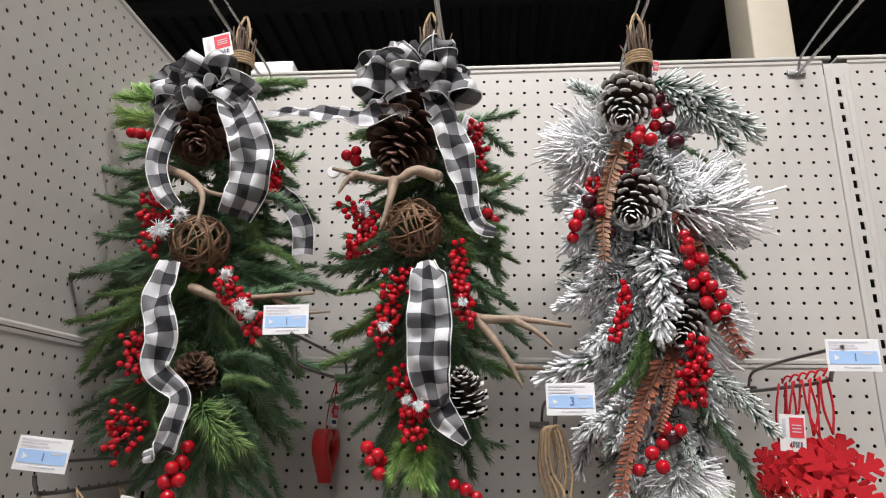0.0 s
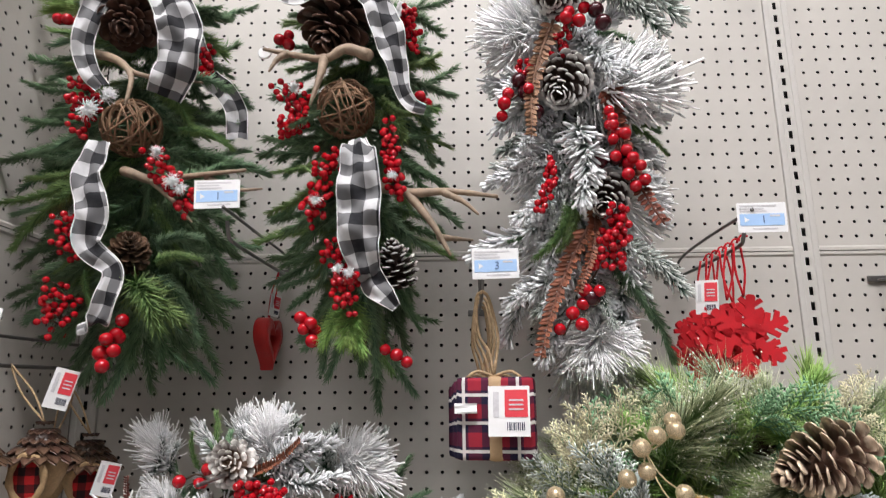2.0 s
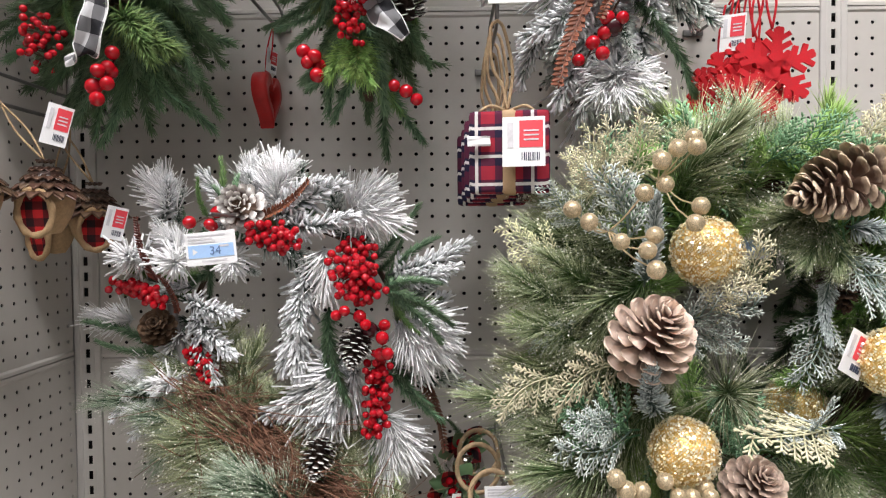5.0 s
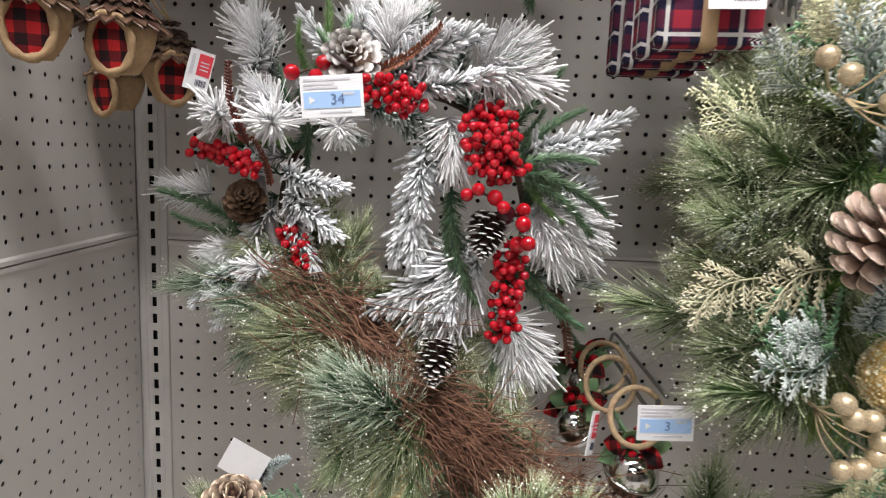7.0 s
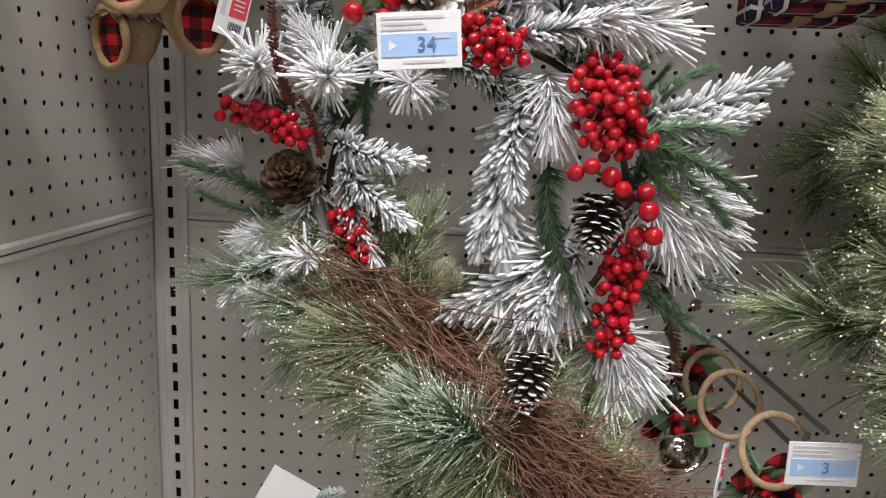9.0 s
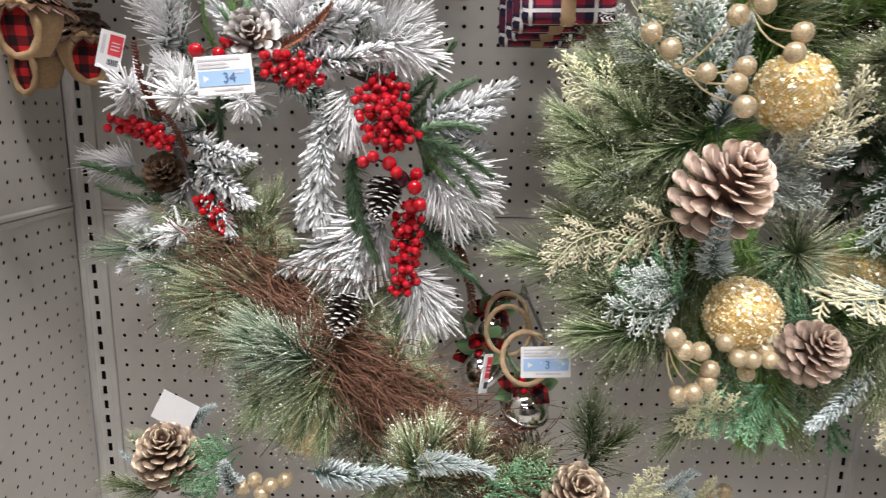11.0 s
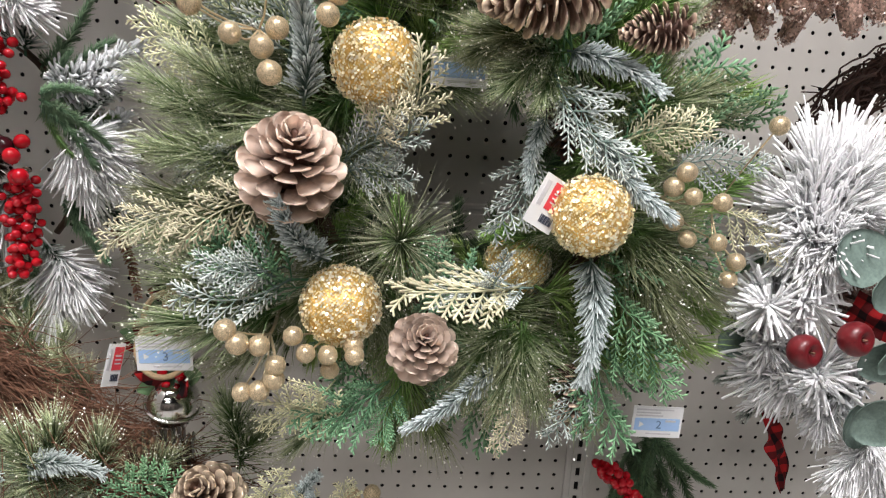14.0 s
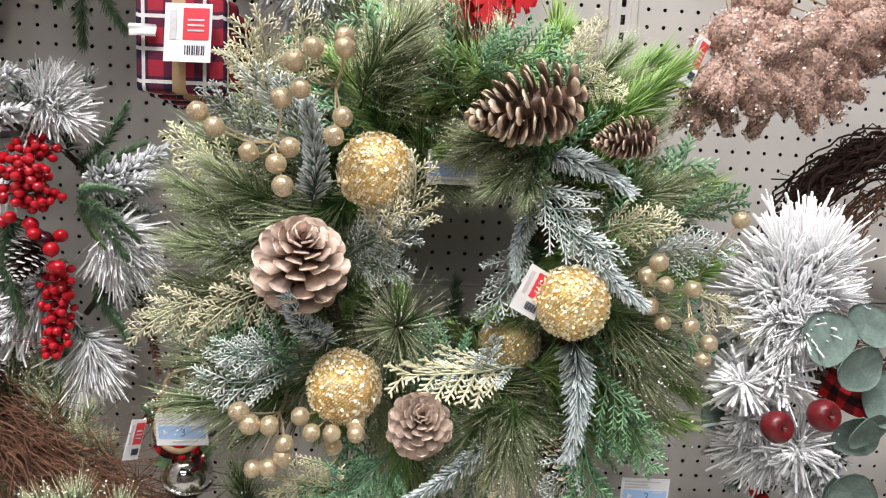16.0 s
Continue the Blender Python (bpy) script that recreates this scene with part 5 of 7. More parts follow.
sprigs(wreath, "flock", [
    (-0.095, 0.91, 1.173, 0.013, 0.88, 1.217), (-0.091, 0.91, 1.167, 0, 0.88, 1.186), (-0.414, 0.92, 1.244, -0.382, 0.88, 1.306), (-0.283, 0.92, 1.268, -0.278, 0.88, 1.315),
    (-0.424, 0.93, 1.03, -0.475, 0.9, 0.978), (-0.417, 0.93, 1.023, -0.448, 0.9, 0.955)])
sprigs(wreath, "flockg", [
    (-0.275, 0.92, 1.217, -0.175, 0.88, 1.182), (-0.269, 0.92, 1.224, -0.193, 0.89, 1.157), (-0.337, 0.93, 1.209, -0.271, 0.9, 1.179), (-0.12, 0.92, 0.991, -0.074, 0.9, 0.93),
    (-0.39, 0.93, 1.246, -0.369, 0.9, 1.292), (-0.435, 0.94, 1.014, -0.476, 0.92, 1.001)])
sprigs(wreath, "knob", [
    (-0.427, 0.92, 1.199, -0.432, 0.84, 1.209), (-0.374, 0.92, 1.191, -0.363, 0.83, 1.196), (-0.301, 0.92, 1.21, -0.295, 0.85, 1.185), (-0.39, 0.93, 1.025, -0.388, 0.86, 1.034), (-0.442, 0.94, 0.985, -0.451, 0.89, 0.995)])
sprigs(wreath, "firlight", [
    (-0.335, 0.92, 1.253, -0.316, 0.89, 1.337), (-0.345, 0.92, 1.253, -0.347, 0.89, 1.309), (-0.092, 0.89, 1.148, -0.048, 0.86, 1.097)])
sprigs(wreath, "firsoft", [
    (-0.095, 0.89, 1.161, -0.019, 0.85, 1.165), (-0.095, 0.89, 1.155, -0.003, 0.85, 1.109), (-0.095, 0.89, 1.148, -0.019, 0.85, 1.087),
    (-0.173, 0.89, 1.132, -0.139, 0.85, 1.004), (-0.175, 0.89, 1.113, -0.168, 0.86, 1.041), (-0.145, 0.92, 0.955, -0.147, 0.89, 0.842), (-0.12, 0.91, 0.98, -0.118, 0.87, 0.924),
    (-0.428, 0.94, 1.07, -0.521, 0.91, 1.113), (-0.428, 0.94, 1.063, -0.505, 0.91, 1.087), (-0.357, 0.93, 1.241, -0.347, 0.92, 1.136), (-0.4, 0.94, 0.987, -0.456, 0.92, 0.96)])
sprigs(wreath, "fern", [(-0.404, 0.89, 1.167, -0.411, 0.85, 1.256), (-0.265, 0.89, 1.252, -0.188, 0.85, 1.3), (-0.381, 0.9, 1.123, -0.394, 0.87, 1.179)])
sprigs(wreath, "ferndry", [(-0.059, 0.95, 1.037, -0.02, 0.94, 0.916)])
q = np.random.default_rng(52)
for i in range(38):
    a = math.radians(-30 + 235 * (i + q.random()) / 38)
    o = vec(-0.235 + 0.150 * math.cos(a), 0.945 + q.uniform(-0.02, 0.02), 1.09 + 0.150 * math.sin(a))
    sw = a + q.normal(0.4, 0.55)
    d = vec(math.cos(sw), -q.uniform(0.1, 0.7), math.sin(sw))
    sprig(wreath, ["flock", "flockg", "flockg", "firsoft", "firsoft", "firlight"][int(q.integers(6))], o, o + unit(d) * q.uniform(0.07, 0.12))
cone(wreath, "frost", (-0.291, 0.91, 1.262), (-0.282, 0.845, 1.272), "white frosted brown pine cone")
cone(wreath, "cone", (-0.419, 0.93, 1.096), (-0.405, 0.875, 1.116), "small brown pine cone")
cone(wreath, "snow", (-0.130, 0.862, 1.106), (-0.137, 0.835, 1.060), "dark pine cone with white tips")
cone(wreath, "snow", (-0.178, 0.850, 0.966), (-0.184, 0.822, 0.922), "dark pine cone with white tips")
for a, b, n, sp in (((-0.261, 0.86, 1.237), (-0.217, 0.85, 1.221), 34, 0.020), ((-0.471, 0.9, 1.165), (-0.433, 0.89, 1.16), 20, 0.010), ((-0.433, 0.89, 1.16), (-0.394, 0.88, 1.142), 20, 0.011), ((-0.361, 0.9, 1.071), (-0.335, 0.89, 1.041), 22, 0.014),
                    ((-0.146, 0.87, 1.213), (-0.121, 0.87, 1.208), 22, 0.022), ((-0.144, 0.85, 1.183), (-0.117, 0.845, 1.161), 56, 0.030), ((-0.104, 0.86, 1.06), (-0.109, 0.86, 0.977), 54, 0.018), ((-0.21, 0.93, 0.913), (-0.205, 0.93, 0.895), 12, 0.012)):
    berries(wreath, M_red, a, b, n, sp, 0.0055, "cluster of small glossy red berries")
for a, b, n in (((-0.348, 0.87, 1.247), (-0.323, 0.87, 1.251), 4), ((-0.154, 0.84, 1.133), (-0.099, 0.84, 1.105), 6), ((-0.101, 0.84, 1.081), (-0.089, 0.84, 1.082), 2)):
    berries(wreath, M_red, a, b, n, 0.014, 0.0082, "large glossy red berries")
g = Geo()
tube(g, smooth_path([(-0.411, 0.945, 1.15), (-0.401, 0.93, 1.114), (-0.376, 0.91, 1.046), (-0.37, 0.905, 1.025)], 12), 0.0062, 10)
part("bare_stem", g, M_pole, wreath, "smooth grey bare stem")
berries(wreath, M_wine, (-0.117, 0.85, 1.11), (-0.114, 0.85, 1.108), 1, 0.002, 0.0105, "dark wine berry")

# lower wreath with a bare twig back
wreath = thing("wreath", "glittered long needle pine wreath with brown twig ring", "wreath", (-0.33, 0.9, 0.70), "wreaths")
LOW = (-0.40, 0.66)
BAND = smooth_path([(-0.37, 0.91, 1.029), (-0.283, 0.885, 0.954), (-0.187, 0.87, 0.876), (-0.086, 0.86, 0.794), (0.027, 0.85, 0.724), (0.102, 0.85, 0.685)], 60)
q = np.random.default_rng(31)
g = Geo()
for _ in range(2700):
    i = int(q.integers(0, 48))
    k = int(q.integers(6, 12))
    off, turn = q.normal(0, 0.020, 3), q.normal(0, 0.040, 3) * vec(1, 0.6, 1)
    seg = BAND[i:i + k:2]
    w = np.linspace(0, 1, len(seg))[:, None]
    p = seg + off + turn * w * w + q.normal(0, 0.0042, (len(seg), 3))
    p[:, 1] = np.minimum(p[:, 1], 1.06)
    tube(g, smooth_path(p, 7), 0.0009 * q.uniform(0.6, 1.3) * np.linspace(1, 0.5, 7), 3)
tagged(part("twig_ring", g, M_twig, wreath, "loose red brown twigs"), kind="stuff")
q = np.random.default_rng(33)
for i in range(64):
    o = BAND[int(q.integers(0, 52))] + vec(q.normal(0.0, 0.02), q.uniform(-0.01, 0.04), q.normal(-0.02, 0.02))
    a = q.normal(math.radians(205), 0.6)
    d = vec(math.cos(a), -q.uniform(-0.1, 0.45), math.sin(a))
    sprig(wreath, ["long", "long", "longblue"][int(q.integers(3))], o, o + unit(d) * q.uniform(0.09, 0.14))
for i in range(16):
    o = BAND[int(q.integers(0, 40))] + vec(0.01, 0.03, 0.01)
    a = q.normal(math.radians(75), 0.5)
    sprig(wreath, "long", o, o + unit(vec(math.cos(a), -0.1, math.sin(a))) * q.uniform(0.09, 0.13))
for kind, rows in (
    ("long", [(-0.249, 0.88, 0.943, -0.416, 0.85, 0.963), (-0.247, 0.87, 0.931, -0.402, 0.84, 0.916), (-0.28, 0.89, 0.969, -0.399, 0.87, 0.986), (-0.282, 0.9, 0.989, -0.309, 0.88, 1.043),
              (-0.176, 0.86, 0.877, -0.303, 0.81, 0.852), (-0.219, 0.86, 0.861, -0.323, 0.82, 0.788), (-0.164, 0.88, 0.885, -0.221, 0.89, 1.014), (-0.253, 0.9, 0.982, -0.263, 0.89, 1.042),
              (-0.219, 0.86, 0.831, -0.268, 0.82, 0.774), (-0.06, 0.84, 0.72, -0.113, 0.78, 0.841), (-0.046, 0.84, 0.72, -0.008, 0.8, 0.834), (-0.074, 0.84, 0.712, -0.055, 0.79, 0.852)]),
    ("long", [(-0.423, 0.88, 0.687, -0.517, 0.86, 0.706), (-0.423, 0.88, 0.696, -0.472, 0.87, 0.774), (0.121, 0.84, 0.761, 0.115, 0.8, 0.882), (0.126, 0.84, 0.747, 0.184, 0.8, 0.839),
              (-0.303, 0.9, 0.996, -0.402, 0.88, 1.013), (0.012, 0.84, 0.722, 0.08, 0.8, 0.8), (-0.224, 0.9, 0.968, -0.181, 0.9, 0.991), (-0.286, 0.88, 0.927, -0.371, 0.85, 0.869)]),
    ("longblue", [(-0.216, 0.85, 0.88, -0.324, 0.79, 0.949), (-0.216, 0.85, 0.895, -0.307, 0.8, 0.966), (-0.202, 0.85, 0.88, -0.273, 0.79, 0.956), (-0.233, 0.86, 0.846, -0.327, 0.81, 0.894), (-0.263, 0.86, 0.814, -0.318, 0.82, 0.883)]),
    ("blue", [(-0.223, 0.82, 0.749, -0.103, 0.77, 0.776), (-0.10, 0.81, 0.765, 0.0, 0.78, 0.775), (0.237, 0.79, 0.697, 0.219, 0.755, 0.772), (-0.312, 0.84, 0.707, -0.311, 0.78, 0.781), (-0.444, 0.88, 0.712, -0.473, 0.86, 0.747), (-0.388, 0.88, 0.77, -0.345, 0.85, 0.817), (0.203, 0.8, 0.72, 0.226, 0.76, 0.793)]),
    ("cedar", [(-0.316, 0.86, 0.75, -0.388, 0.82, 0.741), (-0.316, 0.86, 0.758, -0.369, 0.83, 0.774), (-0.339, 0.86, 0.718, -0.388, 0.83, 0.695), (-0.003, 0.83, 0.712, 0.073, 0.79, 0.761), (0.069, 0.82, 0.732, -0.003, 0.79, 0.755)]),
    ("cedargold", [(0.167, 0.8, 0.718, 0.193, 0.77, 0.791), (0.178, 0.8, 0.71, 0.226, 0.77, 0.755), (0.238, 0.8, 0.702, 0.249, 0.77, 0.772)])):
    sprigs(wreath, kind, rows)
sequin_ball(wreath, (-0.226, 0.850, 0.79), 0.034, 41)
sprigs(wreath, "long", [(-0.19, 0.85, 0.87, -0.245, 0.79, 0.775), (-0.20, 0.85, 0.86, -0.275, 0.80, 0.79), (-0.18, 0.85, 0.85, -0.21, 0.79, 0.765), (-0.25, 0.86, 0.87, -0.30, 0.80, 0.80)])
sequin_ball(wreath, (0.252, 0.82, 0.665), 0.036, 42)
cone(wreath, "pale", (-0.413, 0.87, 0.718), (-0.392, 0.8, 0.804), "gilt brown pine cone")
cone(wreath, "cone", (0.069, 0.85, 0.765), (-0.013, 0.84, 0.752), "brown pine cone")
cone(wreath, "pale", (0.104, 0.83, 0.70), (0.101, 0.75, 0.782), "pale gilt pine cone")
berry_at(wreath, M_gold_berry, [(-0.29, 0.82, 0.735), (-0.267, 0.81, 0.734), (-0.278, 0.81, 0.722), (-0.249, 0.81, 0.742), (-0.305, 0.82, 0.723), (0.26, 0.8, 0.74), (0.282, 0.8, 0.744)], 0.010, "berry", "gold glitter berry")
hang_tag("swing_tag", (-0.412, 0.86, 0.834), 0.050, 0.042, pose(0, 0, 0, 0, 28, 0), "blank white swing ticket tied to a wreath", False)

# the large gold wreath
wreath = thing("wreath", "gold ball pine wreath with bronze cones and frosted cedar", "wreath", (0.37, 0.88, 1.12), "wreaths")
CEN = (0.372, 1.115)
g = Geo()
tube(g, ring_path(CEN, 0.175, 0.86, 0, 345, 40), 0.012, 7, closed=True)
part("frame_ring", g, M_stem, wreath)
q = np.random.default_rng(51)
for i in range(150):
    a = 2 * math.pi * (i + q.random()) / 150
    rr = 0.175 + q.normal(0, 0.022)
    o = vec(CEN[0] + rr * math.cos(a), 0.85 + q.uniform(-0.03, 0.03), CEN[1] + rr * math.sin(a))
    sw = a + q.normal(0.55, 0.5)
    inner = i % 4 == 0
    ln = q.uniform(0.11, 0.18) if not inner else q.uniform(0.08, 0.125)
    d = vec(math.cos(sw), -q.uniform(0.0, 0.55), math.sin(sw)) if not inner else vec(-math.cos(a + 0.5), -q.uniform(-0.1, 0.5), -math.sin(a + 0.5))
    kind = ["long", "pinebright", "long", "cedar", "long", "pinebright"][int(q.integers(6))]
    sprig(wreath, "long" if math.cos(a) < -0.75 and not inner else kind, o, o + unit(d) * ln)
for i in range(170):
    a = 2 * math.pi * (i + q.random()) / 170
    o = vec(CEN[0] + q.uniform(0.15, 0.21) * math.cos(a), q.uniform(0.88, 1.03), CEN[1] + 0.17 * math.sin(a))
    sw = a + q.normal(0.7, 0.5) + (math.pi if i % 3 == 0 else 0)
    tip = o + unit(vec(math.cos(sw), q.uniform(-0.3, 0.2), math.sin(sw))) * q.uniform(0.09, 0.14)
    tip[1] = min(tip[1], 1.05)
    sprig(wreath, "pine" if i % 3 == 0 else "long", o, tip)
for kind, rows in (
    ("long", [(0.272, 0.8, 1.259, 0.329, 0.74, 1.356), (0.266, 0.8, 1.259, 0.299, 0.75, 1.359), (0.26, 0.81, 1.265, 0.268, 0.78, 1.368), (0.162, 0.8, 1.17, 0.075, 0.76, 1.221),
              (0.143, 0.81, 1.126, 0.043, 0.78, 1.171), (0.145, 0.8, 1.115, 0.052, 0.76, 1.11), (0.188, 0.78, 0.971, 0.038, 0.72, 0.963), (0.18, 0.79, 0.98, 0.044, 0.75, 1),
              (0.152, 0.8, 1.072, 0.025, 0.77, 1.084), (0.518, 0.79, 1.066, 0.618, 0.75, 0.936), (0.518, 0.79, 1.066, 0.584, 0.74, 0.955), (0.523, 0.79, 1.072, 0.649, 0.76, 0.978)]),
    ("long", [(0.541, 0.82, 1.183, 0.66, 0.8, 1.188), (0.546, 0.82, 1.19, 0.642, 0.8, 1.227), (0.428, 0.77, 0.965, 0.388, 0.73, 0.854), (0.422, 0.77, 0.965, 0.351, 0.73, 0.872),
              (0.434, 0.77, 0.965, 0.448, 0.73, 0.856), (0.449, 0.8, 1.234, 0.33, 0.75, 1.247), (0.453, 0.79, 1.234, 0.367, 0.74, 1.18), (0.436, 0.79, 1.222, 0.412, 0.73, 1.166),
              (0.486, 0.82, 1.285, 0.55, 0.8, 1.374), (0.498, 0.82, 1.292, 0.567, 0.8, 1.335), (0.258, 0.79, 0.856, 0.174, 0.77, 0.796), (0.322, 0.79, 0.858, 0.294, 0.76, 0.8)]),
    ("pinebright", [(0.142, 0.84, 1.167, 0.058, 0.81, 1.182), (0.142, 0.84, 1.135, 0.052, 0.81, 1.127), (0.136, 0.84, 1.095, 0.064, 0.81, 1.072), (0.363, 0.83, 1.285, 0.289, 0.79, 1.283),
                   (0.402, 0.82, 1.25, 0.316, 0.78, 1.221), (0.37, 0.83, 1.279, 0.368, 0.8, 1.34)]),
    ("cedar", [(0.211, 0.78, 0.997, 0.12, 0.74, 1.051), (0.212, 0.78, 0.991, 0.132, 0.74, 1.013), (0.296, 0.76, 0.9, 0.206, 0.72, 0.879), (0.296, 0.76, 0.9, 0.242, 0.71, 0.867),
               (0.308, 0.76, 0.894, 0.293, 0.72, 0.851), (0.503, 0.78, 1.055, 0.551, 0.73, 0.967), (0.518, 0.78, 0.965, 0.576, 0.73, 0.905), (0.519, 0.78, 0.958, 0.54, 0.74, 0.846),
               (0.366, 0.81, 1.307, 0.454, 0.77, 1.338), (0.378, 0.81, 1.307, 0.4, 0.78, 1.35)]),
    ("long", [(0.44, 0.80, 1.25, 0.33, 0.775, 1.215), (0.40, 0.80, 1.27, 0.345, 0.77, 1.205), (0.45, 0.80, 1.24, 0.37, 0.77, 1.20), (0.43, 0.79, 1.25, 0.39, 0.76, 1.19)]),
    ("cedarfrost", [(0.196, 0.77, 1.203, 0.145, 0.72, 1.296), (0.19, 0.77, 1.203, 0.174, 0.73, 1.291), (0.24, 0.76, 1.114, 0.318, 0.71, 1.15), (0.239, 0.77, 1.106, 0.31, 0.73, 1.105),
                    (0.196, 0.76, 1.003, 0.102, 0.71, 0.999), (0.19, 0.76, 1.015, 0.115, 0.72, 1.03), (0.438, 0.77, 1.211, 0.519, 0.72, 1.134), (0.433, 0.77, 1.205, 0.479, 0.74, 1.135),
                    (0.431, 0.8, 1.148, 0.388, 0.77, 1.052), (0.572, 0.8, 1.124, 0.664, 0.78, 1.132), (0.503, 0.78, 0.918, 0.456, 0.74, 0.85)]),
    ("cedargold", [(0.174, 0.76, 1.268, 0.145, 0.72, 1.34), (0.179, 0.76, 1.274, 0.195, 0.72, 1.353), (0.161, 0.77, 1.268, 0.119, 0.74, 1.315), (0.281, 0.73, 1.129, 0.31, 0.69, 1.22),
                   (0.263, 0.74, 1.135, 0.308, 0.7, 1.175), (0.117, 0.75, 1.069, 0.044, 0.71, 1.038), 
                   (0.243, 0.74, 0.908, 0.176, 0.7, 0.883), (0.487, 0.81, 1.314, 0.499, 0.78, 1.378), (0.481, 0.81, 1.308, 0.524, 0.77, 1.295), (0.506, 0.76, 1.151, 0.581, 0.73, 1.167)]),
    ("cedargold", [(0.628, 0.8, 1.088, 0.69, 0.77, 1.041), (0.423, 0.75, 0.903, 0.399, 0.72, 0.848), (0.238, 0.77, 1.3, 0.25, 0.74, 1.343)]),
    ("blue", [(0.207, 0.75, 1.168, 0.205, 0.7, 1.27), (0.23, 0.77, 1.02, 0.197, 0.68, 1.093), (0.45, 0.78, 1.234, 0.526, 0.72, 1.198), (0.482, 0.76, 1.161, 0.543, 0.7, 1.089),
              (0.488, 0.76, 1.041, 0.479, 0.71, 0.925), (0.405, 0.76, 0.923, 0.312, 0.7, 0.879), (0.439, 0.79, 1.174, 0.422, 0.76, 1.099)])):
    sprigs(wreath, kind, rows)
sprig(wreath, "cedargold", (0.425, 0.765, 1.004), (0.298, 0.70, 1.012), 1.35)
sprig(wreath, "cedarfrost", (0.435, 0.76, 1.004), (0.335, 0.70, 1.006), 1.2)
sprig(wreath, "cedarfrost", (0.392, 0.75, 0.998), (0.398, 0.71, 1.052), 0.6)
for kind, rows in (
    ("cedargold", [(0.146, 0.84, 1.135, 0.062, 0.81, 1.182), (0.188, 0.755, 1.08, 0.105, 0.71, 1.044), (0.255, 0.74, 0.842, 0.186, 0.70, 0.902), (0.143, 0.75, 1.265, 0.160, 0.715, 1.345),
                   (0.470, 0.79, 1.30, 0.490, 0.76, 1.368), (0.13, 0.80, 1.20, 0.055, 0.78, 1.24)]),
    ("cedarfrost", [(0.183, 0.75, 1.007, 0.125, 0.715, 1.016), (0.15, 0.80, 1.13, 0.085, 0.775, 1.10), (0.165, 0.79, 1.24, 0.10, 0.76, 1.285)]),
    ("long", [(0.25, 0.77, 1.27, 0.33, 0.70, 1.38), (0.13, 0.80, 1.16, 0.03, 0.78, 1.20), (0.14, 0.79, 1.10, 0.035, 0.76, 1.13), (0.15, 0.80, 1.03, 0.04, 0.78, 1.04), (0.2, 0.80, 0.93, 0.10, 0.77, 0.89)])):
    sprigs(wreath, kind, rows)
sprig(wreath, "star", (0.135, 0.86, 0.955), (0.118, 0.765, 0.966))
for b, t in (((0.295, 0.77, 1.039), (0.3, 0.665, 1.071)), ((0.116, 0.8, 0.98), (0.088, 0.72, 1)), ((0.422, 0.79, 0.91), (0.397, 0.71, 0.94))):
    sprig(wreath, "star", b, t)
for i, p in enumerate(((0.271, 0.735, 1.208), (0.247, 0.735, 0.986), (0.477, 0.735, 1.084), (0.436, 0.862, 1.002))):
    sequin_ball(wreath, p, 0.0375, 60 + i)
cone(wreath, "bronze", (0.196, 0.742, 1.088), (0.213, 0.668, 1.155), "large bronze painted open pine cone")
cone(wreath, "bronze", (0.325, 0.765, 0.925), (0.328, 0.706, 0.972), "bronze painted open pine cone")
cone(wreath, "pale", (0.468, 0.755, 1.293), (0.358, 0.73, 1.263), "long gilt pine cone")
cone(wreath, "pale", (0.544, 0.728, 1.257), (0.482, 0.730, 1.247), "gilt pine cone")
cone(wreath, "pale", (0.487, 0.79, 0.912), (0.492, 0.76, 0.846), "gilt pine cone")
cone(wreath, "cone", (0.46, 0.82, 1.185), (0.464, 0.8, 1.131), "brown pine cone")
GB = [[(0.115, 0.682, 1.254), (0.131, 0.677, 1.241), (0.162, 0.673, 1.221), (0.187, 0.668, 1.212), (0.194, 0.663, 1.193), (0.197, 0.677, 1.227), (0.188, 0.682, 1.27)],
      [(0.206, 0.673, 1.278), (0.201, 0.668, 1.301), (0.217, 0.668, 1.313), (0.241, 0.691, 1.327), (0.242, 0.686, 1.317), (0.243, 0.677, 1.256), (0.236, 0.673, 1.239)],
      [(0.156, 0.67, 0.982), (0.166, 0.67, 0.97), (0.183, 0.675, 0.967), (0.196, 0.68, 0.947), (0.195, 0.68, 0.934), (0.182, 0.68, 0.923), (0.167, 0.68, 0.921)],
      [(0.21, 0.685, 0.973), (0.222, 0.68, 0.959), (0.24, 0.69, 0.954), (0.263, 0.7, 0.95), (0.241, 0.7, 0.936), (0.261, 0.71, 0.956)],
      [(0.566, 0.74, 1.129), (0.557, 0.745, 1.114), (0.573, 0.735, 1.107), (0.605, 0.74, 1.102), (0.564, 0.75, 1.08), (0.58, 0.75, 1.063), (0.609, 0.745, 1.062)],
      [(0.633, 0.75, 1.042), (0.628, 0.75, 1.024), (0.645, 0.735, 1.177)]]
for spots in GB:
    pts = [vec(*p) for p in spots]
    root = sum(pts) / len(pts) + vec(0, 0.075, 0)
    g = Geo()
    tube(g, [root + vec(0, 0.05, 0.01), root + vec(0, 0.02, 0), root], 0.002, 6)
    spray = part("berry_spray", g, M_gold_berry, wreath, "spray of gold glitter berries")
    for p in pts:
        g = Geo()
        tube(g, smooth_path([root, (root + p) / 2 + vec(0, 0.01, -0.006), p], 6), 0.0010, 5)
        part("stalk", g, M_gold_berry, spray)
        place("berry", berry_mesh(M_gold_berry), spray, pose(*p, *rng.uniform(0, 360, 3)) @ Matrix.Scale(0.0094 * rng.uniform(0.93, 1.07), 4))
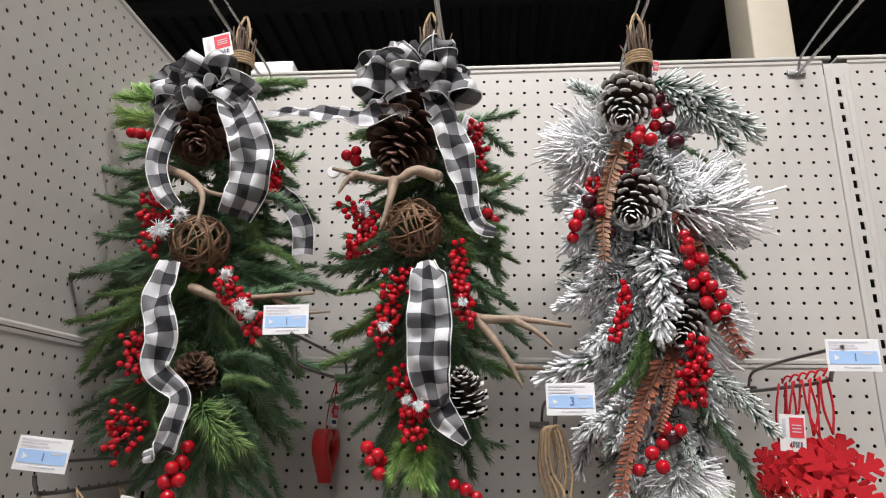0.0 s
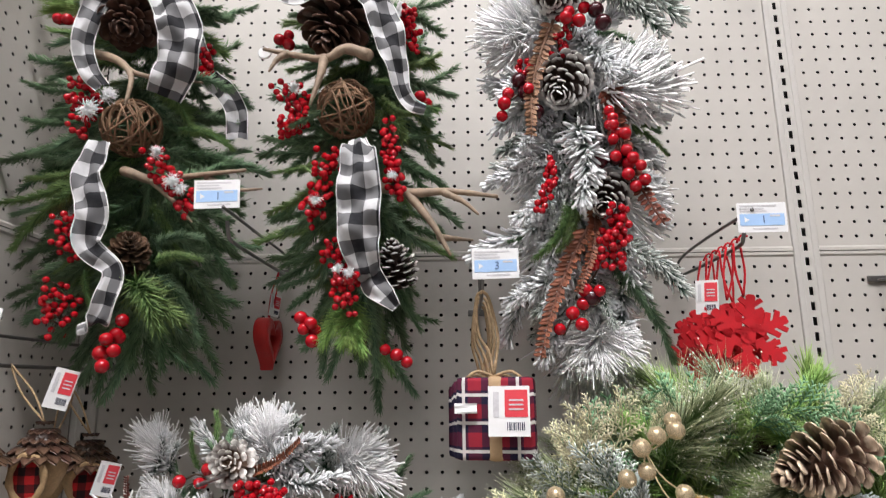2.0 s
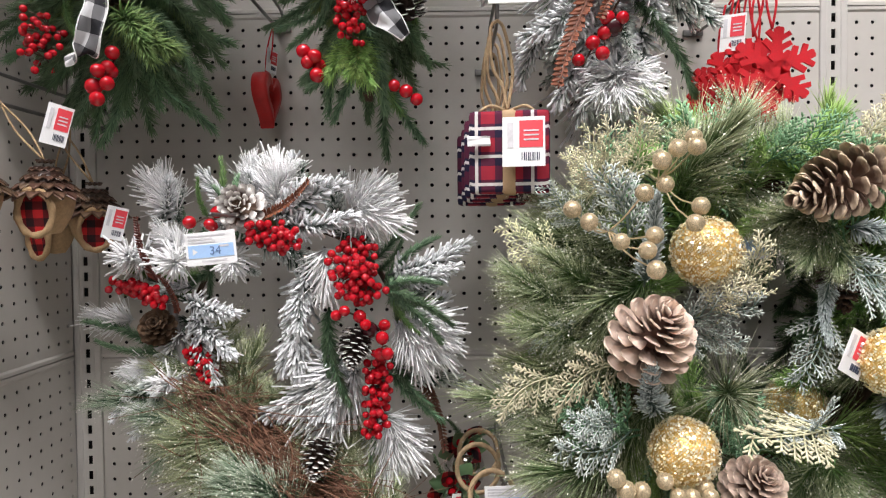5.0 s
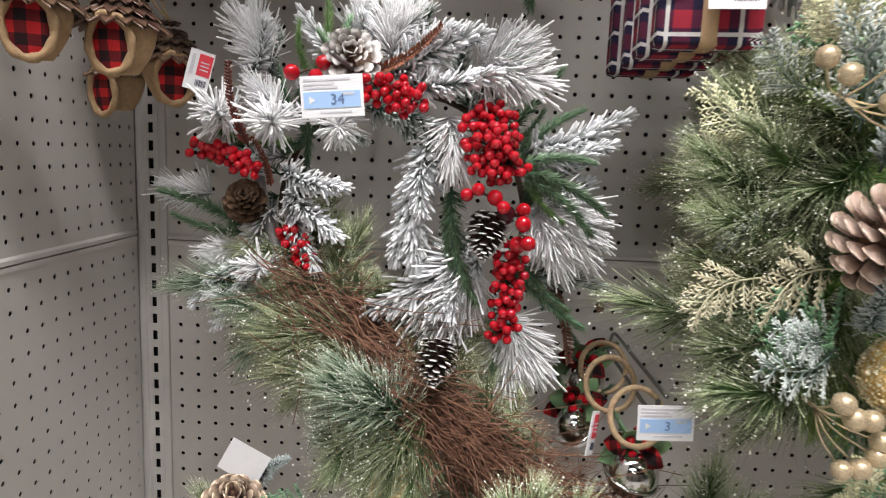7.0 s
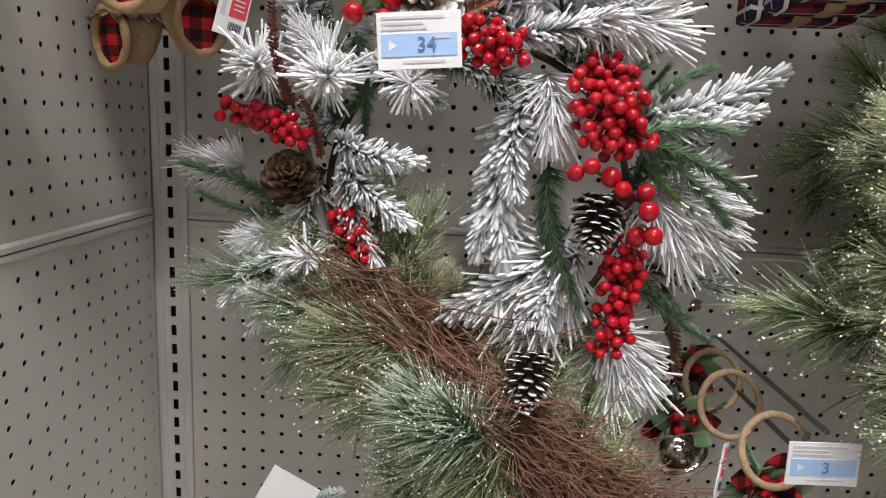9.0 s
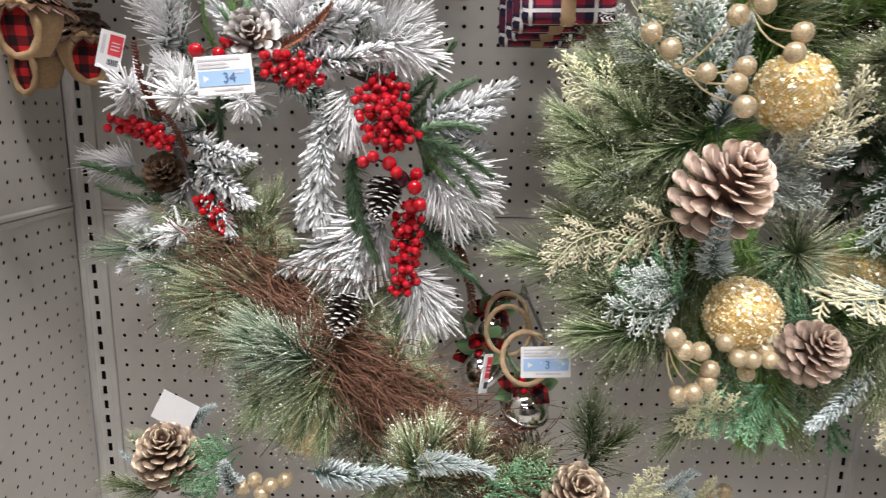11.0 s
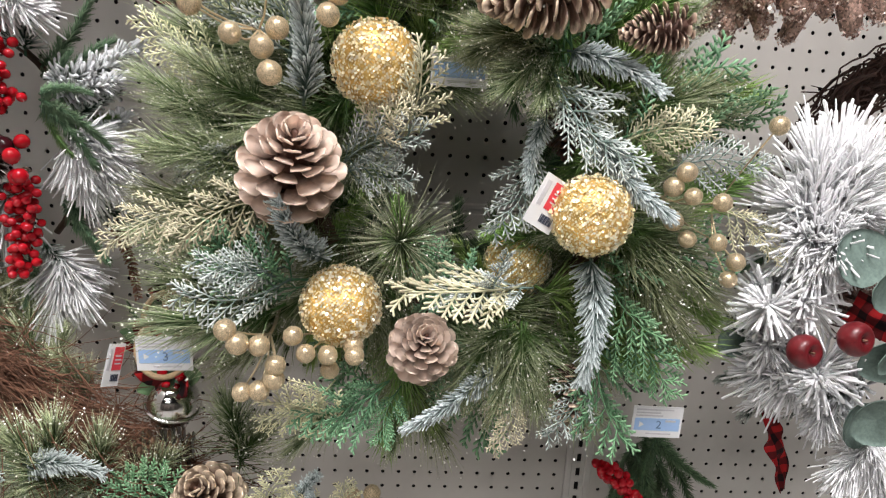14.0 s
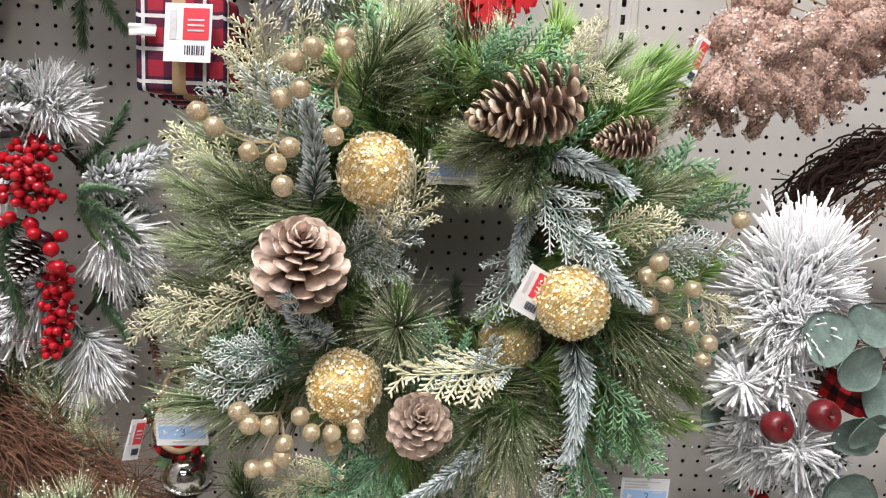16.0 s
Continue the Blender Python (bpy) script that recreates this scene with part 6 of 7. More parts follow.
hang_tag("swing_tag", (0.433, 0.735, 1.123), 0.034, 0.050, pose(0, 0, 0, 0, 28, 20), "white swing ticket with red block on a gold wreath")

# grapevine wreath with white pine, eucalyptus and apples
wreath = thing("wreath", "dark grapevine wreath with white pine, eucalyptus and apples", "wreath", (0.93, 0.95, 1.1), "wreaths")
GV = (0.975, 1.10)
twig_ring(wreath, GV, 0.165, 0.945, 0, 360, 1500, 0.031, M_twig_dark, 71, 0.0019, 0.35)
twig_ring(wreath, (1.03, 1.10), 0.13, 0.96, 60, 220, 200, 0.018, M_twig, 72, 0.0013, 0.4)
sprigs(wreath, "burst", [
    (0.792, 0.85, 1.071, 0.679, 0.78, 1.114), (0.791, 0.85, 1.078, 0.707, 0.79, 1.176), (0.789, 0.84, 1.073, 0.682, 0.76, 1.056), (0.787, 0.84, 1.066, 0.72, 0.76, 1.013),
    (0.798, 0.85, 1.078, 0.743, 0.8, 1.189), (0.798, 0.85, 1.078, 0.815, 0.8, 1.149), (0.793, 0.84, 1.073, 0.815, 0.78, 1.101), (0.792, 0.84, 1.077, 0.771, 0.78, 1.174),
    (0.78, 0.83, 1.072, 0.728, 0.74, 1.045)], 1.08)
sprigs(wreath, "knob", [
    (0.735, 0.84, 0.986, 0.664, 0.74, 0.999), (0.771, 0.84, 0.98, 0.713, 0.75, 1), (0.82, 0.85, 0.889, 0.748, 0.76, 0.909), (0.76, 0.86, 0.936, 0.696, 0.78, 0.938)])
sprigs(wreath, "burst", [
    (0.794, 0.86, 0.907, 0.701, 0.82, 0.899), (0.831, 0.84, 0.872, 0.779, 0.78, 0.83), (0.859, 0.8, 0.834, 0.781, 0.76, 0.785), (0.859, 0.8, 0.834, 0.85, 0.76, 0.756),
    (0.802, 0.84, 0.9, 0.683, 0.82, 0.898), (0.804, 0.84, 0.885, 0.711, 0.82, 0.853)])
sprigs(wreath, "flock", [(0.785, 0.85, 0.926, 0.691, 0.8, 0.957), (0.76, 0.85, 0.998, 0.685, 0.8, 0.998), (0.838, 0.85, 0.913, 0.809, 0.8, 0.848), (0.853, 0.82, 0.888, 0.745, 0.78, 0.893)])
sprigs(wreath, "flockg", [(0.817, 0.88, 0.93, 0.706, 0.85, 0.923), (0.85, 0.88, 0.868, 0.785, 0.85, 0.827), (0.80, 0.90, 0.92, 0.72, 0.90, 0.85), (0.84, 0.90, 0.90, 0.76, 0.90, 0.80), (0.78, 0.90, 0.98, 0.70, 0.90, 0.93)])
sprigs(wreath, "firsoft", [(0.82, 0.92, 0.95, 0.73, 0.92, 0.89), (0.86, 0.92, 0.88, 0.80, 0.92, 0.79), (0.90, 0.92, 0.86, 0.88, 0.91, 0.76), (0.80, 0.92, 1.02, 0.72, 0.92, 0.98)])


def round_leaf(parent, at, r, nrm, seed):
    """A broad eucalyptus leaf, slightly cupped, with a midrib fold."""
    q = np.random.default_rng(seed)
    g = Geo()
    rings, seg = 5, 18
    top = [(0, 0, 0)]
    for i in range(1, rings + 1):
        for j in range(seg):
            a = 2 * math.pi * j / seg
            rr = r * i / rings * (1 + 0.05 * math.sin(3 * a + seed)) * (1.18 if math.cos(a) > 0 else 1.0) ** abs(math.cos(a))
            x, y = rr * math.cos(a), rr * math.sin(a) * 0.86
            top.append((x, y, 0.14 * (x * x + y * y) / r + 0.10 * abs(y) * (1 - abs(y) / r * 0.6)))
    k = len(top)
    v = np.array(top + [(x, y, z - 0.0012) for x, y, z in top])
    f = [(0, 1 + j, 1 + (j + 1) % seg) for j in range(seg)]
    for i in range(rings - 1):
        for j in range(seg):
            b, c = 1 + i * seg, 1 + (j + 1) % seg + i * seg
            f.append((b + j, b + j + seg, c + seg, c))
    f = f + [tuple(k + i for i in t[::-1]) for t in f]
    b = 1 + (rings - 1) * seg
    f += [(b + j, b + (j + 1) % seg, k + b + (j + 1) % seg, k + b + j) for j in range(seg)]
    g.add(v, f)
    rot = Vector(nrm).to_track_quat("Z", "Y").to_matrix().to_4x4()
    place("eucalyptus_leaf", g.mesh("eucalyptus_leaf", M_euc), parent, pose(*at) @ rot @ Matrix.Rotation(q.uniform(0, 6), 4, "Z"), "broad grey green eucalyptus leaf")


for i, (p, r) in enumerate((((0.764, 0.75, 1.054), 0.031), ((0.8, 0.745, 1.022), 0.030), ((0.818, 0.76, 0.938), 0.027), ((0.811, 0.765, 0.862), 0.027), ((0.82, 0.77, 1.066), 0.026),
                            ((0.809, 0.74, 0.881), 0.028), ((0.823, 0.75, 0.951), 0.026), ((0.7, 0.84, 0.93), 0.022), ((0.847, 0.76, 0.979), 0.030))):
    round_leaf(wreath, p, r, (0.35 * math.sin(i * 2.3), -1, 0.45 * math.cos(i * 1.7)), i)
for p in ((0.708, 0.732, 0.958), (0.748, 0.718, 0.978)):
    g = Geo()
    v = []
    for i, t in enumerate(np.linspace(0.0, math.pi, 14)):
        rr = 0.0170 * math.sin(t) * (1 + 0.10 * math.cos(t)) + 0.0004
        z = 0.0165 * math.cos(t) * (1 - 0.62 * math.exp(-(rr / 0.0075) ** 2))
        v += [(rr * math.cos(a), rr * math.sin(a), z) for a in np.arange(18) * math.pi / 9]
    g.add(v, [(i * 18 + j, (i + 1) * 18 + j, (i + 1) * 18 + (j + 1) % 18, i * 18 + (j + 1) % 18) for i in range(13) for j in range(18)])
    apple = place("apple", g.mesh("apple", M_apple), wreath, pose(*p, 80, 0, 20), "small dull red apple")
    g = Geo()
    tube(g, [(0, 0, 0.005), (0.001, 0, 0.012)], 0.0011, 6)
    place("stalk", g.mesh("stalk", M_twig), apple, pose(*p, 80, 0, 20))
ribbon(wreath, "check_ribbon", [(0.801, 0.8, 0.989), (0.819, 0.775, 0.979), (0.85, 0.77, 0.969), (0.899, 0.78, 0.96)], 0.038, M_check_red, [(0, 0.2, 1), (0, 0.2, 1), (0, 0.2, 1), (0, 0.2, 1)], 24, False, "red and black check ribbon")
ribbon(wreath, "check_ribbon", [(0.773, 0.86, 0.865), (0.77, 0.855, 0.821), (0.793, 0.86, 0.769), (0.806, 0.86, 0.718)], [0.028, 0.032, 0.03, 0.012], M_check_red, [(1, 0.5, 0), (1, 0.7, 0), (1, 0.4, 0), (1, 0.6, 0)], 24, False, "red and black check ribbon tail")
ribbon(wreath, "check_ribbon", [(1.037, 0.86, 0.694), (0.926, 0.82, 0.709), (0.866, 0.81, 0.688), (0.834, 0.83, 0.673)], [0.05, 0.06, 0.06, 0.04], M_check_red, [(0, 0.3, 1), (0.2, 0.3, 1), (0.2, 0.3, 1), (0, 0.3, 1)], 24, False, "red and black check ribbon")

# low swag at the foot of the wall
swag = thing("swag", "low green swag with check ribbon and red sequin string", "swag", (0.58, 0.9, 0.62), SWAG)
top_bundle(swag, (0.65, 0.93, 0.648), 8)
sprigs(swag, "fir", [
    (0.65, 0.92, 0.688, 0.572, 0.88, 0.668), (0.649, 0.92, 0.707, 0.672, 0.88, 0.60), (0.634, 0.93, 0.728, 0.672, 0.9, 0.62), (0.62, 0.91, 0.662, 0.57, 0.87, 0.608),
    (0.66, 0.93, 0.742, 0.641, 0.9, 0.665), (0.66, 0.92, 0.671, 0.692, 0.89, 0.554), (0.999, 0.9, 0.566, 1.045, 0.87, 0.597), (1.002, 0.9, 0.546, 1.035, 0.87, 0.541)])
sprigs(swag, "firlight", [(0.622, 0.9, 0.693, 0.563, 0.86, 0.648), (0.633, 0.9, 0.658, 0.59, 0.86, 0.612)])
berries(swag, M_red, (0.568, 0.88, 0.738), (0.604, 0.87, 0.711), 22, 0.012, 0.006, "string of shiny red beads")
berries(swag, M_red, (0.604, 0.87, 0.711), (0.646, 0.87, 0.648), 30, 0.011, 0.006, "string of shiny red beads")
for rows, w in (([(0.429, 0.84, 0.679), (0.457, 0.83, 0.7), (0.486, 0.83, 0.7), (0.529, 0.84, 0.672), (0.566, 0.85, 0.656)], 0.026), ([(0.594, 0.83, 0.671), (0.618, 0.83, 0.653), (0.659, 0.84, 0.623)], 0.03),
                ([(0.781, 0.85, 0.658), (0.81, 0.84, 0.645), (0.849, 0.84, 0.621), (0.91, 0.86, 0.611)], 0.028)):
    ribbon(swag, "ribbon_tail", rows, w, M_check, [(0.1, 0.5, 1)] * len(rows), 24)
fill(swag, (0.655, 0.95, 0.76), (0.648, 0.93, 0.528), 44, ["fir", "firsoft", "fir"], 0.5, 0.115, 81, 0.05, 45, 15)
fill(swag, (1.007, 0.93, 0.566), (0.994, 0.9, 0.468), 36, ["fir", "pine", "firsoft"], 1.6, 0.15, 82, a_top=120)
fill(swag, (0.813, 0.94, 0.556), (0.807, 0.92, 0.483), 22, ["fir", "pine"], 1.4, 0.12, 83, a_top=110)
fill(swag, (0.502, 0.92, 0.602), (0.496, 0.9, 0.547), 20, ["fir", "pine"], 1.4, 0.11, 84, a_top=110)
cone(swag, "cone", (0.794, 0.9, 0.561), (0.742, 0.84, 0.637), "brown pine cone")
vine_ball(swag, (0.522, 0.87, 0.606), 0.036, 9)


# ---- hooks, tickets and ornaments ----
def peg_hook(x, z, length, arm=None, label="dark steel double wire peg hook in the wall", mat=None):
    """A wall plate, a stock prong with an upturned end and a straight ticket arm above it."""
    mat = mat or M_wire
    h = thing("peg_hook", label, "hook", (x, BACK, z), "peg hooks")
    g = Geo()
    box(g, x - 0.016, x + 0.016, BACK - 0.006, BACK - 0.001, z - 0.004, z + 0.006, 0.001)
    for s in (-1, 1):
        tube(g, [(x + s * 0.0127, BACK + 0.01, z + 0.002), (x + s * 0.0127, BACK - 0.004, z + 0.002)], 0.0022, 6)
    part("back_plate", g, mat, h)
    g = Geo()
    y1 = BACK - length
    tube(g, smooth_path([(x, BACK - 0.004, z - 0.002), (x, BACK - 0.03, z - 0.004), (x, (BACK + y1) / 2, z - 0.006), (x, y1 + 0.02, z - 0.006), (x, y1, z + 0.002), (x, y1 - 0.006, z + 0.016)], 24), 0.0027, 7)
    part("prong", g, mat, h)
    if arm:
        g = Geo()
        ya = BACK - arm
        tube(g, smooth_path([(x + 0.004, BACK - 0.004, z + 0.006), (x + 0.004, BACK - 0.03, z + 0.026), (x, (BACK + ya) / 2, z + 0.030), (x, ya + 0.01, z + 0.030), (x, ya, z + 0.030)], 20), 0.0024, 7)
        part("ticket_arm", g, mat, h)
    return h


def digits(text, size, mat):
    cu = bpy.data.curves.new("digits", "FONT")
    cu.body, cu.size, cu.extrude = text, size, 0.0001
    tmp = bpy.data.objects.new("digits", cu)
    me = bpy.data.meshes.new_from_object(tmp)
    bpy.data.objects.remove(tmp)
    me.materials.clear()
    me.materials.append(mat)
    return me


def price_tag(centre, text, tilt=0.0, turn=0.0, lean=0.0, w=0.058, h=0.038):
    """A clear pocket with a white card: grey print, a pale blue band, an arrow and the price."""
    t = thing("price_tag", "white price ticket with pale blue band on a hook arm", "price tag", centre, "price tickets")
    m = pose(*centre, lean, tilt, turn)
    g = Geo()
    box(g, -w / 2, w / 2, 0, 0.0014, -h / 2, h / 2, 0.0005)
    place("card", g.mesh("card", M_card, False), t, m)
    g = Geo()
    box(g, -w * 0.45, w * 0.45, -0.0006, 0.0002, -h * 0.27, h * 0.12)
    place("blue_band", g.mesh("blue_band", M_blue, False), t, m, "pale blue printed band")
    g = Geo()
    for z, a, b in ((0.40, -0.44, 0.30), (0.30, -0.44, 0.05), (0.21, -0.44, 0.10), (-0.37, -0.2, 0.30)):
        box(g, w * a, w * b, -0.0005, 0.0002, h * (z - 0.025), h * (z + 0.025))
    box(g, w * 0.16, w * 0.36, -0.0010, -0.0004, h * 0.02, h * 0.08)
    place("print_line", g.mesh("print_line", M_grey_ink, False), t, m)
    g = Geo()
    g.add([(-w * 0.36, -0.0009, -h * 0.17), (-w * 0.26, -0.0009, -h * 0.08), (-w * 0.36, -0.0009, h * 0.02)], [(0, 1, 2)])
    place("arrow", g.mesh("arrow", M_card, False), t, m)
    if text:
        place("price_figure", digits(text, h * 0.36, M_figure), t, m @ pose(-w * 0.03, -0.0012, -h * 0.19, 90, 0, 0), "printed price figure")
    return t


for x, z, ln, arm, mat in ((-0.458, 2.119, 0.30, None, M_bright_wire), (-0.11, 2.119, 0.30, None, M_bright_wire), (0.215, 2.119, 0.30, None, M_bright_wire), (0.538, 2.119, 0.30, None, M_bright_wire)):
    peg_hook(x, z, ln, 0.33, "bright wire double hook at the top of the wall", mat)
peg_hook(-0.279, 1.560, 0.29, 0.31)
peg_hook(0.049, 1.486, 0.28, 0.305)
peg_hook(0.384, 1.545, 0.28, 0.31)
peg_hook(-0.563, 1.402, 0.34, 0.36)
peg_hook(0.058, 0.902, 0.25, 0.28)
peg_hook(-0.285, 1.225, 0.27, 0.315)
peg_hook(0.60, 0.85, 0.22, 0.27)
peg_hook(0.36, 1.20, 0.24, 0.27)
peg_hook(0.945, 1.376, 0.26, None)
peg_hook(0.72, 1.5358, 0.10, None)
price_tag((-0.289, 0.772, 1.608), "1", -2, 4)
price_tag((0.065, 0.772, 1.512), "3", -1, 0)
price_tag((0.395, 0.77, 1.565), "1", 1, -6)
price_tag((-0.546, 0.72, 1.442), "1", 6, 14)
price_tag((-0.283, 0.76, 1.216), "34", -5, 0)
price_tag((0.059, 0.8, 0.904), "3", -2, 0)
price_tag((0.6, 0.8, 0.841), "2", 1, 0)
price_tag((0.352, 0.82, 1.214), "", 0, 0)

# red heart
heart = thing("heart_ornament", "red painted wooden heart ornament on a red string", "ornament", (-0.29, 1.03, 1.486))
g = Geo()
n = 40
out = [(0.0026 * 16 * math.sin(t) ** 3, 0.0026 * (13 * math.cos(t) - 5 * math.cos(2 * t) - 2 * math.cos(3 * t) - math.cos(4 * t))) for t in np.linspace(0, 2 * math.pi, n + 1)[:-1]]
for k, (sc, y) in enumerate(((0.55, -0.011), (1.0, -0.011), (1.04, -0.009), (1.04, 0.009), (1.0, 0.011), (0.55, 0.011))):
    g.add([(x * sc, y, z * sc * 1.05) for x, z in out], [], 0)
g.f = [(k * n + j, k * n + (j + 1) % n, ((k + 1) % 6) * n + (j + 1) % n, ((k + 1) % 6) * n + j) for k in range(6) for j in range(n)]
place("heart", g.mesh("heart", M_red_wood), heart, pose(-0.291, 1.03, 1.442, 0, 0, 88))
g = Geo()
a, b = vec(-0.293, 1.03, 1.471), vec(-0.279, 1.03, 1.554)
for s in (-1, 1):
    tube(g, smooth_path([a, (a + b) / 2 + vec(0.004 * s, 0, 0), b], 8), 0.0011, 5)
part("string", g, M_felt, heart, "red cord")
hang_tag("swing_tag", (-0.287, 1.025, 1.517), 0.022, 0.036, pose(0, 0, 0, 0, 8, 60), "small white ticket on a heart ornament")

# plaid parcel ornaments, one behind the other on a hook
for k in range(4):
    gy = 0.79 + 0.046 * k
    cx, cz = 0.061 - 0.004 * k, 1.326 - 0.003 * k
    gift = thing("parcel_ornament", "red and navy plaid parcel ornament with kraft band", "ornament", (cx, gy, cz), "parcel ornaments")
    g = Geo()
    box(g, -0.048, 0.048, 0.0, 0.042, -0.049, 0.049, 0.006)
    me = g.mesh("parcel", M_plaid)
    uv = me.uv_layers.new(name="UVMap")
    for poly in me.polygons:
        nrm = poly.normal
        for li in poly.loop_indices:
            c = me.vertices[me.loops[li].vertex_index].co
            uv.data[li].uv = (c.y + 0.05, c.z) if abs(nrm.x) > 0.75 else (c.x, c.z - c.y if nrm.z < 0.3 else c.z + c.y)
    m = pose(cx, gy, cz, 0, 0, (-8, -4, -10, -5)[k])
    place("parcel", me, gift, m)
    g = Geo()
    box(g, -0.0115, 0.0115, -0.001, 0.043, -0.050, 0.050, 0.0075)
    place("kraft_band", g.mesh("kraft_band", M_kraft), gift, m, "kraft paper band")
    g = Geo()
    top = vec(cx, gy + 0.02, cz + 0.050)
    peg = vec(0.049, gy + 0.01, 1.482)
    for s in (-1, 1):
        tube(g, smooth_path([top, top + vec(0.005 * s, 0, 0.03), (top + peg) / 2 + vec(0.012 * s, 0, 0), peg + vec(0.008 * s, 0, -0.01), peg], 14), 0.0021, 6)
        tube(g, smooth_path([top, top + vec(0.02 * s, -0.008, 0.006), top + vec(0.034 * s, -0.01, -0.002)], 8), 0.002, 5)
    part("jute_loop", g, M_jute, gift, "jute hanging loop")
    if k == 0:
        ribbon(gift, "white_strip", [(cx - 0.049, gy - 0.003, cz + 0.012), (cx - 0.035, gy - 0.0035, cz + 0.012), (cx - 0.022, gy - 0.003, cz + 0.012)], 0.012, M_card, [(0, 0, 1)] * 3, 6, False)
hang_tag("swing_tag", (0.0525, 0.778, 1.364), 0.049, 0.058, pose(0, 0, 0, -6, 0, -8), "white swing ticket with red block on a plaid parcel")

# red felt snowflakes


def snowflake_mesh():
    """One flat shape cut from felt: six arms, each with two pairs of barbs."""
    r0, w, th = 0.052, 0.0054, 0.0022
    right = [(w, 0.0135), (w + 0.0030, 0.0165), (w, 0.0195), (w, 0.0225), (w + 0.0125, 0.0325), (w + 0.0085, 0.0375), (w, 0.0318), (w, 0.0360),
             (w + 0.0100, 0.0440), (w + 0.0060, 0.0485), (w, 0.0440), (w, r0 - 0.002), (w - 0.002, r0)]
    arm = right + [(-x, z) for x, z in right[::-1]]
    out = []
    for i in range(6):
        a = -i * math.pi / 3
        out += [(x * math.cos(a) + z * math.sin(a), -x * math.sin(a) + z * math.cos(a)) for x, z in arm[::-1]]
    bm = bmesh.new()
    face = bm.faces.new([bm.verts.new((x, -th, z)) for x, z in out])
    new_geo = bmesh.ops.extrude_face_region(bm, geom=[face])["geom"]
    bmesh.ops.translate(bm, verts=[v for v in new_geo if isinstance(v, bmesh.types.BMVert)], vec=(0, 2 * th, 0))
    bmesh.ops.recalc_face_normals(bm, faces=bm.faces[:])
    bmesh.ops.triangulate(bm, faces=[f for f in bm.faces if len(f.verts) > 4])
    me = bpy.data.meshes.new("snowflake")
    bm.to_mesh(me)
    bm.free()
    me.materials.append(M_felt)
    return me


FLAKE = snowflake_mesh()
for k in range(6):
    y = 0.825 + 0.024 * k
    c = vec(0.386 + (0, -0.012, 0.006, -0.02, -0.006, -0.016)[k], y, 1.425 - 0.002 * k)
    f = thing("snowflake_ornament", "red felt snowflake ornament on a red cord", "ornament", tuple(c), "snowflake ornaments")
    place("snowflake", FLAKE, f, pose(*c, (4, -3, 6, 0, 5, -4)[k], (8, 25, -14, 30, 3, 18)[k], (-6, 10, -12, 16, -8, 12)[k]))
    g = Geo()
    peg = vec(0.384, y, 1.541)
    a = c + vec(0, 0, 0.05)
    for s in (-1, 1):
        tube(g, smooth_path([a, (a + peg) / 2 + vec(0.006 * s, 0, 0), peg + vec(0.004 * s, 0, 0.004)], 8), 0.0016, 5)
    tube(g, smooth_path([peg + vec(0, 0, 0.004), peg + vec(0.006, -0.003, 0.014), peg + vec(0.014, -0.003, 0.012)], 6), 0.0015, 5)
    part("cord", g, M_felt, f, "red cord")
hang_tag("swing_tag", (0.335, 0.85, 1.50), 0.030, 0.045, pose(0, 0, 0, 0, 4, -40), "white swing ticket among red snowflakes")

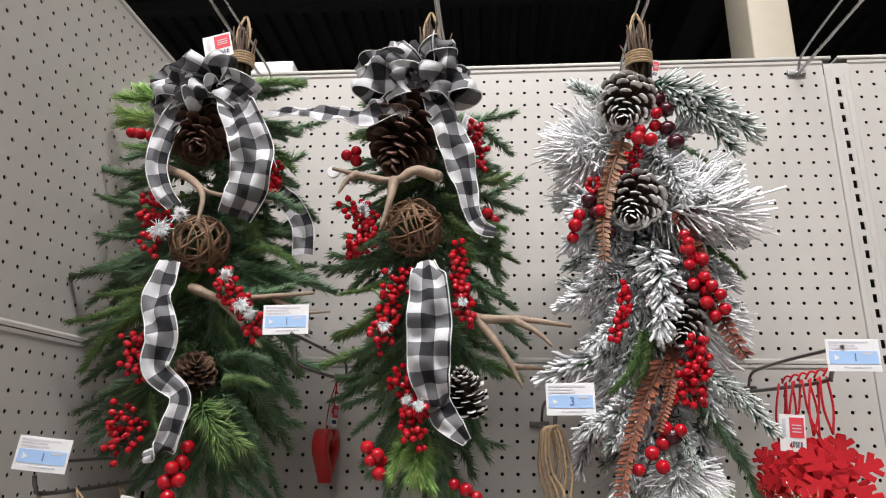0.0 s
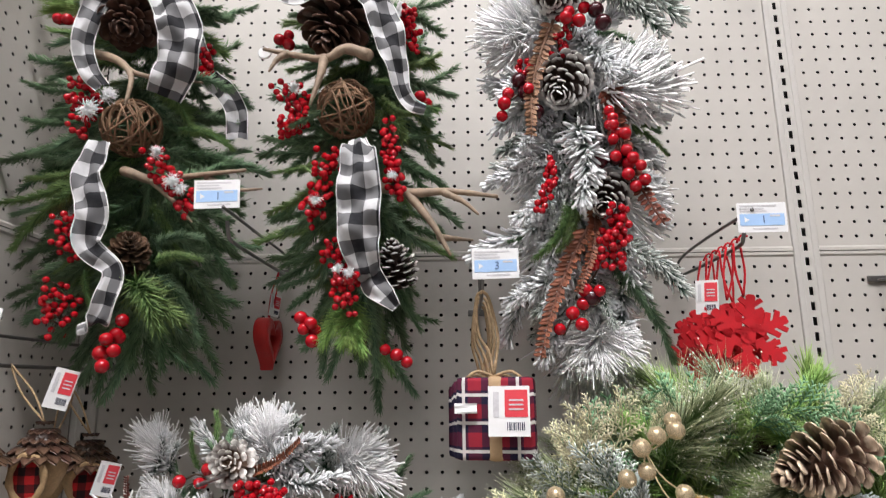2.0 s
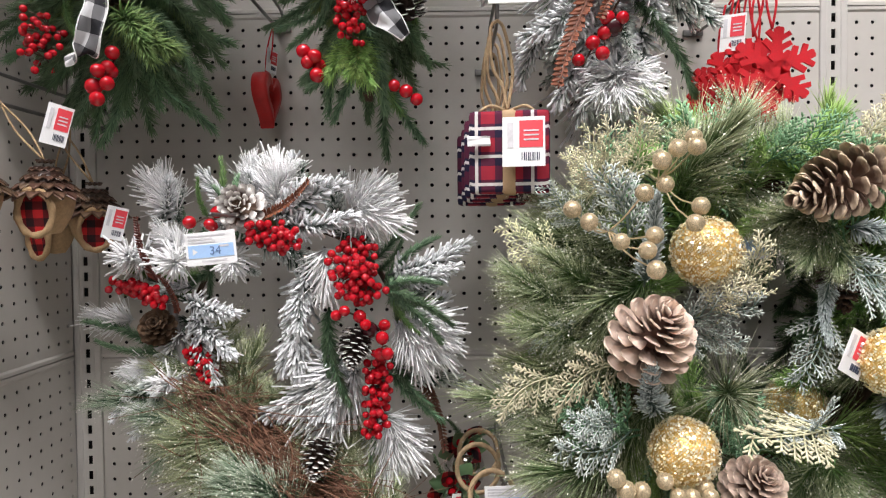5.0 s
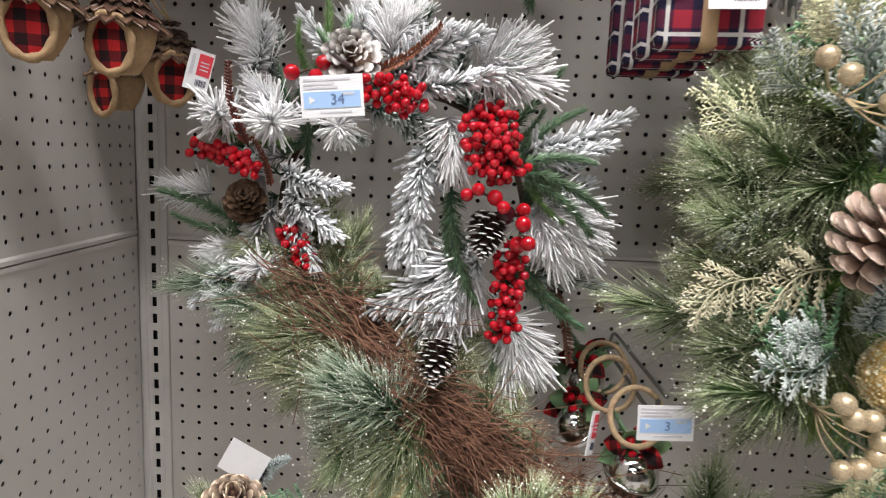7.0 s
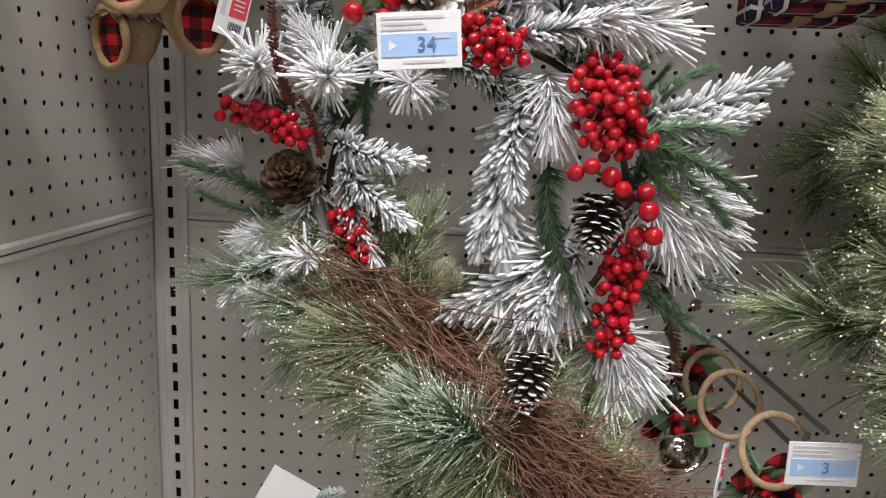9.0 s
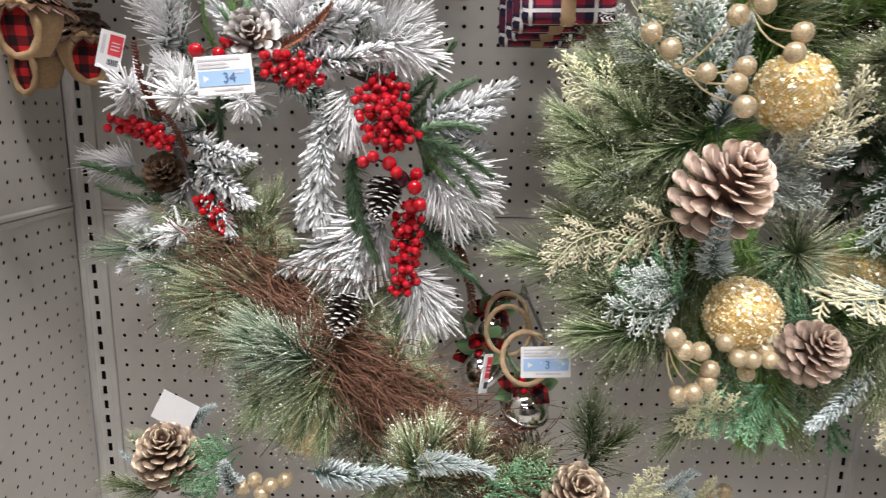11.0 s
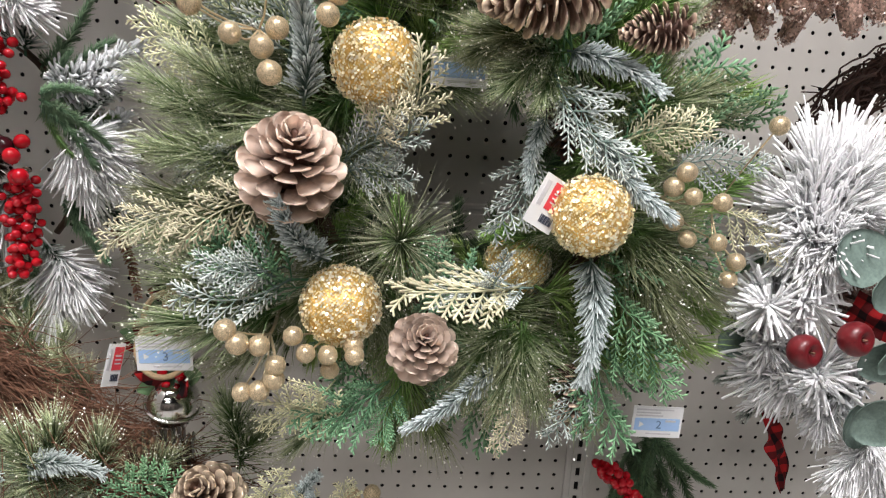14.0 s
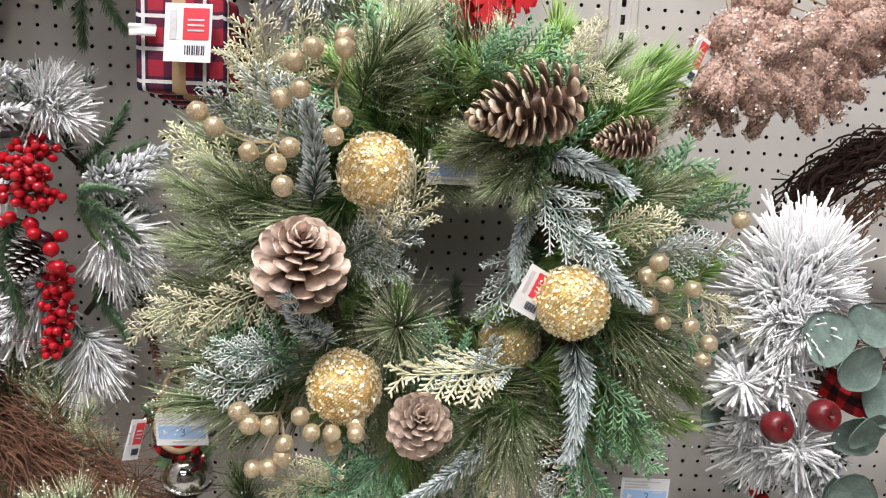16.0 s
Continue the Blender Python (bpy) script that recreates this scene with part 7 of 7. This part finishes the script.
# check and burlap ornaments with pine scale tops
for k, (px, y, s) in enumerate((((-0.552, 0.75, 1.276), 0.75, 1.0), ((-0.508, 0.82, 1.273), 0.82, 1.0), ((-0.504, 0.92, 1.252), 0.92, 1.0), ((-0.59, 0.97, 1.239), 0.97, 0.9))):
    c = vec(*px)
    o = thing("gnome_house_ornament", "burlap and red check ornament with brown scale roof", "ornament", tuple(c), "burlap ornaments")
    g = Geo()
    v = []
    nseg = 20
    for i, t in enumerate(np.linspace(0, 1, 10)):
        rr = s * 0.034 * (1.0 - 0.55 * t ** 2.2) * (0.98 if i else 0.7)
        v += [(rr * math.cos(a), rr * 0.85 * math.sin(a), 0.012 - s * 0.050 * t) for a in np.arange(nseg) * 2 * math.pi / nseg]
    v += [(0, 0, 0.012 - s * 0.052)]
    f = [(i * nseg + j, i * nseg + (j + 1) % nseg, (i + 1) * nseg + (j + 1) % nseg, (i + 1) * nseg + j) for i in range(9) for j in range(nseg)]
    f += [(9 * nseg + j, 9 * nseg + (j + 1) % nseg, 10 * nseg) for j in range(nseg)]
    g.add(v, f)
    m = pose(*c, 0, 0, (25, 5, 30, -20)[k])
    place("burlap_body", g.mesh("burlap_body", M_burlap), o, m, "tan burlap body")
    # check panel framed by rolled burlap
    g = Geo()
    ru = [(0.019 * math.cos(a), 0.0265 * math.sin(a)) for a in np.linspace(0, 6.283, 25)[:-1]]
    pv = [(x, -math.sqrt(max(1e-6, (0.0345 * (1 - 0.35 * max(0, (0.012 - z) / 0.05 - 0.3))) ** 2 - x * x)) * 0.85 - 0.002, z - 0.013) for x, z in ru]
    g.add([(0, -0.0325, -0.013)] + pv, [(0, 1 + (j + 1) % 24, 1 + j) for j in range(24)])
    me = g.mesh("check_panel", M_check_red)
    uv = me.uv_layers.new(name="UVMap")
    for lp in me.loops:
        q = me.vertices[lp.vertex_index].co
        uv.data[lp.index].uv = (q.x, q.z)
    place("check_panel", me, o, m, "red and black check cloth")
    g = Geo()
    tube(g, [(x * 1.06, y2 - 0.001, z * 1.03) for x, y2, z in pv], 0.0042 * (1 + 0.2 * np.sin(np.arange(24) * 2.1)), 7, closed=True)
    place("rolled_edge", g.mesh("rolled_edge", M_burlap), o, m, "rolled burlap edge")
    # overlapping scales
    for row in range(5):
        rr, z0, cnt = s * (0.043 - 0.0085 * row), 0.008 + 0.0085 * row, 17 - 2 * row
        for j in range(cnt):
            a = 2 * math.pi * (j + 0.5 * (row % 2)) / cnt
            d = vec(math.cos(a), math.sin(a), -0.38)
            g = Geo()
            leaf(g, vec(math.cos(a) * rr * 0.45, math.sin(a) * rr * 0.45, z0 + 0.010), d, vec(math.cos(a) * 0.4, math.sin(a) * 0.4, 1), rr * 0.72, 0.0085, -0.1, 4, 0.10)
            place("scale", g.mesh("scale", M_cone), o, m)
    g = Geo()
    ball(g, (0, 0, 0.018), s * 0.026, 14, 8, 1.0)
    place("roof_core", g.mesh("roof_core", M_cone), o, m)
    g = Geo()
    a, b = c + vec(0, 0, 0.05), vec(-0.563, y, 1.398)
    for q in (-1, 1):
        tube(g, smooth_path([a, (a + b) / 2 + vec(0.008 * q, 0, 0), b], 10), 0.0014, 5)
    part("twine", g, M_jute, o, "jute hanging twine")
hang_tag("swing_tag", (-0.463, 0.88, 1.272), 0.026, 0.044, pose(0, 0, 0, 0, 14, 30), "red and white swing ticket on a burlap ornament")
hang_tag("swing_tag", (-0.489, 0.8, 1.393), 0.028, 0.050, pose(0, 0, 0, 0, 14, 40), "red and white swing ticket hanging from a hook")

# jingle bells with jute rings
for k, (c, ring_c, tilt) in enumerate((((0.046, 0.86, 0.819), (0.042, 0.845, 0.891), 12), ((-0.006, 0.95, 0.833), (0.026, 0.91, 0.904), -30), ((0.010, 1.00, 0.872), (0.030, 0.97, 0.905), 20))):
    c, rc = vec(*c), vec(*ring_c)
    bl = thing("bell_ornament", "silver jingle bell with jute ring and check leaves", "ornament", tuple(c), "bell ornaments")
    m = pose(*c, 12, tilt, 0)
    g = Geo()
    ball(g, (0, 0, 0), 0.030, 32, 20)
    bell = place("bell", g.mesh("bell", M_silver), bl, m, "polished silver bell")
    g = Geo()
    tube(g, [(0.0302 * math.cos(t), 0.0302 * math.sin(t), -0.004) for t in np.linspace(0, 6.283, 33)[:-1]], 0.0024, 6, closed=True)
    place("bell_rim", g.mesh("bell_rim", M_silver), bell, m)
    g = Geo()
    tube(g, [(rc[0] + 0.029 * math.cos(t), rc[1] + 0.008 * math.sin(t), rc[2] + 0.031 * math.sin(t)) for t in np.linspace(0, 6.283, 33)[:-1]], 0.0034 * (1 + 0.06 * np.sin(np.arange(32) * 3.0)), 8, closed=True)
    part("jute_ring", g, M_jute, bl, "thick jute hanging ring")
    base = c + vec(0, 0.004, 0.030)
    for j in range(6):
        a = j * 1.05 + k
        g = Geo()
        leaf(g, np.zeros(3), vec(math.cos(a), -0.25 + 0.3 * math.sin(a * 2), 0.55 * math.sin(a) + 0.25), vec(0, -1, 0.3), 0.042, 0.013, 0.2, 6, 0.02)
        me = g.mesh("cloth_leaf", M_check_red if j % 2 else M_green)
        uv = me.uv_layers.new(name="UVMap")
        for lp in me.loops:
            q = me.vertices[lp.vertex_index].co
            uv.data[lp.index].uv = (q.x, q.z)
        place("cloth_leaf", me, bl, pose(*base), "red check cloth leaf" if j % 2 else "dark green leaf")
    berry_at(bl, M_red, [tuple(base + vec(0.012 * math.cos(t), -0.014, 0.004 + 0.010 * math.sin(t))) for t in (0.4, 2.3, 4.4)], 0.006, "berry", "glossy red berry")
    sprig(bl, "fir", base, base + vec(-0.03, -0.01, 0.05))
    sprig(bl, "fir", base, base + vec(0.045, -0.01, 0.03))
hang_tag("swing_tag", (-0.009, 0.83, 0.901), 0.020, 0.048, pose(0, 0, 0, 0, 16, 55), "red and white swing ticket on a bell")

# rose gold glitter figures


def glitter_figure(c, s, seed):
    """A glittered branching form: a lumpy body with drooping tapered limbs."""
    q = np.random.default_rng(seed)
    g = Geo()
    c = vec(*c)
    for _ in range(5):
        ball(g, c + q.normal(0, 0.012, 3) * s * vec(1.8, 0.6, 1), 0.024 * s * q.uniform(0.8, 1.2), 12, 8)
    for i in range(6):
        a = -math.pi / 2 + (i - 2.5) * 0.46 + q.normal(0, 0.1)
        ln = s * q.uniform(0.05, 0.085)
        d = vec(math.cos(a), q.normal(-0.1, 0.25), math.sin(a))
        p = [c, c + d * ln * 0.5 + q.normal(0, 0.004, 3), c + d * ln + vec(0, 0, -0.012)]
        path = smooth_path(p, 9)
        tube(g, path, s * np.linspace(0.021, 0.009, 9) * q.uniform(0.9, 1.15), 8)
        ball(g, path[-1], 0.007 * s, 8, 6)
        for s2 in (-1, 1):
            e = path[5] + vec(s2 * 0.022, -0.004, -0.020) * s
            tube(g, [path[4], (path[4] + e) / 2, e], s * np.array([0.012, 0.011, 0.006]), 7)
    v = np.concatenate(g.v)
    o = Geo().add(v + unit(v - c) * q.normal(0, 0.0009, (len(v), 1)), g.f)
    fig = thing("glitter_ornament", "rose gold glitter branching ornament on a hook", "ornament", tuple(c), "glitter ornaments")
    part("figure", o, M_rose, fig)
    g = Geo()
    n = 5200
    k = q.integers(0, len(v), n)
    p = v[k] + unit(v[k] - c) * 0.0016 + q.normal(0, 0.002, (n, 3))
    u = unit(q.normal(0, 1, (n, 3)))
    a, w = frames_of(u)
    z = 0.0015 * q.uniform(0.5, 1.4, n)[:, None]
    g.add(np.stack([p + a * z, p + w * z, p - a * z, p - w * z], 1).reshape(-1, 3), [(4 * i, 4 * i + 1, 4 * i + 2, 4 * i + 3) for i in range(n)], np.repeat(q.random(n), 4))
    tagged(part("glitter_coat", g, M_rose_fleck, fig, smooth=False), kind="stuff")
    g = Geo()
    tube(g, smooth_path([c + vec(0, 0, 0.02), c + vec(0.004, 0.004, 0.07), vec(0.945, min(1.06, c[1] + 0.02), 1.378)], 10), 0.0009, 5)
    part("cord", g, M_jute, fig)


for i, (p, s) in enumerate((((0.683, 0.87, 1.366), 1.0), ((0.753, 0.87, 1.366), 1.05), ((0.784, 0.86, 1.399), 0.95), ((0.704, 0.88, 1.411), 0.9), ((0.842, 0.87, 1.424), 1.0), ((0.656, 0.89, 1.316), 0.55))):
    glitter_figure(p, s, 90 + i)
hang_tag("swing_tag", (0.635, 0.86, 1.384), 0.020, 0.060, pose(0, 0, 0, 0, 24, 20), "red and white swing ticket on a glitter ornament")

# round stain on the board
g = Geo()
q = np.random.default_rng(3)
g.add([(0.044, 1.082, 0.959)] + [tuple(vec(0.044, 1.082, 0.959) + vec((0.007 + q.uniform(-0.002, 0.002)) * math.cos(t), 0, (0.008 + q.uniform(-0.002, 0.002)) * math.sin(t))) for t in np.linspace(0, 6.283, 15)[:-1]],
      [(0, 1 + (j + 1) % 14, 1 + j) for j in range(14)])
tagged(part("stain", g, M_rust), "small brown torn sticker stain on the board", "stain")
